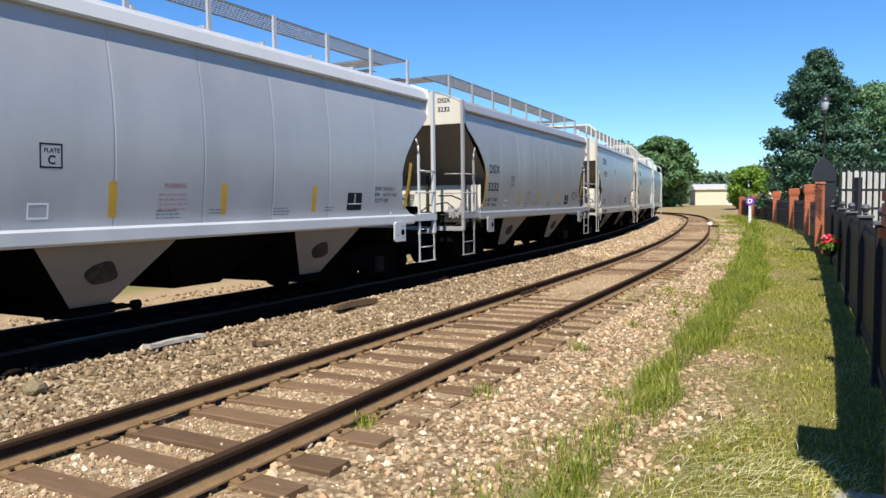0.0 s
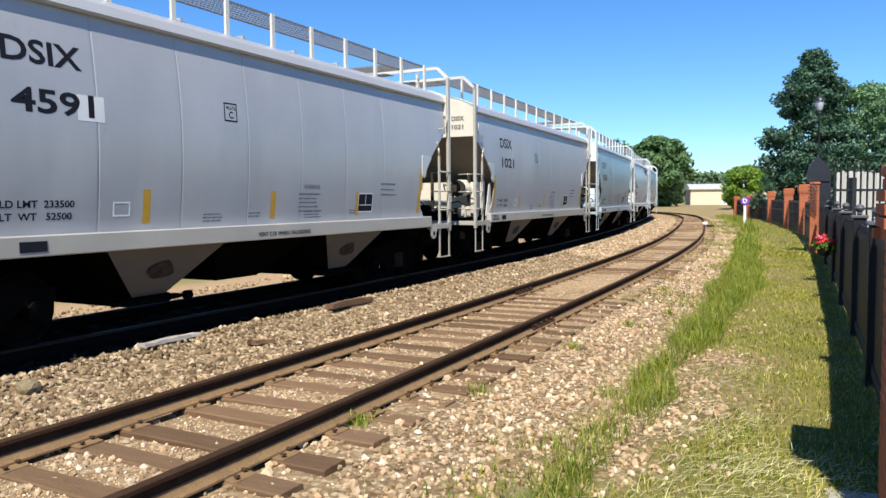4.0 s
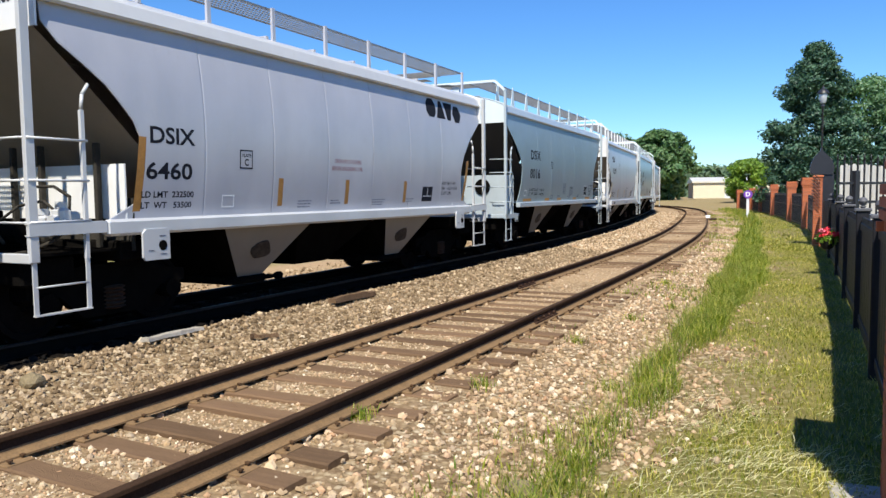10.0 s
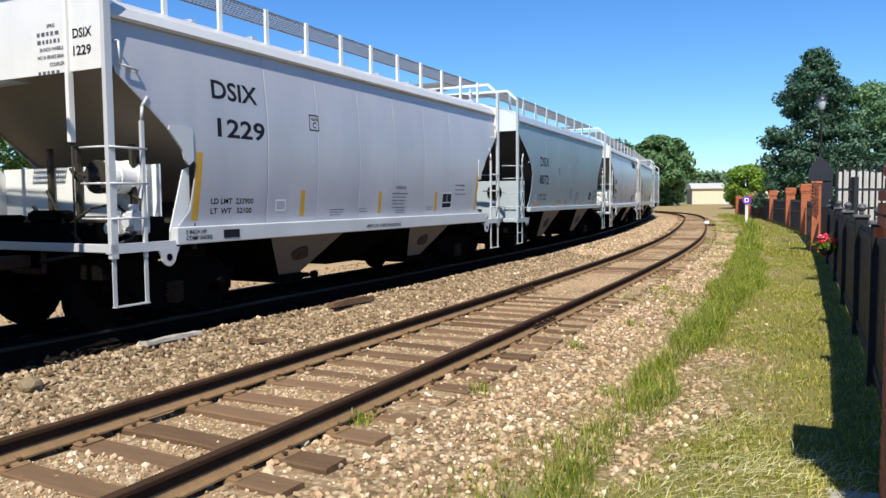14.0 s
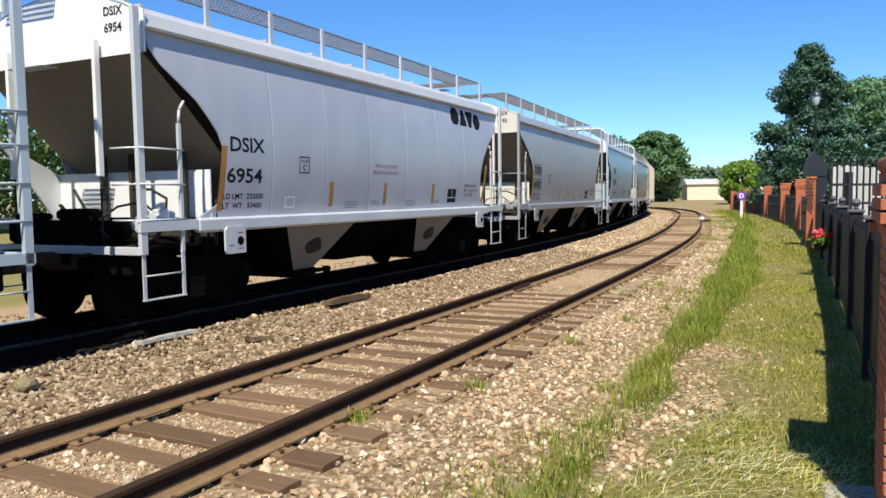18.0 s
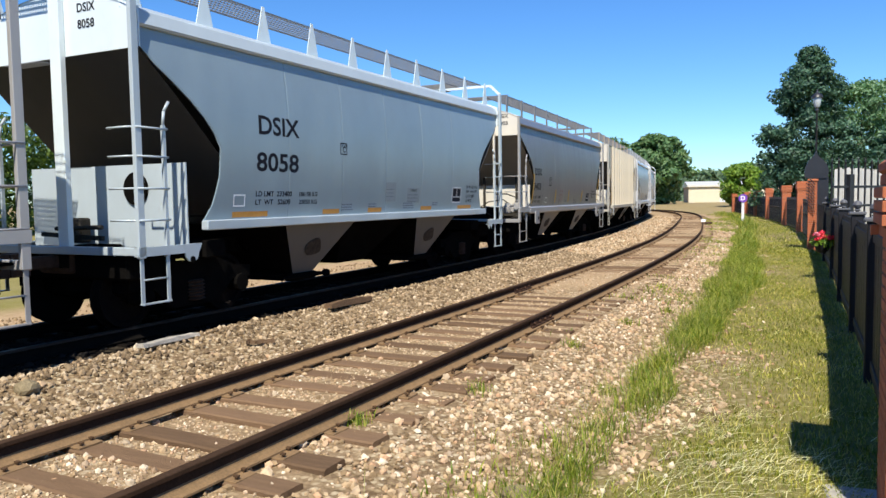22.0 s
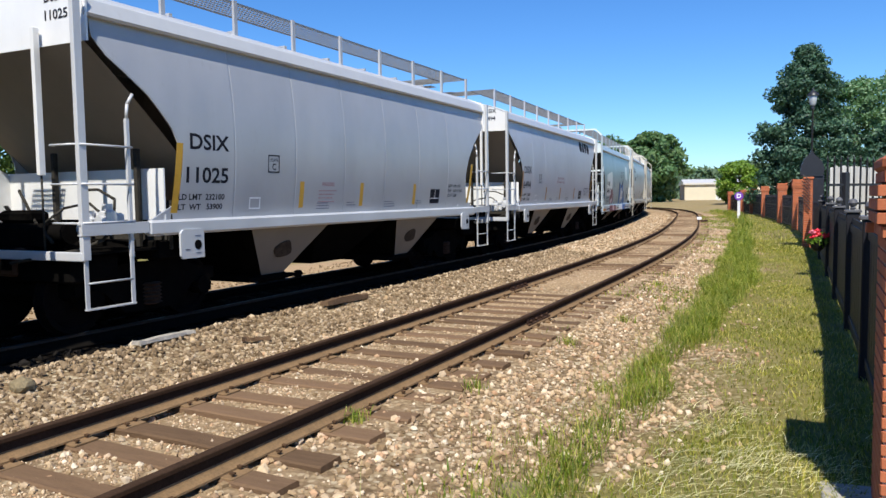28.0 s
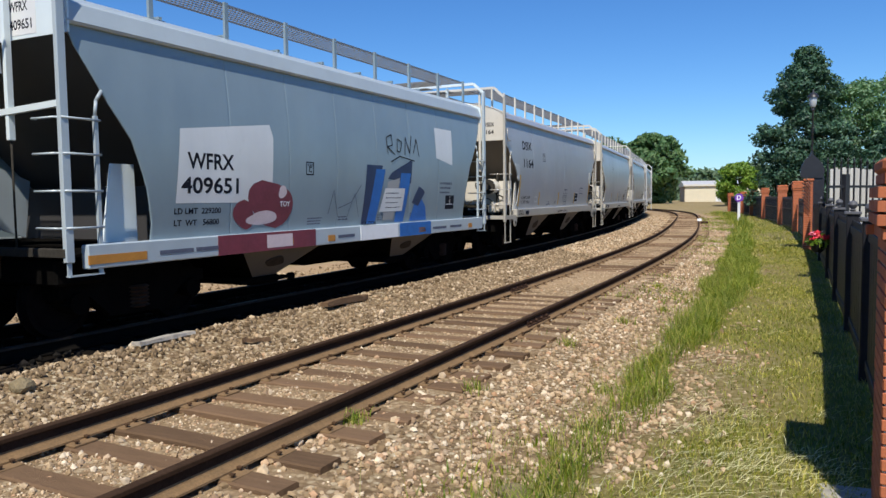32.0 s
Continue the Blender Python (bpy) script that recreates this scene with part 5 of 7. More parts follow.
def letter_car(car, spec, ty):
    kind, sd = spec["type"], spec["seed"]
    mark, num = spec["mark"], spec["number"]
    refl = M_YELLOW if spec.get("bright", True) else M_AMBER
    zs0, zs1, sl = ty["sill"]
    xf = -(ty["edge"][-1][1] + 0.021)
    place = {"curved": (-4.32, 2.25, 0.72, -4.38, 1.82, 0.73, 0.28), "framed": (-4.14, 2.95, 0.90, -4.07, 2.45, 0.95, 0.34),
             "bracket": (-3.60, 2.57, 0.95, -3.66, 2.04, 0.98, 0.375), "ribbed": (-3.85, 2.40, 1.30, -3.9, 1.96, 1.5, 0.26),
             "deep": (-4.02, 2.01, 0.86, -4.13, 1.69, 1.06, 0.29)}[kind]
    dx, dz, pdx = spec.get("shift", (0.0, 0.0, 0.0))
    place = (place[0] + dx, place[1] + dz, place[2], place[3] + dx, place[4] + dz, place[5], place[6])
    lift = 0.0035 if kind == "deep" else 0.0022 if spec.get("patched") else 0.0012
    if mark:
        w = place[5] * (1.0 if len(num) == 4 or kind == "deep" or kind == "ribbed" else 1.05)
        if kind == "ribbed":
            for word, x, z in (("NA", -3.80, 2.40), ("HX", -2.93, 2.40), ("330", -3.85, 1.97), ("219", -2.93, 1.97)):
                part("reporting_mark", on_side(ty, word, x, z, 0.28, 0.42 if len(word) == 2 else 0.58), M_INK, car, "black stencilled letters")
        else:
            part("reporting_mark", on_side(ty, mark, place[0], place[1], place[6], place[2], lift), M_INK, car, "black stencilled letters")
            part("car_number", on_side(ty, num, place[3], place[4], place[6], w, lift), M_INK, car, "black stencilled numerals")
        ey = {"curved": -0.90, "framed": -0.95, "bracket": -0.52, "ribbed": -0.38, "deep": -0.6}[kind]
        ez = {"curved": 3.84, "framed": 3.49, "bracket": 3.96, "ribbed": 3.78, "deep": 3.72}[kind]
        if kind == "ribbed":
            part("end_number", on_end(mark + " " + num, ey, ez, 0.14, 0.95, xf), M_INK, car)
        else:
            part("end_mark", on_end(mark, ey, ez, 0.15, 0.32, xf), M_INK, car)
            part("end_number", on_end(num, ey, ez - 0.20, 0.15, 0.30 if len(num) == 4 else 0.38, xf), M_INK, car)
    if kind == "deep":
        part("end_patch", Shape().box(xf + 0.0005, xf + 0.006, -1.05, -0.5, 3.46, 3.92), PAINT["white"], car, "white patch behind the end number")
    if kind == "framed":
        part("small_print", end_print(xf), M_INKGREY, car)
        for words, y, z, w in (("SPRG", -0.50, 3.655, 0.14), ("38 INCH WHEELS", -0.36, 3.385, 0.42), ("NO 24 BRAKE BEAM", -0.32, 3.295, 0.48), ("COUPLER", -0.53, 3.205, 0.26)):
            part("end_lettering", on_end(words, y, z, 0.06, w, xf), M_INKGREY, car)
    # load data
    if spec.get("load"):
        a, b = spec["load"]
        z1, z2 = {"curved": (1.60, 1.47), "framed": (1.56, 1.43), "bracket": (1.68, 1.56), "ribbed": (1.7, 1.58), "deep": (1.43, 1.28)}[kind]
        x = {"curved": -4.44, "framed": -4.18, "bracket": -3.66, "ribbed": -3.9, "deep": -4.24}[kind]
        part("load_limit", on_side(ty, "LD LMT  " + a, x, z1, 0.105, 0.83, lift), M_INK, car)
        part("light_weight", on_side(ty, "LT  WT   " + b, x, z2, 0.105, 0.80, lift), M_INK, car)
        for k, row in enumerate(spec.get("kilos", ())):
            part("metric_weight", on_side(ty, row, x + 1.02, (z1, z2)[k], 0.095, 0.47, lift), M_INK, car)
    # plate square
    px, pz, pw = {"curved": (-2.78, 1.99, 0.26), "framed": (-2.05, 2.70, 0.25), "bracket": (-1.54, 2.38, 0.2), "ribbed": (-1.1, 2.3, 0.0), "deep": (-1.52, 1.99, 0.21)}[kind]
    px += pdx
    if pw:
        part("plate_square", box_outline(ty, px, px + pw, pz, pz + pw), M_INKGREY if spec.get("faint") else M_INK, car)
        part("plate_letter", on_side(ty, "C", px + pw * 0.36, pz + 0.04, 0.13), M_INK, car)
        part("plate_word", on_side(ty, "PLATE", px + pw * 0.2, pz + pw * 0.62, 0.065), M_INK, car)
    # reflectors
    if kind in ("curved", "framed", "ribbed"):
        if kind == "framed":
            marks = [(-4.46, 1.35, 2.23, 0.11, 0.06), (-2.21, 1.36, 1.76, 0.11, 0.0), (0.11, 1.36, 1.76, 0.11, 0.0), (2.37, 1.36, 1.76, 0.11, 0.0), (4.42, 1.36, 2.25, 0.11, 0.1)]
        elif kind == "curved":
            marks = [(-4.50, 1.44, 2.32, 0.11, 0.07), (-1.88, 1.46, 1.87, 0.11, 0.0), (-0.12, 1.46, 1.87, 0.11, 0.0), (1.88, 1.46, 1.87, 0.11, 0.0), (4.55, 1.46, 2.36, 0.11, 0.16)]
        else:
            marks = [(-4.38, 1.3, 1.9, 0.10, 0.02), (-0.65, 1.3, 1.6, 0.10, 0.0), (2.6, 1.3, 1.6, 0.10, 0.0)]
        for x, z0, z1, w, lean in marks:
            part("reflector_stripe", stripe(ty, x + (spec.get("rdx", 0.0) if abs(x) < 4 else 0.0), z0, z1, w, lean), refl, car, "yellow reflective stripe")
    elif kind == "bracket":
        for x in (-3.75, -1.75, -0.35, 1.7, 3.62):
            part("reflector_stripe", stripe(ty, x, zs1 + 0.02, zs1 + 0.10, 0.75 if abs(x) > 3 else 0.48), M_ORANGE, car, "orange reflective stripe")
    else:
        for x, w in ((-5.15, 0.8), (-2.1, 0.35), (-0.9, 0.2), (2.35, 0.3), (4.8, 0.2)):
            part("reflector_stripe", Shape().box(x - w / 2, x + w / 2, -ty["outer"] - 0.006, -ty["outer"] + 0.01, zs0 + 0.05, zs0 + 0.15), M_ORANGE, car, "orange reflective stripe")
    # small print
    lowz = zs1 + 0.16
    for k, (x, w, n) in enumerate(((-1.45, 0.42, 3), (-0.58, 0.30, 2), (0.71, 0.46, 3), (1.97, 0.29, 2))):
        part("small_print", bars_on_side(ty, x, lowz, w, n, 0.045, sd * 7 + k) if kind != "ribbed" else bars_on_side(ty, x, lowz, w * 0.5, n, 0.045, sd * 7 + k), M_INKGREY, car)
    tz = 1.92 if kind in ("curved", "bracket") else 1.85
    if kind != "ribbed":
        rows = {"curved": ("EXW 10-8 H 9-3", "EW    6-2 H 15-0", "CU FT 3281"), "bracket": ("EX W 108 H 48", "EW   64 H 151", "CU FT 3280", "CU M 93")}.get(kind)
        if rows:
            for k, row in enumerate(rows):
                part("dimension_print", on_side(ty, row, {"curved": 3.46, "bracket": 3.66}[kind], (1.81 if kind == "curved" else 1.85) - 0.105 * k, 0.095, 0.047 * len(row)), M_INK, car)
        else:
            for k in range(3):
                part("dimension_print", bars_on_side(ty, 2.95 if spec.get("rdx") else 3.3, 1.90 - 0.095 * k, 0.6, 1, 0.095, sd * 7 + 9 + k), M_INKGREY, car)
    # consolidated stencil, a dark placard with pale lines
    bx, bz, bw = {"curved": (2.60, 1.47, 0.44), "framed": (2.68 - (0.44 if spec.get("rdx") else 0.0), 1.43, 0.44), "bracket": (2.94, 1.55, 0.42), "ribbed": (3.4, 1.45, 0.3), "deep": (3.58, 1.36, 0.44)}[kind]
    if kind in ("framed", "bracket"):
        part("placard_border", patch_on_side(ty, [(bx - 0.02, bz - 0.02), (bx + bw + 0.02, bz - 0.02), (bx + bw + 0.02, bz + 0.32), (bx - 0.02, bz + 0.32)], 0.0012), M_WHITEINK, car, "white placard border")
    pl = part("placard", patch_on_side(ty, [(bx, bz), (bx + bw, bz), (bx + bw, bz + 0.3), (bx, bz + 0.3)], 0.002), M_INK, car, "dark stencil placard")
    def line_on(x0, x1, z0, z1):
        return [(x, -(side_width(ty, z) + 0.005), z) for x, z in ((x0, z0), (x1, z0), (x1, z1), (x0, z1))]
    for q in ((bx + 0.02, bx + bw - 0.02, bz + 0.10, bz + 0.115), (bx + bw * 0.48, bx + bw * 0.52, bz + 0.115, bz + 0.28)):
        part("placard_line", Shape().add(line_on(*q), [(0, 1, 2, 3)]).mesh("line", False), M_WHITEINK, pl)
    cx, cz = {"curved": (-3.1, 1.46), "framed": (-2.86, 1.45), "bracket": (-4.12, 1.54), "ribbed": (-2.9, 1.4), "deep": (-2.6, 1.3)}[kind]
    part("card_holder", box_outline(ty, cx, cx + 0.24, cz, cz + 0.17, 0.02), M_WHITEINK if kind != "deep" else M_INKGREY, car)
    # sill stencils
    so = -ty["outer"] - 0.004
    def sill_text(words, x, size):
        co, fs = text_mesh(words, size)
        return Shape().add([(x + a, so, zs0 + 0.05 + b) for a, b, _ in co], fs).mesh("lettering", False)
    if kind == "framed":
        part("sill_lettering", sill_text("2 INCH HF\nCOMP SHOES", -4.72, 0.075), M_INK, car)
        part("sill_lettering", sill_text("VENT CAR WHEN UNLOADING", -0.5, 0.085), M_INK, car)
        part("sill_placard", Shape().box(-4.05, -3.75, so - 0.002, so + 0.01, zs0 + 0.05, zs0 + 0.16), M_INK, car)
        part("warning_word", on_side(ty, "WARNING", 0.66, 1.80, 0.10, 0.42), M_INKRED if spec.get("red") else M_INKGREY, car)
        part("small_print", bars_on_side(ty, 0.55, 1.71, 0.62, 5, 0.065, sd), M_INKRED if spec.get("red") else M_INKGREY, car)
    if kind == "curved":
        if spec.get("logo"):
            octagon = [(2.95, 3.22), (3.17, 3.22), (3.27, 3.32), (3.27, 3.49), (3.17, 3.60), (2.95, 3.60), (2.85, 3.49), (2.85, 3.32)]
            for g, up in ((octagon, 0.0025), ([(3.30, 3.22), (3.70, 3.22), (3.56, 3.59), (3.44, 3.59)], 0.0025), ([(3.80, 3.21), (3.96, 3.21), (4.08, 3.58), (3.66, 3.58)], 0.0025),
                          ([(4.17, 3.19), (4.38, 3.19), (4.50, 3.37), (4.38, 3.55), (4.17, 3.55), (4.06, 3.37)], 0.0025)):
                part("emblem", patch_on_side(ty, g, up, 14), M_INK, car, "dark painted emblem block")
            part("hatch_notice", on_side(ty, "OPEN HATCH COVERS", -0.52, 2.14, 0.095, 0.80), M_INKRED, car)
            part("hatch_notice", on_side(ty, "BEFORE UNLOADING CAR", -0.59, 2.02, 0.095, 0.92), M_INKRED, car)
        else:
            part("warning_word", on_side(ty, "WARNING", -1.35, 1.80, 0.09, 0.36), M_INKRED, car)
            part("small_print", bars_on_side(ty, -1.42, 1.72, 0.52, 4, 0.06, sd), M_INKRED, car)
    if kind == "bracket":
        for x, w, z0, z1 in ((0.0, 0.38, 1.58, 1.94), (0.84, 0.52, 1.55, 1.84)):
            part("notice_patch", patch_on_side(ty, [(x, z0), (x + w, z0), (x + w, z1), (x, z1)], 0.001), M_NOTICE, car, "grey painted-out notice patch")
            part("small_print", bars_on_side(ty, x + 0.03, z1 - 0.14, w - 0.06, 3, 0.065, sd + 2), M_INKGREY, car)
        part("warning_word", on_side(ty, "WARNING", 0.97, 1.765, 0.075, 0.27), M_INK, car)
    if spec.get("patched"):
        part("paint_patch", patch_on_side(ty, [(-3.30, 2.50), (-2.96, 2.50), (-2.96, 2.78), (-3.30, 2.78)], 0.002), PAINT["white"], car, "fresh white paint patch")
    if spec.get("masked"):
        for x, z, w, h in ((place[0] - 0.05, place[1] - 0.06, place[2] + 0.10, 0.36), (place[3] - 0.05, place[4] - 0.07, place[5] + 0.14, 0.36)):
            part("paint_patch", patch_on_side(ty, [(x, z), (x + w, z), (x + w, z + h), (x, z + h)], 0.0006), PAINT["dark"], car, "darker grey paint patch behind the number")
    if kind == "deep":
        part("paint_patch", patch_on_side(ty, [(-4.22, 1.57), (-2.42, 1.57), (-2.35, 1.66), (-2.30, 2.62), (-2.38, 2.70), (-4.02, 2.68), (-4.12, 2.60)], 0.002), PAINT["white"], car, "white square painted behind the number")
        part("paint_patch", patch_on_side(ty, [(3.1, 2.35), (3.9, 2.33), (3.92, 3.10), (3.08, 3.10)], 0.002), PAINT["white"], car, "white paint patch")
        graffiti(car, ty)


def end_print(x):
    """Rows of fine print on the end sheet that cannot be read."""
    rng = np.random.RandomState(3)
    sh = Shape()
    for z in (3.565, 3.475, 3.11):
        a = -0.32
        while a > -0.70:
            b = a - rng.uniform(0.03, 0.07)
            sh.add([(x, a, z), (x, b, z), (x, b, z + 0.045), (x, a, z + 0.045)], [(0, 1, 2, 3)])
            a = b - 0.03
    return sh.mesh("small_print", False)


def blob(ty, cx, cz, rx, rz, seed, lift):
    """A rounded sprayed patch."""
    rng = np.random.RandomState(seed)
    p = rng.uniform(0, 6.28, 3)
    pts = []
    for k in range(28):
        a = 2 * math.pi * k / 28
        r = 1 + 0.12 * math.sin(2 * a + p[0]) + 0.07 * math.sin(3 * a + p[1])
        pts.append((cx + rx * r * math.cos(a), cz + rz * r * math.sin(a)))
    return patch_on_side(ty, pts, lift, 14)


def scrawl(ty, pts, w, lift):
    """A sprayed line along points."""
    sh = Shape()
    for (x0, z0), (x1, z1) in zip(pts, pts[1:]):
        d = math.hypot(x1 - x0, z1 - z0) or 1
        nx, nz = -(z1 - z0) / d * w / 2, (x1 - x0) / d * w / 2
        sh.add([(x, -(side_width(ty, max(z, ty["sill"][1])) + lift), z) for x, z in ((x0 + nx, z0 + nz), (x1 + nx, z1 + nz), (x1 - nx, z1 - nz), (x0 - nx, z0 - nz))], [(0, 1, 2, 3)])
    return sh.mesh("paint", False)


def graffiti(car, ty):
    """Sprayed shapes on the side of the repainted car: a maroon figure, blue block letters, black scrawls."""
    red = plain("maroon_spray", (0.17, 0.03, 0.045), 0.5, 0, 0.2, 4, 40, 0)
    blu = plain("blue_spray", (0.02, 0.13, 0.42), 0.5, 0, 0.2, 4, 40, 0)
    drk = plain("navy_spray", (0.02, 0.035, 0.09), 0.5, 0, 0.2, 4, 40, 0)
    pink = plain("pale_spray", (0.62, 0.5, 0.5), 0.5, 0, 0.1, 4, 40, 0)
    L = 0.004
    so = ty["outer"] + 0.004
    part("sprayed_shape", blob(ty, -2.35, 1.55, 0.48, 0.36, 2, L), red, car, "maroon sprayed rounded shape")
    part("sprayed_shape", blob(ty, -2.95, 1.40, 0.22, 0.20, 3, L + 0.001), red, car)
    part("sprayed_shape", blob(ty, -2.55, 1.34, 0.34, 0.10, 4, L + 0.002), pink, car)
    part("sprayed_shape", blob(ty, -2.10, 1.72, 0.10, 0.09, 6, L + 0.002), pink, car)
    part("sprayed_word", on_side(ty, "TOY", -2.16, 1.50, 0.11, 0.24, L + 0.004), M_WHITEINK, car)
    part("sprayed_shape", Shape().box(-3.55, -1.35, -so - 0.002, -so + 0.02, 0.862, 1.128), red, car, "maroon spray on the sill")
    part("sprayed_shape", Shape().box(-2.55, -1.95, -so - 0.004, -so + 0.02, 0.90, 1.09), pink, car)
    part("sprayed_shape", Shape().box(1.42, 2.75, -so - 0.002, -so + 0.02, 0.864, 1.126), blu, car, "blue spray on the sill")
    for g, mt in (([(0.15, 1.15), (0.55, 1.15), (0.85, 2.22), (0.30, 2.22)], drk), ([(0.32, 1.15), (0.62, 1.15), (0.95, 2.15), (0.62, 2.15)], blu),
                  ([(1.05, 1.98), (1.95, 1.90), (2.02, 2.38), (1.18, 2.10)], drk), ([(1.35, 1.15), (1.7, 1.15), (1.95, 2.1), (1.55, 2.1)], blu),
                  ([(1.95, 1.15), (2.7, 1.15), (2.62, 1.45), (2.25, 1.72)], blu), ([(2.0, 1.5), (2.3, 1.45), (2.6, 1.75), (2.3, 1.85)], drk),
                  ([(0.9, 1.2), (1.3, 1.2), (1.5, 2.0), (1.05, 1.95)], PAINT["dull"])):
        part("sprayed_shape", patch_on_side(ty, g, L + 0.0005 * (len(car.children) % 8)), mt, car)
    part("white_data_patch", patch_on_side(ty, [(0.75, 1.36), (1.62, 1.36), (1.72, 1.80), (0.95, 1.80)], 0.0095), PAINT["white"], car, "white data patch")
    part("small_print", bars_on_side(ty, 0.98, 1.70, 0.6, 4, 0.09, 91), M_INK, car).location.y = -0.0085
    for k, pts in enumerate(([(1.05, 2.45), (1.0, 2.75), (1.2, 2.82), (1.22, 2.62), (1.04, 2.58), (1.3, 2.45)], [(1.4, 2.5), (1.42, 2.75), (1.6, 2.7), (1.5, 2.5), (1.38, 2.52)], [(1.7, 2.45), (1.75, 2.8), (1.9, 2.5), (2.0, 2.85)],
                             [(2.05, 2.5), (2.2, 2.8), (2.3, 2.45)], [(1.15, 2.3), (1.5, 2.42), (2.1, 2.35)], [(-0.9, 1.35), (-0.75, 1.75), (-0.6, 1.3)], [(-0.35, 1.25), (-0.1, 1.7), (0.05, 1.3)], [(-0.6, 1.45), (-0.2, 1.55), (0.1, 1.85)])):
        part("sprayed_line", scrawl(ty, pts, 0.022 if k < 5 else 0.012, L + 0.006), M_INK if k < 5 else M_INKGREY, car)
    for x0, x1 in ((-4.55, -4.0), (-3.95, -3.55), (-0.7, -0.2), (2.85, 3.5), (3.7, 4.3)):
        part("sill_print", Shape().box(x0, x1, -so - 0.001, -so + 0.02, 0.95, 1.0), M_INKGREY, car)
    part("caution_panel", Shape().box(0.0, 1.35, -so - 0.003, -so + 0.02, 0.87, 1.12), M_WHITEINK, car, "white caution panel on the sill")
    co, fs = text_mesh("CAUTION", 0.10)
    part("caution_word", Shape().add([(0.05 + a, -so - 0.006, 1.13 + b) for a, b, _ in co], fs).mesh("lettering", False), M_INK, car)


# at: place in the train, counted in cars from the one whose front passes at nine seconds
TRAIN = [
    dict(at=-5, type="curved", paint="grey", trim="white", mark="", number="", shift=(0, 0, -0.19), rdx=-0.2),
    dict(at=-4, type="curved", paint="dusk", trim="cream", mark="DSIX", number="3232", load=("231900", "54100"), bright=True, shift=(0.08, 0.03, 0.11)),
    dict(at=-3, type="framed", paint="grey", trim="cream", mark="DSIX", number="4591", rdx=-0.17, load=("233500", "52500"), patched=True, shift=(0.03, 0.08, 0.98)),
    dict(at=-2, type="framed", paint="grey", trim="cream", mark="DSIX", number="1021", rdx=-0.17, load=("233500", "52500"), shift=(0.15, 0.0, 0.98)),
    dict(at=-1, type="framed", paint="blue", trim="icy", mark="DSIX", number="10768", rdx=-0.17, load=("233900", "52100"), red=True, shift=(-0.08, -0.06, -0.14)),
    dict(at=0, type="curved", paint="pale", trim="white", mark="DSIX", number="6460", load=("232500", "53500"), logo=True, bright=False),
    dict(at=1, type="bracket", paint="blue", trim="icy", mark="DSIX", number="8016", load=("233100", "52900"), kilos=("106000 KG", "24000 KG")),
    dict(at=2, type="framed", paint="pale", trim="white", mark="DSIX", number="1229", load=("233900", "52100")),
    dict(at=3, type="bracket", paint="blue", trim="icy", mark="DSIX", number="8072", load=("231000", "55000")),
    dict(at=4, type="curved", paint="pale", trim="white", mark="DSIX", number="6954", load=("232600", "53400"), logo=True, bright=False),
    dict(at=5, type="curved", paint="dull", trim="cream", mark="DSIX", number="4192", masked=True, load=("232000", "54000")),
    dict(at=6, type="bracket", paint="blue", trim="icy", mark="DSIX", number="8058", load=("233400", "52600"), kilos=("106150 KG", "23850 KG")),
    dict(at=7, type="curved", paint="dark", trim="cream", mark="DSIX", number="3403", load=("232400", "53600"), shift=(-0.03, 0.03, 0.01)),
    dict(at=8, type="ribbed", paint="tan", trim="cream", mark="NAHX", number="330219", bright=True),
    dict(at=9, type="curved", paint="grey", trim="white", mark="DSIX", number="11025", load=("232100", "53900"), shift=(0.06, 0.0, 0.06)),
    dict(at=10, type="curved", paint="pale", trim="white", mark="DSIX", number="6494", load=("232600", "53400"), logo=True, bright=False),
    dict(at=11, type="deep", paint="blue", trim="icy", mark="WFRX", number="409651", load=("229200", "56800")),
    dict(at=12, type="framed", paint="grey", trim="cream", mark="DSIX", number="1164", rdx=-0.17, load=("233500", "52500")),
    dict(at=13, type="framed", paint="grey", trim="cream", mark="", number=""),
    dict(at=14, type="curved", paint="dull", trim="cream", mark="", number=""),
    dict(at=15, type="curved", paint="grey", trim="white", mark="", number=""),
    dict(at=16, type="framed", paint="pale", trim="white", mark="", number=""),
]
LOOKS = {"curved": "curved-side covered hopper car", "framed": "hopper car with tubular end frames", "bracket": "bluish hopper car with triangular roof brackets",
         "ribbed": "rust-stained tan covered hopper car with side ribs", "deep": "repainted bluish hopper car sprayed with graffiti"}
SHADE = {"dusk": "dusty mid-grey", "pale": "pale grey", "dull": "dull warm grey", "dark": "dusty dark grey", "grey": "light grey", "blue": "blue-grey", "tan": "tan"}
for _n, _s in enumerate(TRAIN):
    _s["seed"] = _n + 1
    _s["label"] = (SHADE[_s["paint"]] + " " if _s["type"] in ("curved", "framed") else "") + LOOKS[_s["type"]] + (" with dark emblem" if _s.get("logo") else "") + " on its trucks"
    build_car(_s)


def train_place(n, t):
    """Centre of car n on the main track at t seconds, as chainage of that track."""
    u = t - 16
    drift = ((((2.9466e-07 * u + 3.00279e-05) * u - 1.50603e-04) * u - 0.0170824) * u + 0.0054082) * u + 12.910983
    return 12.9 * n - 6.334 * (t - 9) + drift + 5.75


MAIN = np.stack([LINE[:, 0] - np.sin(HEAD) * GAP, LINE[:, 1] + np.cos(HEAD) * GAP], 1)
_md = np.concatenate([[0], np.cumsum(np.hypot(*np.diff(MAIN, axis=0).T))])
_md -= _md[int(np.argmin(abs(ARC + 6)))]


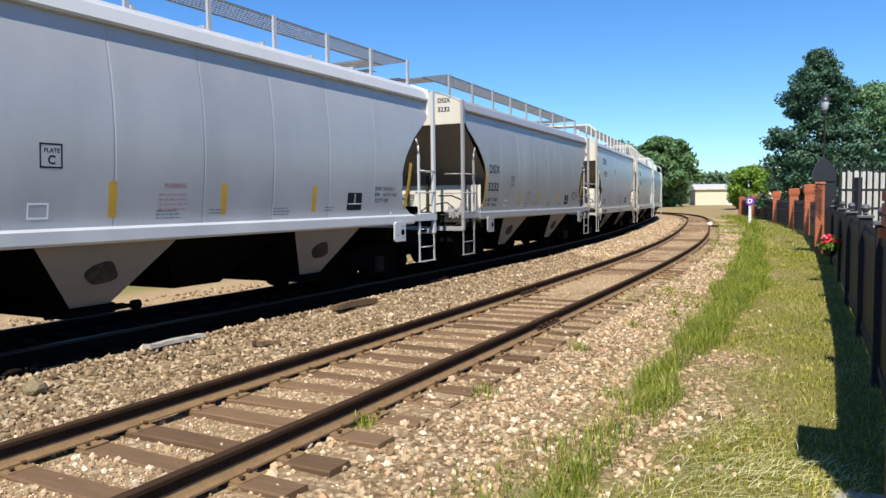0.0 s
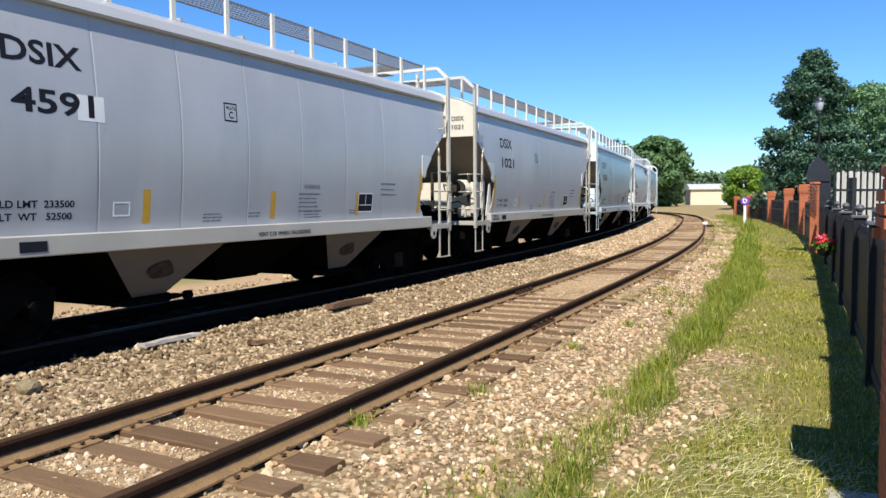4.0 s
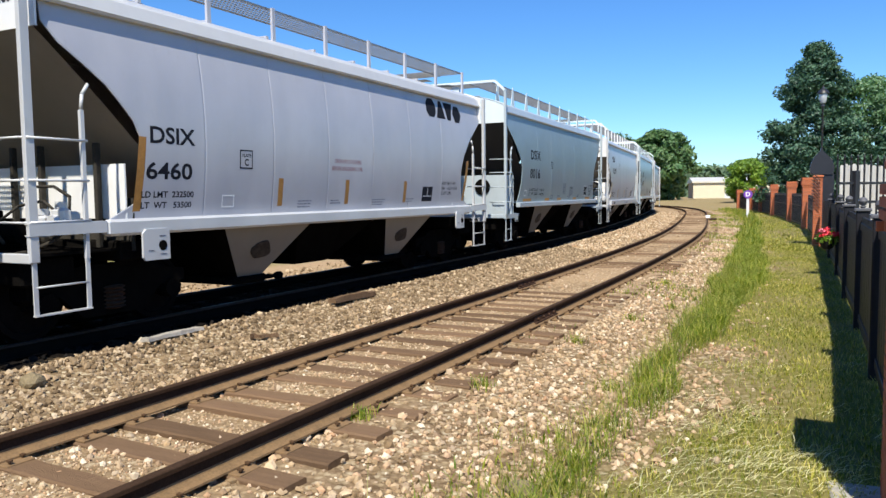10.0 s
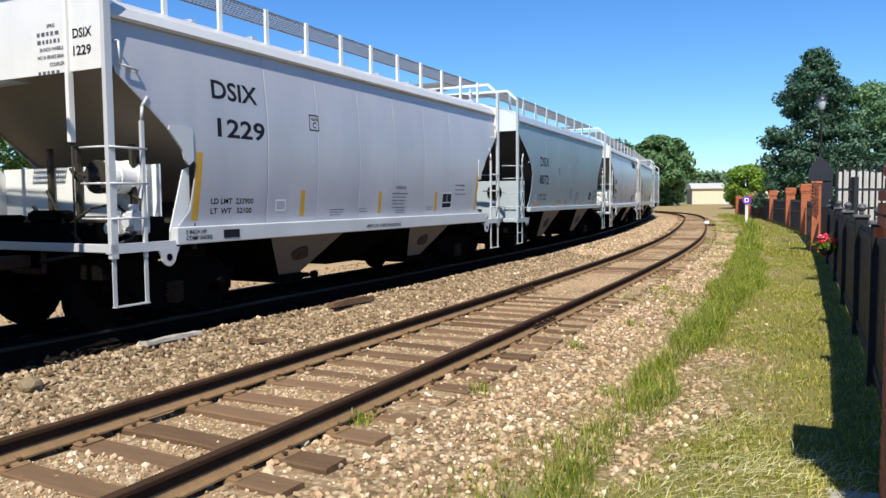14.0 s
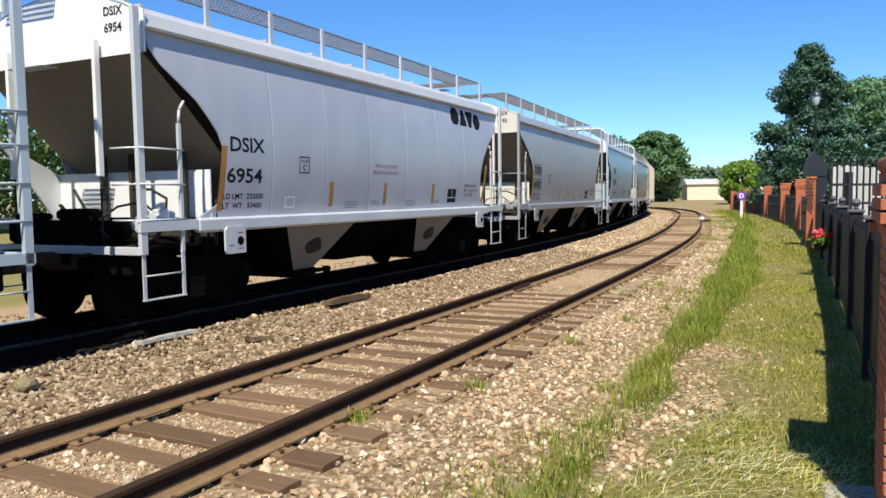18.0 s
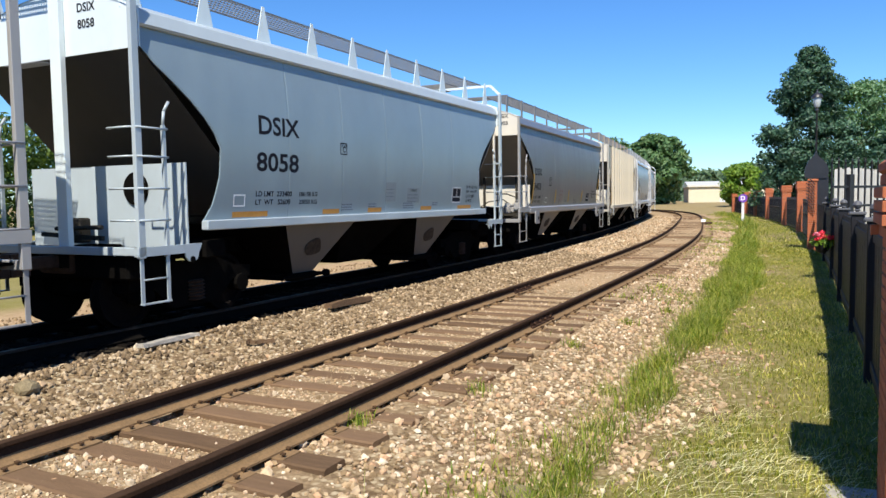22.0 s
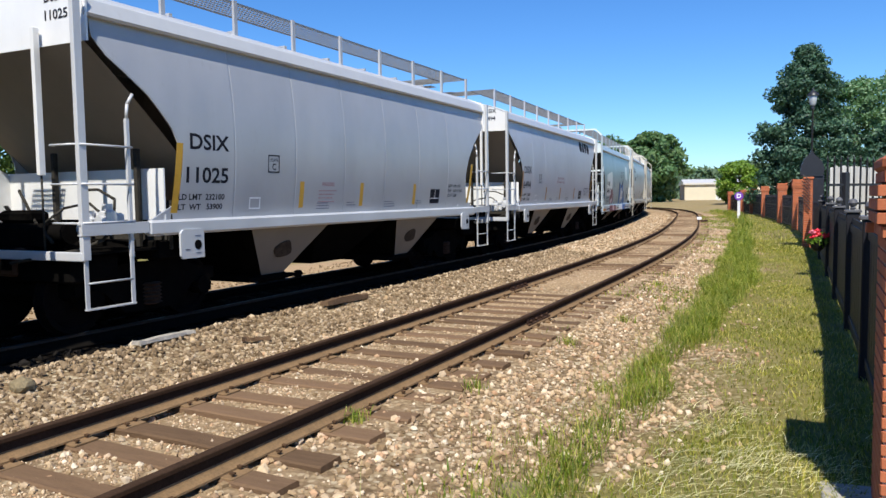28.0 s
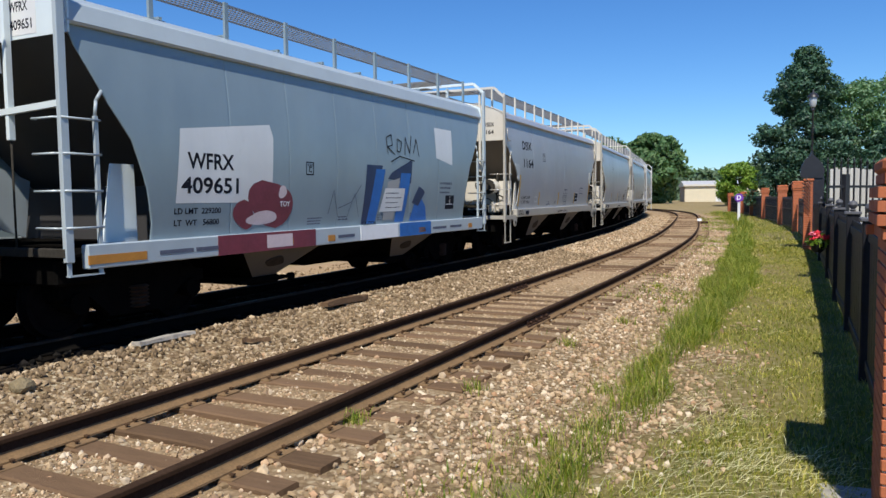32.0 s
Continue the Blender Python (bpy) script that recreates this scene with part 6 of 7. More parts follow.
def main_at(s):
    return Vector((np.interp(s, _md, MAIN[:, 0]), np.interp(s, _md, MAIN[:, 1]), 0))


def car_pose(n, t):
    s = train_place(n, t)
    a, b = main_at(s - 4.4), main_at(s + 4.4)
    d = b - a
    return Matrix.Translation((a + b) / 2) @ Matrix.Rotation(math.atan2(d.y, d.x), 4, 'Z')


def motions():
    """The train rolls past, its wheels turning."""
    steps = [k * 0.5 for k in range(65)]
    for car, n in CARS:
        walk(car, [(t, car_pose(n, t)) for t in steps])
    ticks = [k * 0.1 for k in range(321)]
    for k, w in enumerate(WHEELS):
        base = w.matrix_basis.translation.copy()
        walk(w, [(t, Matrix.Translation(base) @ Matrix.Rotation((train_place(0, t) - train_place(0, 0)) / 0.425, 4, 'Y')) for t in ticks])

# ---- loose ballast ----
def stones(name, n, s_rng, lat_rng, size, seed, mat, label, edge=None, keep=None):
    """Many angular stones lying on the ground, joined."""
    rng = np.random.RandomState(seed)
    s = s_rng[0] + (s_rng[1] - s_rng[0]) * rng.rand(n) ** 1.35
    lat = rng.uniform(*lat_rng, n)
    x, y, _ = line_at(s, lat)
    if keep is not None:
        k = keep(s, lat, x, y, rng)
        s, lat, x, y = s[k], lat[k], x[k], y[k]
        n = len(s)
    z = ground_z(s, lat) + 0.02 * lumps(x, y, 1.1, 1)
    ico = np.array([(0, 0, 1), (0.9, 0, 0.35), (0.28, 0.85, 0.4), (-0.72, 0.52, 0.4), (-0.72, -0.52, 0.4), (0.28, -0.85, 0.4), (0.7, 0.5, -0.4), (-0.28, 0.85, -0.4), (-0.9, 0, -0.35), (-0.28, -0.85, -0.4), (0.7, -0.5, -0.4), (0, 0, -1)])
    f = np.array([(0, 1, 2), (0, 2, 3), (0, 3, 4), (0, 4, 5), (0, 5, 1), (1, 6, 2), (2, 6, 7), (2, 7, 3), (3, 7, 8), (3, 8, 4), (4, 8, 9), (4, 9, 5), (5, 9, 10), (5, 10, 1), (1, 10, 6)])
    sz = size[0] + (size[1] - size[0]) * rng.rand(n) ** 2.2
    v = ico[None] * (1 + rng.uniform(-0.28, 0.28, (n, 12, 1)))
    v = v * (sz[:, None, None] * rng.uniform(0.6, 1.1, (n, 1, 3)))
    a, b = rng.uniform(0, 6.28, n), rng.uniform(-0.6, 0.6, n)
    ca, sa, cb, sb = np.cos(a)[:, None], np.sin(a)[:, None], np.cos(b)[:, None], np.sin(b)[:, None]
    vy, vz = v[..., 1] * cb - v[..., 2] * sb, v[..., 1] * sb + v[..., 2] * cb
    vx, vy = v[..., 0] * ca - vy * sa, v[..., 0] * sa + vy * ca
    out = np.stack([vx + x[:, None], vy + y[:, None], vz + (z + sz * 0.25)[:, None]], -1).reshape(-1, 3)
    faces = (f[None] + (np.arange(n) * 12)[:, None, None]).reshape(-1, 3)
    ob = part(name, cloud_mesh(name, out, faces), mat)
    return tagged(ob, label, "gravel", kind="stuff")


def thin_out(s, lat, x, y, rng):
    e = verge_edge(s, x, y)
    inside = abs(lat) < 0.70
    p = np.where(lat < e, np.clip(0.25 - (e - lat) * 0.22, 0.015, 1), 1.0)
    p = np.maximum(p, 0.8 * bare(x, y))
    p = np.where(inside, np.interp(s, [3, 8], [0.10, 0.02]), np.where(abs(lat) < 1.35, np.interp(s, [1, 6], [0.45, 0.12]), p))
    return rng.rand(len(s)) < p


stones("ballast", 48000, (-2.5, 24), (-3.9, 1.5), (0.011, 0.038), 11, M_STONE, "loose tan and white ballast stones beside the track", keep=thin_out)
stones("ballast", 28000, (-4, 24), (1.0, 3.4), (0.012, 0.042), 12, M_GREYSTONE, "loose grey-brown ballast stones between the tracks")
stones("ballast", 18000, (18, 62), (-3.0, 3.5), (0.025, 0.055), 13, M_STONE, "distant ballast stones along the curve", keep=thin_out)
stones("ballast", 7000, (-6, 40), (3.15, 6.1), (0.02, 0.06), 14, M_SHADESTONE, "near-black ballast stones under the train, shade in their colour")
stones("ballast", 4000, (-6, 40), (6.1, 9.0), (0.02, 0.06), 17, M_GREYSTONE, "ballast stones beyond the train")
stones("ballast", 14000, (-2.5, 16), (-0.68, 0.68), (0.007, 0.017), 16, M_STONE, "fine gravel packed between the rails", keep=lambda s, lat, x, y, rng: rng.rand(len(s)) < np.interp(s, [1, 6, 16], [1.0, 0.35, 0.2]))
stones("ballast", 500, (-2, 16), (-3.2, 2.9), (0.035, 0.062), 15, M_STONE, "larger ballast lumps", keep=thin_out)


# ---- grass ----
def blades(name, s, lat, height, width, lean, seed, mat, label, aim=None, lift=0.0):
    """Bent grass blades of three faces each, joined."""
    rng = np.random.RandomState(seed)
    n = len(s)
    x, y, _ = line_at(s, lat)
    z = ground_z(s, lat) + 0.02 * lumps(x, y, 1.1, 1) - 0.005 + lift * rng.uniform(0.2, 1.0, n)
    a = rng.uniform(0, 6.28, n) if aim is None else rng.normal(aim, 0.45, n)
    dx, dy = np.cos(a), np.sin(a)
    h = height * rng.uniform(0.55, 1.2, n)
    ln = lean * h * rng.uniform(0.3, 1.4, n)
    w = width * rng.uniform(0.7, 1.3, n)
    px, py = -dy * w / 2, dx * w / 2
    lev = ((0.0, 0.0, 1.0), (0.45, 0.22, 0.85), (0.8, 0.62, 0.5), (1.0, 1.0, 0.05))
    vs = []
    for u, o, ww in lev:
        hh = z + 0.006 * (u > 0) + h * u * max(0.12, 1 - 0.25 * o * lean)
        for sg in (-1, 1):
            vs.append(np.stack([x + dx * ln * o + sg * px * ww, y + dy * ln * o + sg * py * ww, hh], 1))
    v = np.stack(vs, 1).reshape(-1, 3)
    q = np.array([(0, 1, 3, 2), (2, 3, 5, 4), (4, 5, 7, 6)])
    f = (q[None] + (np.arange(n) * 8)[:, None, None]).reshape(-1, 4)
    return tagged(part(name, cloud_mesh(name, v, f), mat), label, "grass", kind="stuff")


def scatter(n, s_rng, lat_rng, seed, dens, pw=1.4):
    rng = np.random.RandomState(seed)
    s = s_rng[0] + (s_rng[1] - s_rng[0]) * rng.rand(n) ** pw
    lat = rng.uniform(*lat_rng, n)
    x, y, _ = line_at(s, lat)
    k = rng.rand(n) < dens(s, lat, x, y)
    return s[k], lat[k]


def tall_strip(s, lat, x, y):
    """The band of long grass that wanders along the edge of the gravel."""
    ks = [-4, -0.3, 0.6, 1.3, 2.4, 3.7, 5.5, 7.6, 10.6, 14, 19.4, 28.8, 40.6, 60]
    near = np.interp(s, ks, [-2.5, -2.5, -2.42, -2.45, -2.53, -2.52, -2.45, -2.48, -2.35, -2.3, -2.15, -2.15, -2.75, -3.0])
    far = np.interp(s, ks, [-2.84, -2.84, -2.84, -3.02, -3.0, -2.90, -3.08, -3.06, -3.22, -3.2, -2.95, -2.95, -3.65, -4.2])
    wob = 0.13 * lumps(x, y, 3.0, 21)
    d = np.clip(np.minimum(near + wob - lat, lat - far - wob) / 0.16 + 0.25, 0, 1)
    return d * np.clip(0.74 + 0.75 * lumps(x, y, 3.4, 22), 0.12, 1) * np.interp(s, [1, 5], [0.75, 1.0]) * (1 - 0.6 * bare(x, y))


def lawn_cover(s, lat, x, y):
    return np.clip((verge_edge(s, x, y) - lat) / 0.5, 0, 1) * np.clip(0.65 + 0.5 * lumps(x, y, 1.7, 9), 0.12, 1) * (1 - 0.9 * bare(x, y))


_s, _l = scatter(120000, (-2.5, 30), (-3.6, -1.9), 31, tall_strip)
blades("tall_grass", _s, _l, 0.25, 0.0065, 0.85, 32, M_GRASS, "strip of long bright green grass along the gravel")
_s, _l = scatter(2600, (-2.5, 14), (-3.1, -1.75), 46, lambda s, lat, x, y: np.exp(-((lat + np.interp(s, [0, 4, 14], [2.45, 2.55, 2.6])) / 0.24) ** 2), 1.3)
blades("grass_stems", _s, _l, 0.40, 0.0035, 0.5, 47, M_STEM, "thin olive-brown seed stems above the long grass")
_s, _l = scatter(14000, (22, 75), (-5.5, -1.8), 33, tall_strip, 1.2)
blades("tall_grass", _s, _l, 0.34, 0.022, 0.4, 34, M_GRASS, "long green grass strip farther along the fence")
_s, _l = scatter(130000, (-2.5, 26), (-6.5, -2.2), 35, lawn_cover, 1.5)
blades("lawn_grass", _s, _l, 0.055, 0.008, 0.9, 36, M_LAWN, "short sunlit mown grass beside the fence")
_s, _l = scatter(30000, (20, 75), (-7.5, -2.0), 37, lawn_cover, 1.2)
blades("lawn_grass", _s, _l, 0.09, 0.022, 0.8, 38, M_LAWN, "short grass farther along the fence")
def straw_cover(s, lat, x, y):
    """Swathes of cut straw left on the mown verge."""
    v = np.clip(0.02 + 0.16 * lumps(x, y, 1.9, 41), 0, 1)
    for a, b, c, r in ((2.25, 4.85, 0.9, 0.36), (1.75, 4.75, 0.55, 0.30), (1.95, 5.6, 0.6, 0.28), (2.4, 5.95, 0.45, 0.26), (1.4, 4.4, 0.5, 0.25), (3.1, 7.5, 0.25, 0.35), (2.0, 6.6, 0.35, 0.25)):
        v = v + c * np.exp(-((x - a) ** 2 + (y - b) ** 2) / r ** 2)
    return v


_s, _l = scatter(8000, (-2.5, 6), (-4.6, -2.6), 39, straw_cover, 1.2)
blades("dry_straw", _s, _l, 0.062, 0.0052, 5.0, 42, M_STRAW, "loose pale cut straw lying on the grass", 0.15, 0.05)
_s, _l = scatter(44000, (-2.5, 60), (-2.9, -0.9), 43, lambda s, lat, x, y: np.clip(lumps(x, y, 1.6, 44) - np.interp(s, [4, 9, 16, 30], [0.45, 0.0, -0.30, -0.45]), 0, 1) * np.interp(lat, [-2.2, -0.9], [1.3, 0.3]), 1.0)
blades("weeds", _s, _l, 0.10, 0.012, 0.7, 45, M_GRASS, "small green weeds growing in the gravel")


def weed_tuft(s, lat, seed, h, n=60):
    rng = np.random.RandomState(seed)
    blades("weed_tuft", s + rng.normal(0, 0.06, n), lat + rng.normal(0, 0.06, n), h, 0.009, 0.8, seed, M_GRASS, "small green weed tuft in the gravel")


for _k, (_a, _b) in enumerate(((1.6, -1.35), (6.0, -1.75), (4.1, -1.5), (10.3, -1.5), (2.3, -2.35), (0.3, -0.85), (7.4, -2.1))):
    weed_tuft(_a, _b, 60 + _k, 0.13)

# ---- fence, piers and garden things ----
FENCE_LAT = [(-4, -4.62), (4, -4.66), (10, -4.62), (22, -4.75), (33, -5.2), (76, -5.28), (100, -5.4)]


def fence_at(s, off=0.0):
    lat = off + float(np.interp(s, [a for a, b in FENCE_LAT], [b for a, b in FENCE_LAT]))
    x, y, h = line_at(s, lat)
    return float(x), float(y), float(ground_z(np.array([s]), np.array([lat]))[0]), float(h)


BRICK_L = Shape().box(0.004, 0.201, -0.012, 0.05, 0.004, 0.063, 0.003).mesh("brick")
BRICK_S = Shape().box(0.004, 0.094, -0.012, 0.05, 0.004, 0.063, 0.003).mesh("brick")


def pier(s, w, h, label, pieces, off=0.0, corbel=True):
    """A square brick pier with a corbelled cap, built of courses; pieces lays single bricks."""
    x, y, z, hd = fence_at(s, off)
    p = thing("brick_pier", label, "brick pier", "brick piers of the fence", pose(x, y, z - 0.05, 0, 0, math.degrees(hd)))
    hw = w / 2
    part("core", Shape().box(-hw + 0.012, hw - 0.012, -hw + 0.012, hw - 0.012, 0, h - 0.02), M_MORTAR, p, "pale mortar core")
    course = 0.0725
    n = int(h / course)
    for k in range(n):
        grow = 0.0
        if corbel and k >= n - 5:
            grow = (0.025, 0.05, 0.05, 0.05, 0.02)[k - (n - 5)]
        a = hw + grow
        if pieces:
            for side in range(4):
                m0 = Matrix.Rotation(math.pi / 2 * side, 4, 'Z') @ Matrix.Translation((-a, -a, k * course + 0.05))
                u = 0.0
                long = (k + side) % 2 == 0
                while u < 2 * a - 0.05:
                    me = BRICK_L if (long or u > 0) and 2 * a - u > 0.19 else BRICK_S
                    part("brick", me, M_BRICK, p, m=m0 @ Matrix.Translation((u, 0.012, 0)))
                    u += 0.205 if me is BRICK_L else 0.098
        else:
            part("brick_course", cached(("course", round(a, 3)), lambda: Shape().box(-a, a, -a, a, 0.0, course - 0.010, 0.003).mesh("brick_course")), M_BRICK, p, m=pose(0, 0, k * course + 0.05))
    part("cap", Shape().box(-hw - 0.03, hw + 0.03, -hw - 0.03, hw + 0.03, h - 0.02, h + 0.06, 0.02), M_BRICK, p)
    return p


def iron_panel(s0, s1, h, label, gap=0.13, tip=True):
    """Black iron fence panel between two piers, each picket a bar with a pointed tip."""
    x0, y0, z0, _ = fence_at(s0)
    x1, y1, z1, _ = fence_at(s1)
    d = math.hypot(x1 - x0, y1 - y0)
    f = thing("iron_fence", label, "fence", "iron fence panels", pose(x0, y0, (z0 + z1) / 2, 0, 0, math.degrees(math.atan2(y1 - y0, x1 - x0))))
    for z in (0.12, h * 0.62, h - 0.12):
        part("rail", Shape().box(0, d, -0.018, 0.018, z - 0.02, z + 0.02), M_BLACK, f)
    n = max(2, int(d / gap))
    me = Shape().box(-0.016, 0.016, -0.016, 0.016, 0.03, h).mesh("picket")
    tipm = Shape().rod((0, 0, h), (0, 0, h + 0.12), 0.022, 4, 0.002).mesh("spear_tip")
    for k in range(n):
        p = part("picket", me, M_BLACK, f, m=pose((k + 0.5) * d / n, 0, 0))
        if tip:
            part("spear_tip", tipm, M_BLACK, p)
    return f


def screen_panel(s0, s1, h, label):
    """A run of dark fence hung between piers, of close upright boards on rails."""
    x0, y0, z0, _ = fence_at(s0)
    x1, y1, z1, _ = fence_at(s1)
    d = math.hypot(x1 - x0, y1 - y0)
    f = thing("dark_fence", label, "fence", "dark fence panels", pose(x0, y0, (z0 + z1) / 2, 0, 0, math.degrees(math.atan2(y1 - y0, x1 - x0))))
    n = max(3, int(d / 0.272))
    for z in (0.18, h - 0.12):
        part("rail", Shape().box(0, d, -0.03, 0.03, z - 0.05, z + 0.05, 0.006), M_BLACKWOOD, f)
    me = Shape().box(-0.135, 0.135, -0.012, 0.012, 0.05, h).mesh("board")
    for k in range(n):
        part("board", me, M_BLACKWOOD, f, m=pose((k + 0.5) * d / n, 0, 0))
    return f


PIERS = [(0.17, 0.61, 2.02), (22.0, 0.26, 2.45), (33.5, 0.46, 2.36), (41.2, 0.46, 2.25), (52.3, 0.46, 2.20), (61.8, 0.46, 2.12), (68.4, 0.46, 2.03), (75.5, 0.46, 1.92)]


def make_fence():
    pier(PIERS[0][0], 0.61, 2.02, "red brick pier with pale mortar joints beside the lawn", True, -0.16)
    pier(PIERS[1][0], 0.26, 2.3, "narrow red brick gate pier under a black ornament", False, 0.16, False)
    for s, w, h in PIERS[2:]:
        pier(s, w, h, "red brick fence pier with a corbelled cap", False)
    for (a, wa, _), (b, wb, _) in zip(PIERS[2:], PIERS[3:]):
        iron_panel(a + 0.35, b - 0.35, 1.62, "black iron fence panel between brick piers", 0.15, False)
    iron_panel(22.3, 33.1, 1.6, "long black iron fence panel between brick piers", 0.15, False)
    # dark timber fence with ball-topped posts
    posts = [3.6, 6.4, 9.6, 13.4, 17.6]
    for k, s in enumerate(posts):
        x, y, z, hd = fence_at(s)
        p = thing("fence_post", "black timber fence post with a ball finial", "fence post", "ball-topped fence posts", pose(x, y, z - 0.05, 0, 0, math.degrees(hd)))
        ph = 1.62
        part("shaft", Shape().box(-0.075, 0.075, -0.075, 0.075, 0, ph, 0.01), M_BLACKWOOD, p)
        part("cap", Shape().box(-0.10, 0.10, -0.10, 0.10, ph, ph + 0.04, 0.008), M_DARKCAP, p)
        part("ball", Shape().lathe([(0.02, 0), (0.04, 0.02), (0.024, 0.035), (0.045, 0.055), (0.06, 0.09), (0.048, 0.125), (0.015, 0.145)], 14, "z", (0, 0, ph + 0.04)), M_DARKCAP, p, "round ball finial")
    ends = [0.5] + posts + [21.6]
    for a, b in zip(ends, ends[1:]):
        screen_panel(a + 0.1, b - 0.1, 1.5 if a > 2 else 1.55, "black painted timber fence panel")


make_fence()


def gate_ornament():
    """Black scrolled iron ornament over the gate pier."""
    x, y, z, hd = fence_at(22.0, 0.16)
    g = thing("gate_ornament", "black iron scrolled ornament over the gate pier", "ornament", m=pose(x, y, z, 0, 0, math.degrees(hd) - 90))
    sh = Shape()
    out = [(-0.22, 2.33), (0.42, 2.33), (0.46, 2.55), (0.40, 2.76), (0.28, 2.92), (0.14, 3.06), (0.08, 3.20), (0.02, 3.06), (-0.12, 2.92), (-0.22, 2.70), (-0.25, 2.50)]
    part("finial", sh.prism(out, 1, -0.14, 0.14), M_BLACK, g)
    part("plate", Shape().box(0.10, 0.46, -0.10, 0.10, 0.0, 2.36, 0.02), M_BLACK, g)
    for k in range(9):
        z0 = 1.35 + 0.11 * k
        arc = Shape().pipe([(-0.20, -0.22, z0 + 0.16), (-0.11, -0.24, z0 + 0.1), (-0.02, -0.24, z0), (0.05, -0.23, z0 - 0.1)], 0.016, 5)
        part("scroll", arc, M_BLACK, g, "black iron scroll before the brick")
    return g


gate_ornament()


def side_fence():
    """The black iron fence and pale boards that lead away from the gate."""
    x, y, z, hd = fence_at(16.0)
    a = Vector((9.3, 17.5, z))
    b = Vector((14.6, 19.6, z))
    d = (b - a).length
    m = pose(a.x, a.y, z, 0, 0, math.degrees(math.atan2(b.y - a.y, b.x - a.x)))
    f = thing("iron_fence", "tall black iron fence with upright bars", "fence", "iron fence panels", m)
    for h in (1.55, 2.0, 0.2):
        part("rail", Shape().box(0, d, -0.025, 0.025, h - 0.03, h + 0.03), M_BLACK, f)
    me = Shape().box(-0.016, 0.016, -0.016, 0.016, 0, 2.55).rod((0, 0, 2.55), (0, 0, 2.7), 0.03, 4, 0.002).mesh("picket")
    for k in range(int(d / 0.22)):
        part("picket", me, M_BLACK, f, m=pose(k * 0.22, 0, 0))
    for u in (0.6, 2.4, 4.4):
        part("post", Shape().box(u - 0.07, u + 0.07, -0.07, 0.07, 0, 2.3, 0.01), M_BLACK, f)
    m2 = pose(a.x + 1.55, a.y + 2.0, z, 0, 0, math.degrees(math.atan2(b.y - a.y, b.x - a.x)))
    w = thing("board_fence", "pale weathered board fence behind black bars", "fence", "", m2)
    rng = np.random.RandomState(5)
    for h in (0.5, 1.9):
        part("rail", Shape().box(-0.5, d + 0.5, 0.02, 0.06, h - 0.05, h + 0.05), M_WHITEWOOD, w)
    for k in range(int((d + 1) / 0.145)):
        hh = 2.5 + rng.uniform(-0.03, 0.03)
        part("board", Shape().prism([(-0.066, 0), (0.066, 0), (0.066, hh - 0.05), (0.035, hh), (-0.035, hh), (-0.066, hh - 0.05)], 1, -0.01, 0.012), M_WHITEWOOD, w, m=pose(-0.5 + k * 0.145, 0, 0))
    return f


side_fence()


def geranium(s, lat, zc):
    """Red flowers over green leaves in a hanging pot on the fence."""
    x, y, h = line_at(s, lat)
    g = thing("flower_basket", "hanging basket of red flowers on the dark fence", "flower basket", m=pose(x, y, zc))
    part("pot", Shape().lathe([(0.07, -0.22), (0.12, -0.18), (0.16, -0.05), (0.165, 0.0)], 14), M_BLACKWOOD, g)
    hook = Shape().pipe([(0.0, 0, 0.0), (0.05, 0, 0.2), (0.2, 0.05, 0.28), (0.3, 0.1, 0.2)], 0.008)
    part("hook", hook, M_BLACK, g)
    rng = np.random.RandomState(8)
    lv = leaf_cloud(rng, 260, (0, 0, 0.03), (0.24, 0.24, 0.17), 0.05)
    part("leaves", lv, M_LEAF_GREEN, g)
    red = plain("red_petals", (0.7, 0.03, 0.06), 0.5, 0, 0.2, 20, 60, 0)
    pk = plain("pink_petals", (0.85, 0.25, 0.33), 0.5, 0, 0.2, 20, 60, 0)
    for k in range(9):
        c = (rng.uniform(-0.2, 0.18), rng.uniform(-0.22, 0.12), rng.uniform(0.08, 0.24))
        part("blossom", leaf_cloud(rng, 40, c, (0.06, 0.06, 0.045), 0.035), pk if k == 0 else red, g)
    return g


def leaf_cloud(rng, n, centre, radii, size):
    """Small leaf quads scattered in an ellipsoid, more at its skin."""
    d = rng.normal(size=(n, 3))
    d /= np.linalg.norm(d, axis=1)[:, None]
    r = rng.rand(n, 1) ** 0.4
    c = np.array(centre) + d * r * np.array(radii)
    return leaf_quads(rng, c, d, size, centre)


def leaf_quads(rng, c, d, size, name="leaves"):
    n = len(c)
    nrm = d + rng.normal(scale=0.7, size=(n, 3))
    nrm /= np.linalg.norm(nrm, axis=1)[:, None]
    t = np.cross(nrm, rng.normal(size=(n, 3)))
    t /= np.linalg.norm(t, axis=1)[:, None] + 1e-9
    b = np.cross(nrm, t)
    s = size * rng.uniform(0.6, 1.35, (n, 1))
    v = np.stack([c - t * s, c + b * s * 0.55 + nrm * s * 0.12, c + t * s, c - b * s * 0.55 + nrm * s * 0.12], 1).reshape(-1, 3)
    return cloud_mesh("leaves", v, np.arange(n * 4).reshape(n, 4))


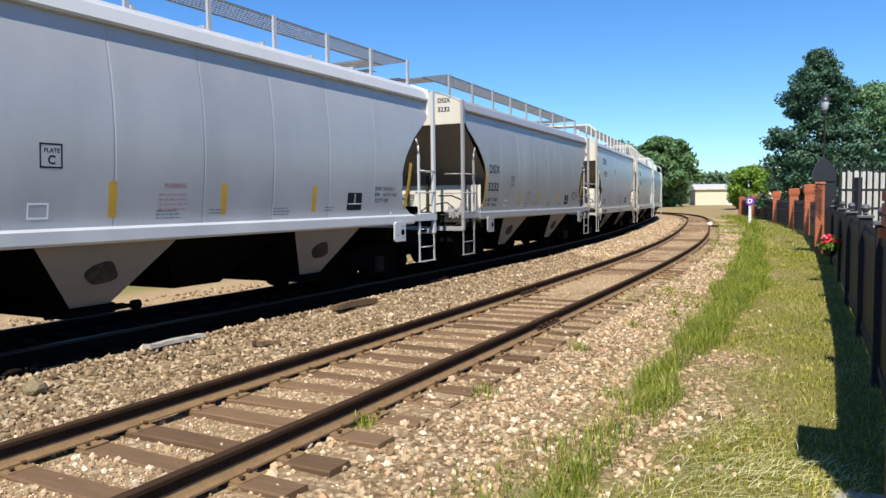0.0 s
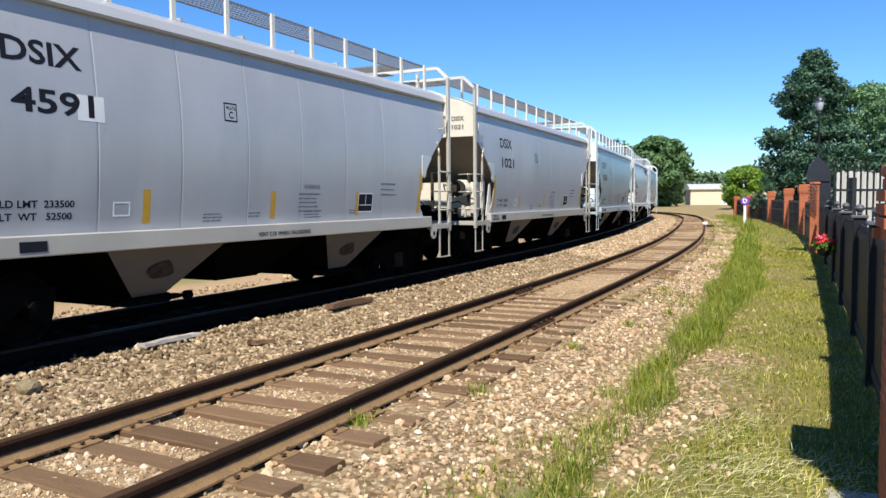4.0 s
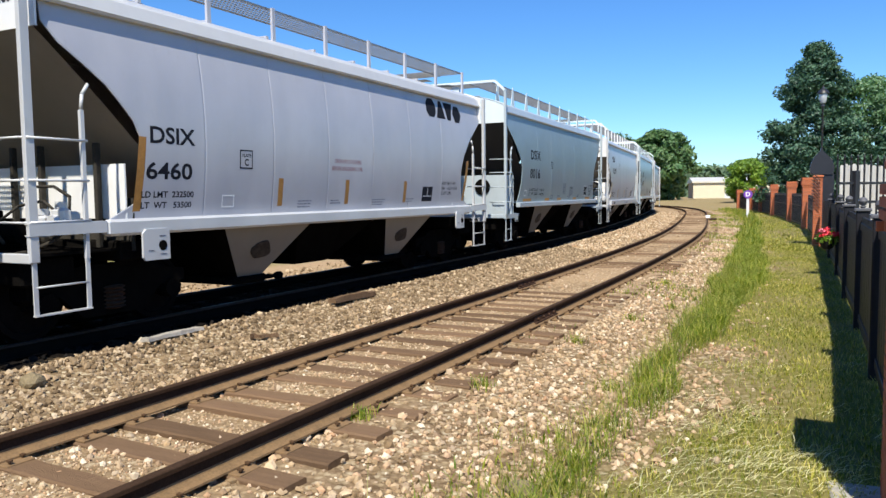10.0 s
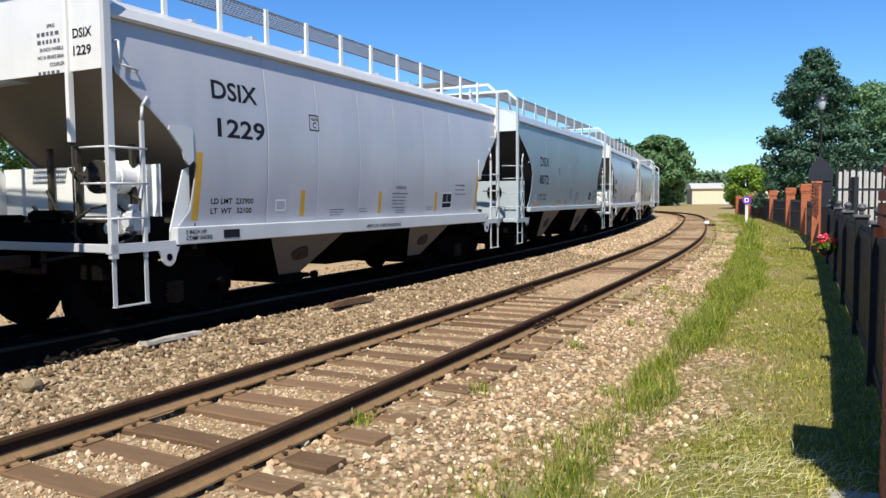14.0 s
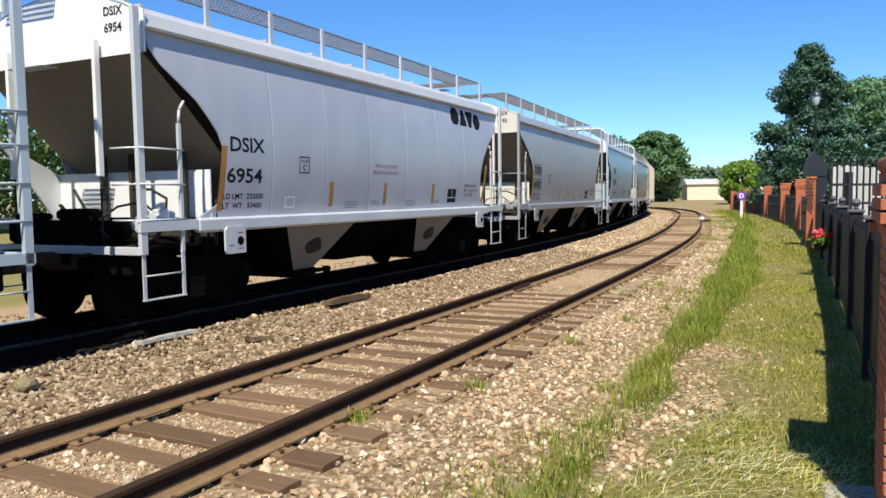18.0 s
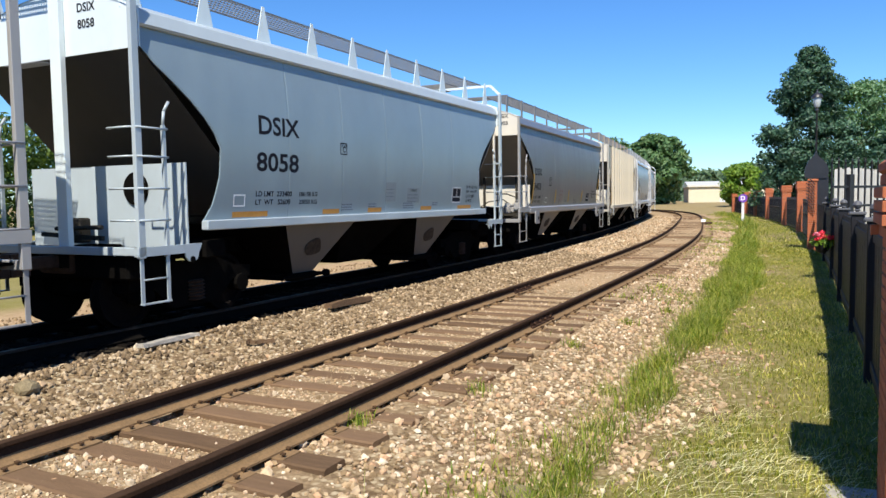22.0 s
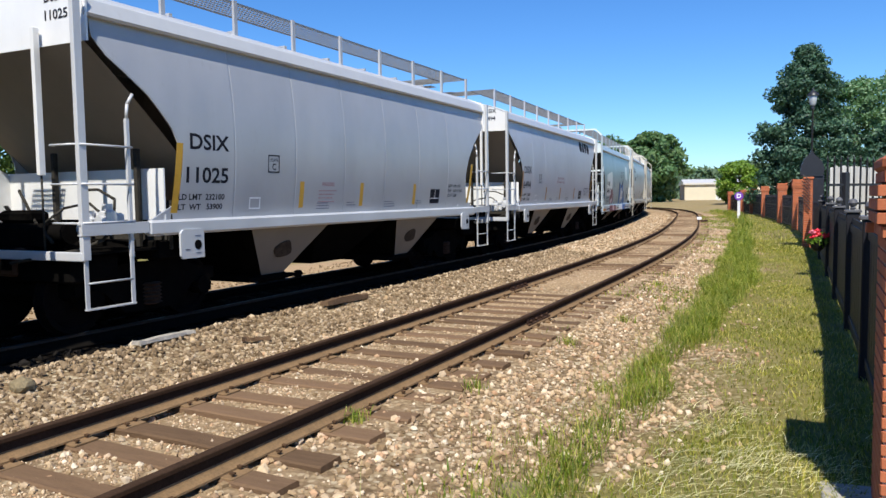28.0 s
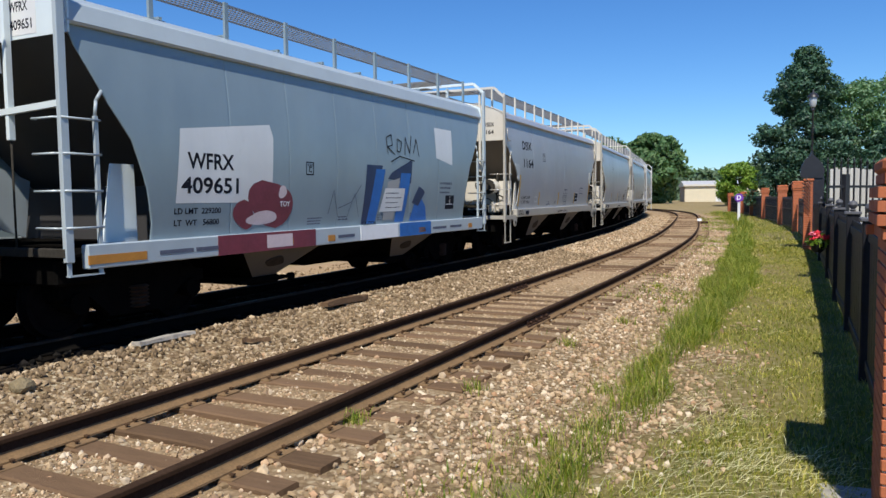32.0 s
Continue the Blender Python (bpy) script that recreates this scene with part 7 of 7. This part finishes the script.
# ---- trees ----
def tree(name, x, y, z, h, r, label, leaf, seed, leaves=9000, size=0.16, shape="oval", trunk=0.22, low=0.12):
    """A trunk with limbs and a crown of leaf clumps with gaps between them."""
    rng = np.random.RandomState(seed)
    t = thing(name, label, "tree", "", pose(x, y, z))
    sh = Shape()
    pts = [Vector((rng.normal(0, 0.04) * k, rng.normal(0, 0.04) * k, h * 0.8 * k / 6)) for k in range(7)]
    for k in range(6):
        sh.rod(pts[k], pts[k + 1], trunk * (1 - k / 7), 9, trunk * (1 - (k + 1) / 7))
    part("trunk", sh, M_BARK, t)
    n_c = max(24, leaves // (230 if shape == "cone" else 130))
    centres = []
    for k in range(n_c):
        u = rng.rand()
        if shape == "cone":
            wid = r * (1 - u) ** 0.62 * (0.62 + 0.38 * min(1, u * 5)) * (1 + 0.16 * math.sin(17 * u + 1.0))
        else:
            wid = r * math.sqrt(max(0.02, 1 - (2 * u - 1) ** 2)) * (1.0 if u < 0.6 else 0.95)
        a, q = rng.uniform(0, 6.28), math.sqrt(rng.uniform(0.15, 1.0)) * rng.uniform(0.75, 1.08)
        centres.append((math.cos(a) * wid * q, math.sin(a) * wid * q, h * (low + (1 - low) * u)))
    for c in centres[:22]:
        b = Vector((0, 0, max(h * low * 0.6, c[2] - 0.35 * math.hypot(c[0], c[1]) - 0.3)))
        part("limb", Shape().rod(b, c, trunk * 0.28, 5, 0.02), M_BARK, t)
    per = leaves // n_c
    cs, ds = [], []
    for c in centres:
        rad = r * (rng.uniform(0.10, 0.22) if shape == "cone" else rng.uniform(0.16, 0.30))
        d = rng.normal(size=(per, 3))
        d /= np.linalg.norm(d, axis=1)[:, None]
        cs.append(np.array(c) + d * (rng.rand(per, 1) ** 0.45) * rad * np.array([1, 1, 0.75]))
        ds.append(d)
    part("crown", leaf_quads(rng, np.concatenate(cs), np.concatenate(ds), size), leaf, t, "uneven leafy crown")
    return t

geranium(13.2, -4.42, 0.55)

# trees round the place: bearing, distance, height, crown radius
tree("broadleaf_tree", 28.75, 57.5, 0.2, 12.4, 4.9, "tall dark green tree behind the brick fence", M_LEAF_DARK, 3, 52000, 0.13, "cone", 0.28, 0.08)
tree("broadleaf_tree", 34.4, 60.6, 0.2, 10.4, 2.8, "paler silvery green tree beside the tall one", M_LEAF_PALE, 4, 18000, 0.125, "oval", 0.2, 0.15)
tree("broadleaf_tree", 38.2, 61.2, 0.2, 11.4, 2.8, "pale green tree at the edge of the park", M_LEAF_PALE, 5, 18000, 0.125, "oval", 0.2, 0.15)
tree("broadleaf_tree", 29.5, 59.0, 0.2, 5.4, 2.6, "dark shrubby tree behind the iron fence", M_LEAF_DARK, 6, 9000, 0.17, "oval", 0.15, 0.05)
tree("broadleaf_tree", 34.4, 54.4, 0.2, 6.2, 3.5, "dark leafy tree behind the iron fence", M_LEAF_DARK, 16, 12000, 0.17, "oval", 0.15, 0.05)
tree("shrub", 39.5, 96.0, 0.0, 5.5, 3.1, "bright green round bush beside the far building", M_LEAF_GREEN, 7, 14000, 0.19, "oval", 0.1, 0.03)
tree("broadleaf_tree", 37.9, 130.0, -0.2, 12.2, 6.2, "large round green tree beyond the curve", M_LEAF_MID, 8, 14000, 0.42, "oval", 0.4, 0.06)
tree("broadleaf_tree", 31.0, 132.0, -0.2, 11.5, 6.0, "green tree behind the train", M_LEAF_MID, 9, 10000, 0.42, "oval", 0.4, 0.04)


def wood_band(name, x0, y0, x1, y1, depth, h, n, size, seed, leaf, label):
    """A far belt of trees, joined, with an uneven top."""
    rng = np.random.RandomState(seed)
    u = rng.rand(n)
    top = h * (0.8 + 0.2 * np.sin(u * 23 + seed) * np.sin(u * 57 + 2 * seed))
    L = math.hypot(x1 - x0, y1 - y0)
    nx, ny = -(y1 - y0) / L, (x1 - x0) / L
    off = rng.uniform(-depth, depth, n)
    z = top * rng.rand(n) ** 0.8
    c = np.stack([x0 + (x1 - x0) * u + nx * off, y0 + (y1 - y0) * u + ny * off, z - 0.5], 1)
    d = rng.normal(size=(n, 3))
    d /= np.linalg.norm(d, axis=1)[:, None]
    return tagged(part(name, leaf_quads(rng, c, d, size), leaf), label, "trees", kind="stuff")


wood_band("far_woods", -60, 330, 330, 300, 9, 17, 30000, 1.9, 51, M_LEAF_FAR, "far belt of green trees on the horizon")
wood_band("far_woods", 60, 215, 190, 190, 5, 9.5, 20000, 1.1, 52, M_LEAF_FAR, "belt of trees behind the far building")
wood_band("hedgerow", -46, -6, -26, 62, 2.5, 9.0, 42000, 0.22, 53, M_LEAF_HEDGE, "green trees and scrub behind the train")
wood_band("hedgerow", -26, 62, 6, 118, 3, 10.0, 20000, 0.4, 54, M_LEAF_MID, "green trees and scrub behind the train")


def far_building():
    """Low cream metal building with a pale roof edge and a door."""
    b = thing("metal_building", "low cream metal building with a pale roof edge", "building", m=pose(50.6, 150, 0.2, 0, 0, -14))
    wall = plain("cream_siding", (0.62, 0.55, 0.40), 0.7, 0, 0.06, 1.0, 30, 0.1)
    side = plain("tan_siding", (0.30, 0.23, 0.15), 0.8, 0, 0.06, 1.0, 30, 0.1)
    w = part("wall", Shape().box(0, 22, 0, 12, -0.5, 3.3), wall, b)
    part("end_wall", Shape().box(-0.06, -0.02, 0, 12, -0.5, 3.6), side, b)
    part("roof", Shape().prism([(-0.4, 3.3), (-0.4, 3.65), (6, 4.5), (12.4, 3.65), (12.4, 3.3)], 0, -0.3, 22.3), PAINT["cream"], b, "pale roof edge")
    part("door", Shape().box(6.0, 7.4, -0.05, 0.02, -0.1, 2.3), PAINT["white"], b)
    for k in range(1, 10):
        part("seam", Shape().box(k * 2.2, k * 2.2 + 0.08, -0.03, 0.01, -0.4, 3.3), wall, w)
    return b


far_building()
_b = thing("metal_building", "long white roofed shed behind the bush", "building", m=pose(77, 160, 0.2, 0, 0, -10))
part("wall", Shape().box(0, 16, 0, 8, -0.5, 3.2), PAINT["cream"], _b)
part("roof", Shape().prism([(-0.4, 3.2), (4, 4.6), (8.4, 3.2)], 0, -0.3, 16.3), PAINT["white"], _b)


def street_lamp(x, y, z):
    """Black post with a lantern of pale glass."""
    p = thing("street_lamp", "black post lamp with a pale glass lantern", "street lamp", m=pose(x, y, z))
    part("post", Shape().lathe([(0.12, 0), (0.12, 0.35), (0.06, 0.5), (0.035, 1.2), (0.03, 4.5), (0.06, 4.55), (0.04, 4.65)], 12), M_BLACK, p)
    lan = part("lantern", Shape().lathe([(0.07, 4.65), (0.10, 4.70), (0.14, 4.96), (0.12, 5.02)], 12), plain("milk_glass", (0.4, 0.42, 0.44), 0.25, 0, 0.05, 5, 30, 0), p, "milky glass lantern")
    part("hood", Shape().lathe([(0.19, 5.0), (0.17, 5.06), (0.08, 5.15), (0.04, 5.18), (0.015, 5.28)], 12), M_BLACK, p)
    return p


street_lamp(13.35, 26.2, 0.0)


def derail_sign(s, lat):
    """White post with a purple disc that bears the letter D."""
    x, y, h = line_at(s, lat)
    z = float(ground_z(np.array([s]), np.array([lat]))[0])
    d = thing("track_sign", "white post with a purple disc lettered D", "sign", m=pose(x, y, z, 0, 0, math.degrees(math.atan2(y, x)) - 90))
    part("post", Shape().box(-0.09, 0.09, -0.05, 0.05, -0.1, 1.55, 0.01), PAINT["white"], d)
    disc = part("disc", Shape().lathe([(0.29, -0.09), (0.29, -0.06)], 24, "y", (0, 0, 1.62)), plain("purple_disc", (0.16, 0.05, 0.36), 0.4, 0, 0.1, 5, 30, 0), d, "purple disc")
    co, fs = text_mesh("D", 0.42)
    w = co[:, 0].max()
    part("letter", Shape().add([(a - w / 2, -0.095, 1.475 + b) for a, b, _ in co], fs).mesh("letter", False), M_WHITEINK, disc, "white letter D")
    return d


derail_sign(50.2, -3.4)

# ---- odds and ends along the track ----
def derail_block(s):
    """Small derail casting bolted over the rail."""
    x, y, h = line_at(s, -0.752)
    d = thing("derail_block", "pale painted derail casting on the rail", "derail", m=pose(x, y, 0, 0, 0, math.degrees(h)))
    part("casting", Shape().prism([(-0.45, 0.0), (0.35, 0.0), (0.45, 0.05), (0.1, 0.14), (-0.35, 0.10)], 1, -0.16, 0.10), PAINT["white"], d)
    part("base", Shape().box(-0.5, 0.5, -0.55, -0.1, -0.17, -0.05, 0.01), M_IRON, d)
    return d


derail_block(44.5)

joint_bar(5.05, -0.752)
joint_bar(8.4, 0.752)


def plank(s, lat, L, w, th, turn, label, mat, seed):
    rng = np.random.RandomState(seed)
    x, y, h = line_at(s, lat)
    z = float(ground_z(np.array([s]), np.array([lat]))[0])
    sh = Shape()
    rows = []
    for k in range(8):
        u = -L / 2 + L * k / 7
        a, b, c = w / 2 * rng.uniform(0.75, 1.1), th * rng.uniform(0.6, 1.1), rng.uniform(-0.02, 0.02)
        rows.append([(u, -a + c, 0.0), (u, -a * 0.8 + c, b), (u, a * 0.8 + c, b * 0.9), (u, a + c, 0.0)])
    sh.grid(rows, False)
    sh.add(rows[0], [(0, 1, 2, 3)]).add(rows[-1], [(3, 2, 1, 0)])
    ob = part("broken_plank", sh, mat, m=pose(x, y, z + 0.03, 0, 2, math.degrees(h) + turn))
    return tagged(ob, label, "plank", "broken planks in the ballast")


plank(1.46, 2.52, 0.95, 0.15, 0.05, 7, "grey weathered plank lying in the ballast", M_OLDWOOD, 1)
plank(5.2, 2.52, 1.25, 0.17, 0.10, 3, "brown splintered tie piece on the ballast edge", M_TIE, 2)
plank(2.34, 1.92, 0.34, 0.07, 0.06, -35, "short brown stick in the ballast", M_TIE, 3)


def boulder(s, lat, r, seed, label):
    rng = np.random.RandomState(seed)
    x, y, h = line_at(s, lat)
    z = float(ground_z(np.array([s]), np.array([lat]))[0])
    bm = bmesh.new()
    bmesh.ops.create_icosphere(bm, subdivisions=2, radius=r)
    for v in bm.verts:
        v.co *= 1 + 0.22 * noise.noise(v.co * (1.6 / r) + Vector((seed, 0, 0)))
        v.co.z *= 0.7
    me = bpy.data.meshes.new("rock")
    bm.to_mesh(me)
    bm.free()
    return tagged(part("rock", me, M_OLDSTONE, m=pose(x, y, z + r * 0.25, 0, 0, 40 * seed)), label, "rock", "rocks in the ballast")


M_OLDSTONE = plain("olive_rock", (0.20, 0.155, 0.085), 0.9, 0, 0.25, 6, 50, 0.6, 0.02)
boulder(-0.47, 2.22, 0.11, 1, "olive-brown rock among the ballast")
boulder(-0.41, -2.52, 0.095, 4, "flat brown rock at the edge of the grass")

# pale concrete footing beside the pier
_x, _y, _h = line_at(0.22, -4.42)
tagged(part("concrete_footing", Shape().box(-0.75, 0.36, -0.32, 0.18, -0.12, 0.03, 0.012), M_CONC, m=pose(_x, _y, -0.27, 0, 0, math.degrees(_h) + 6)), "pale concrete footing at the brick pier", "footing")

# ties last: they are many
lay_ties(near_track, 0.0, -8, 75, True)
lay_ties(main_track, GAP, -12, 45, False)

motions()
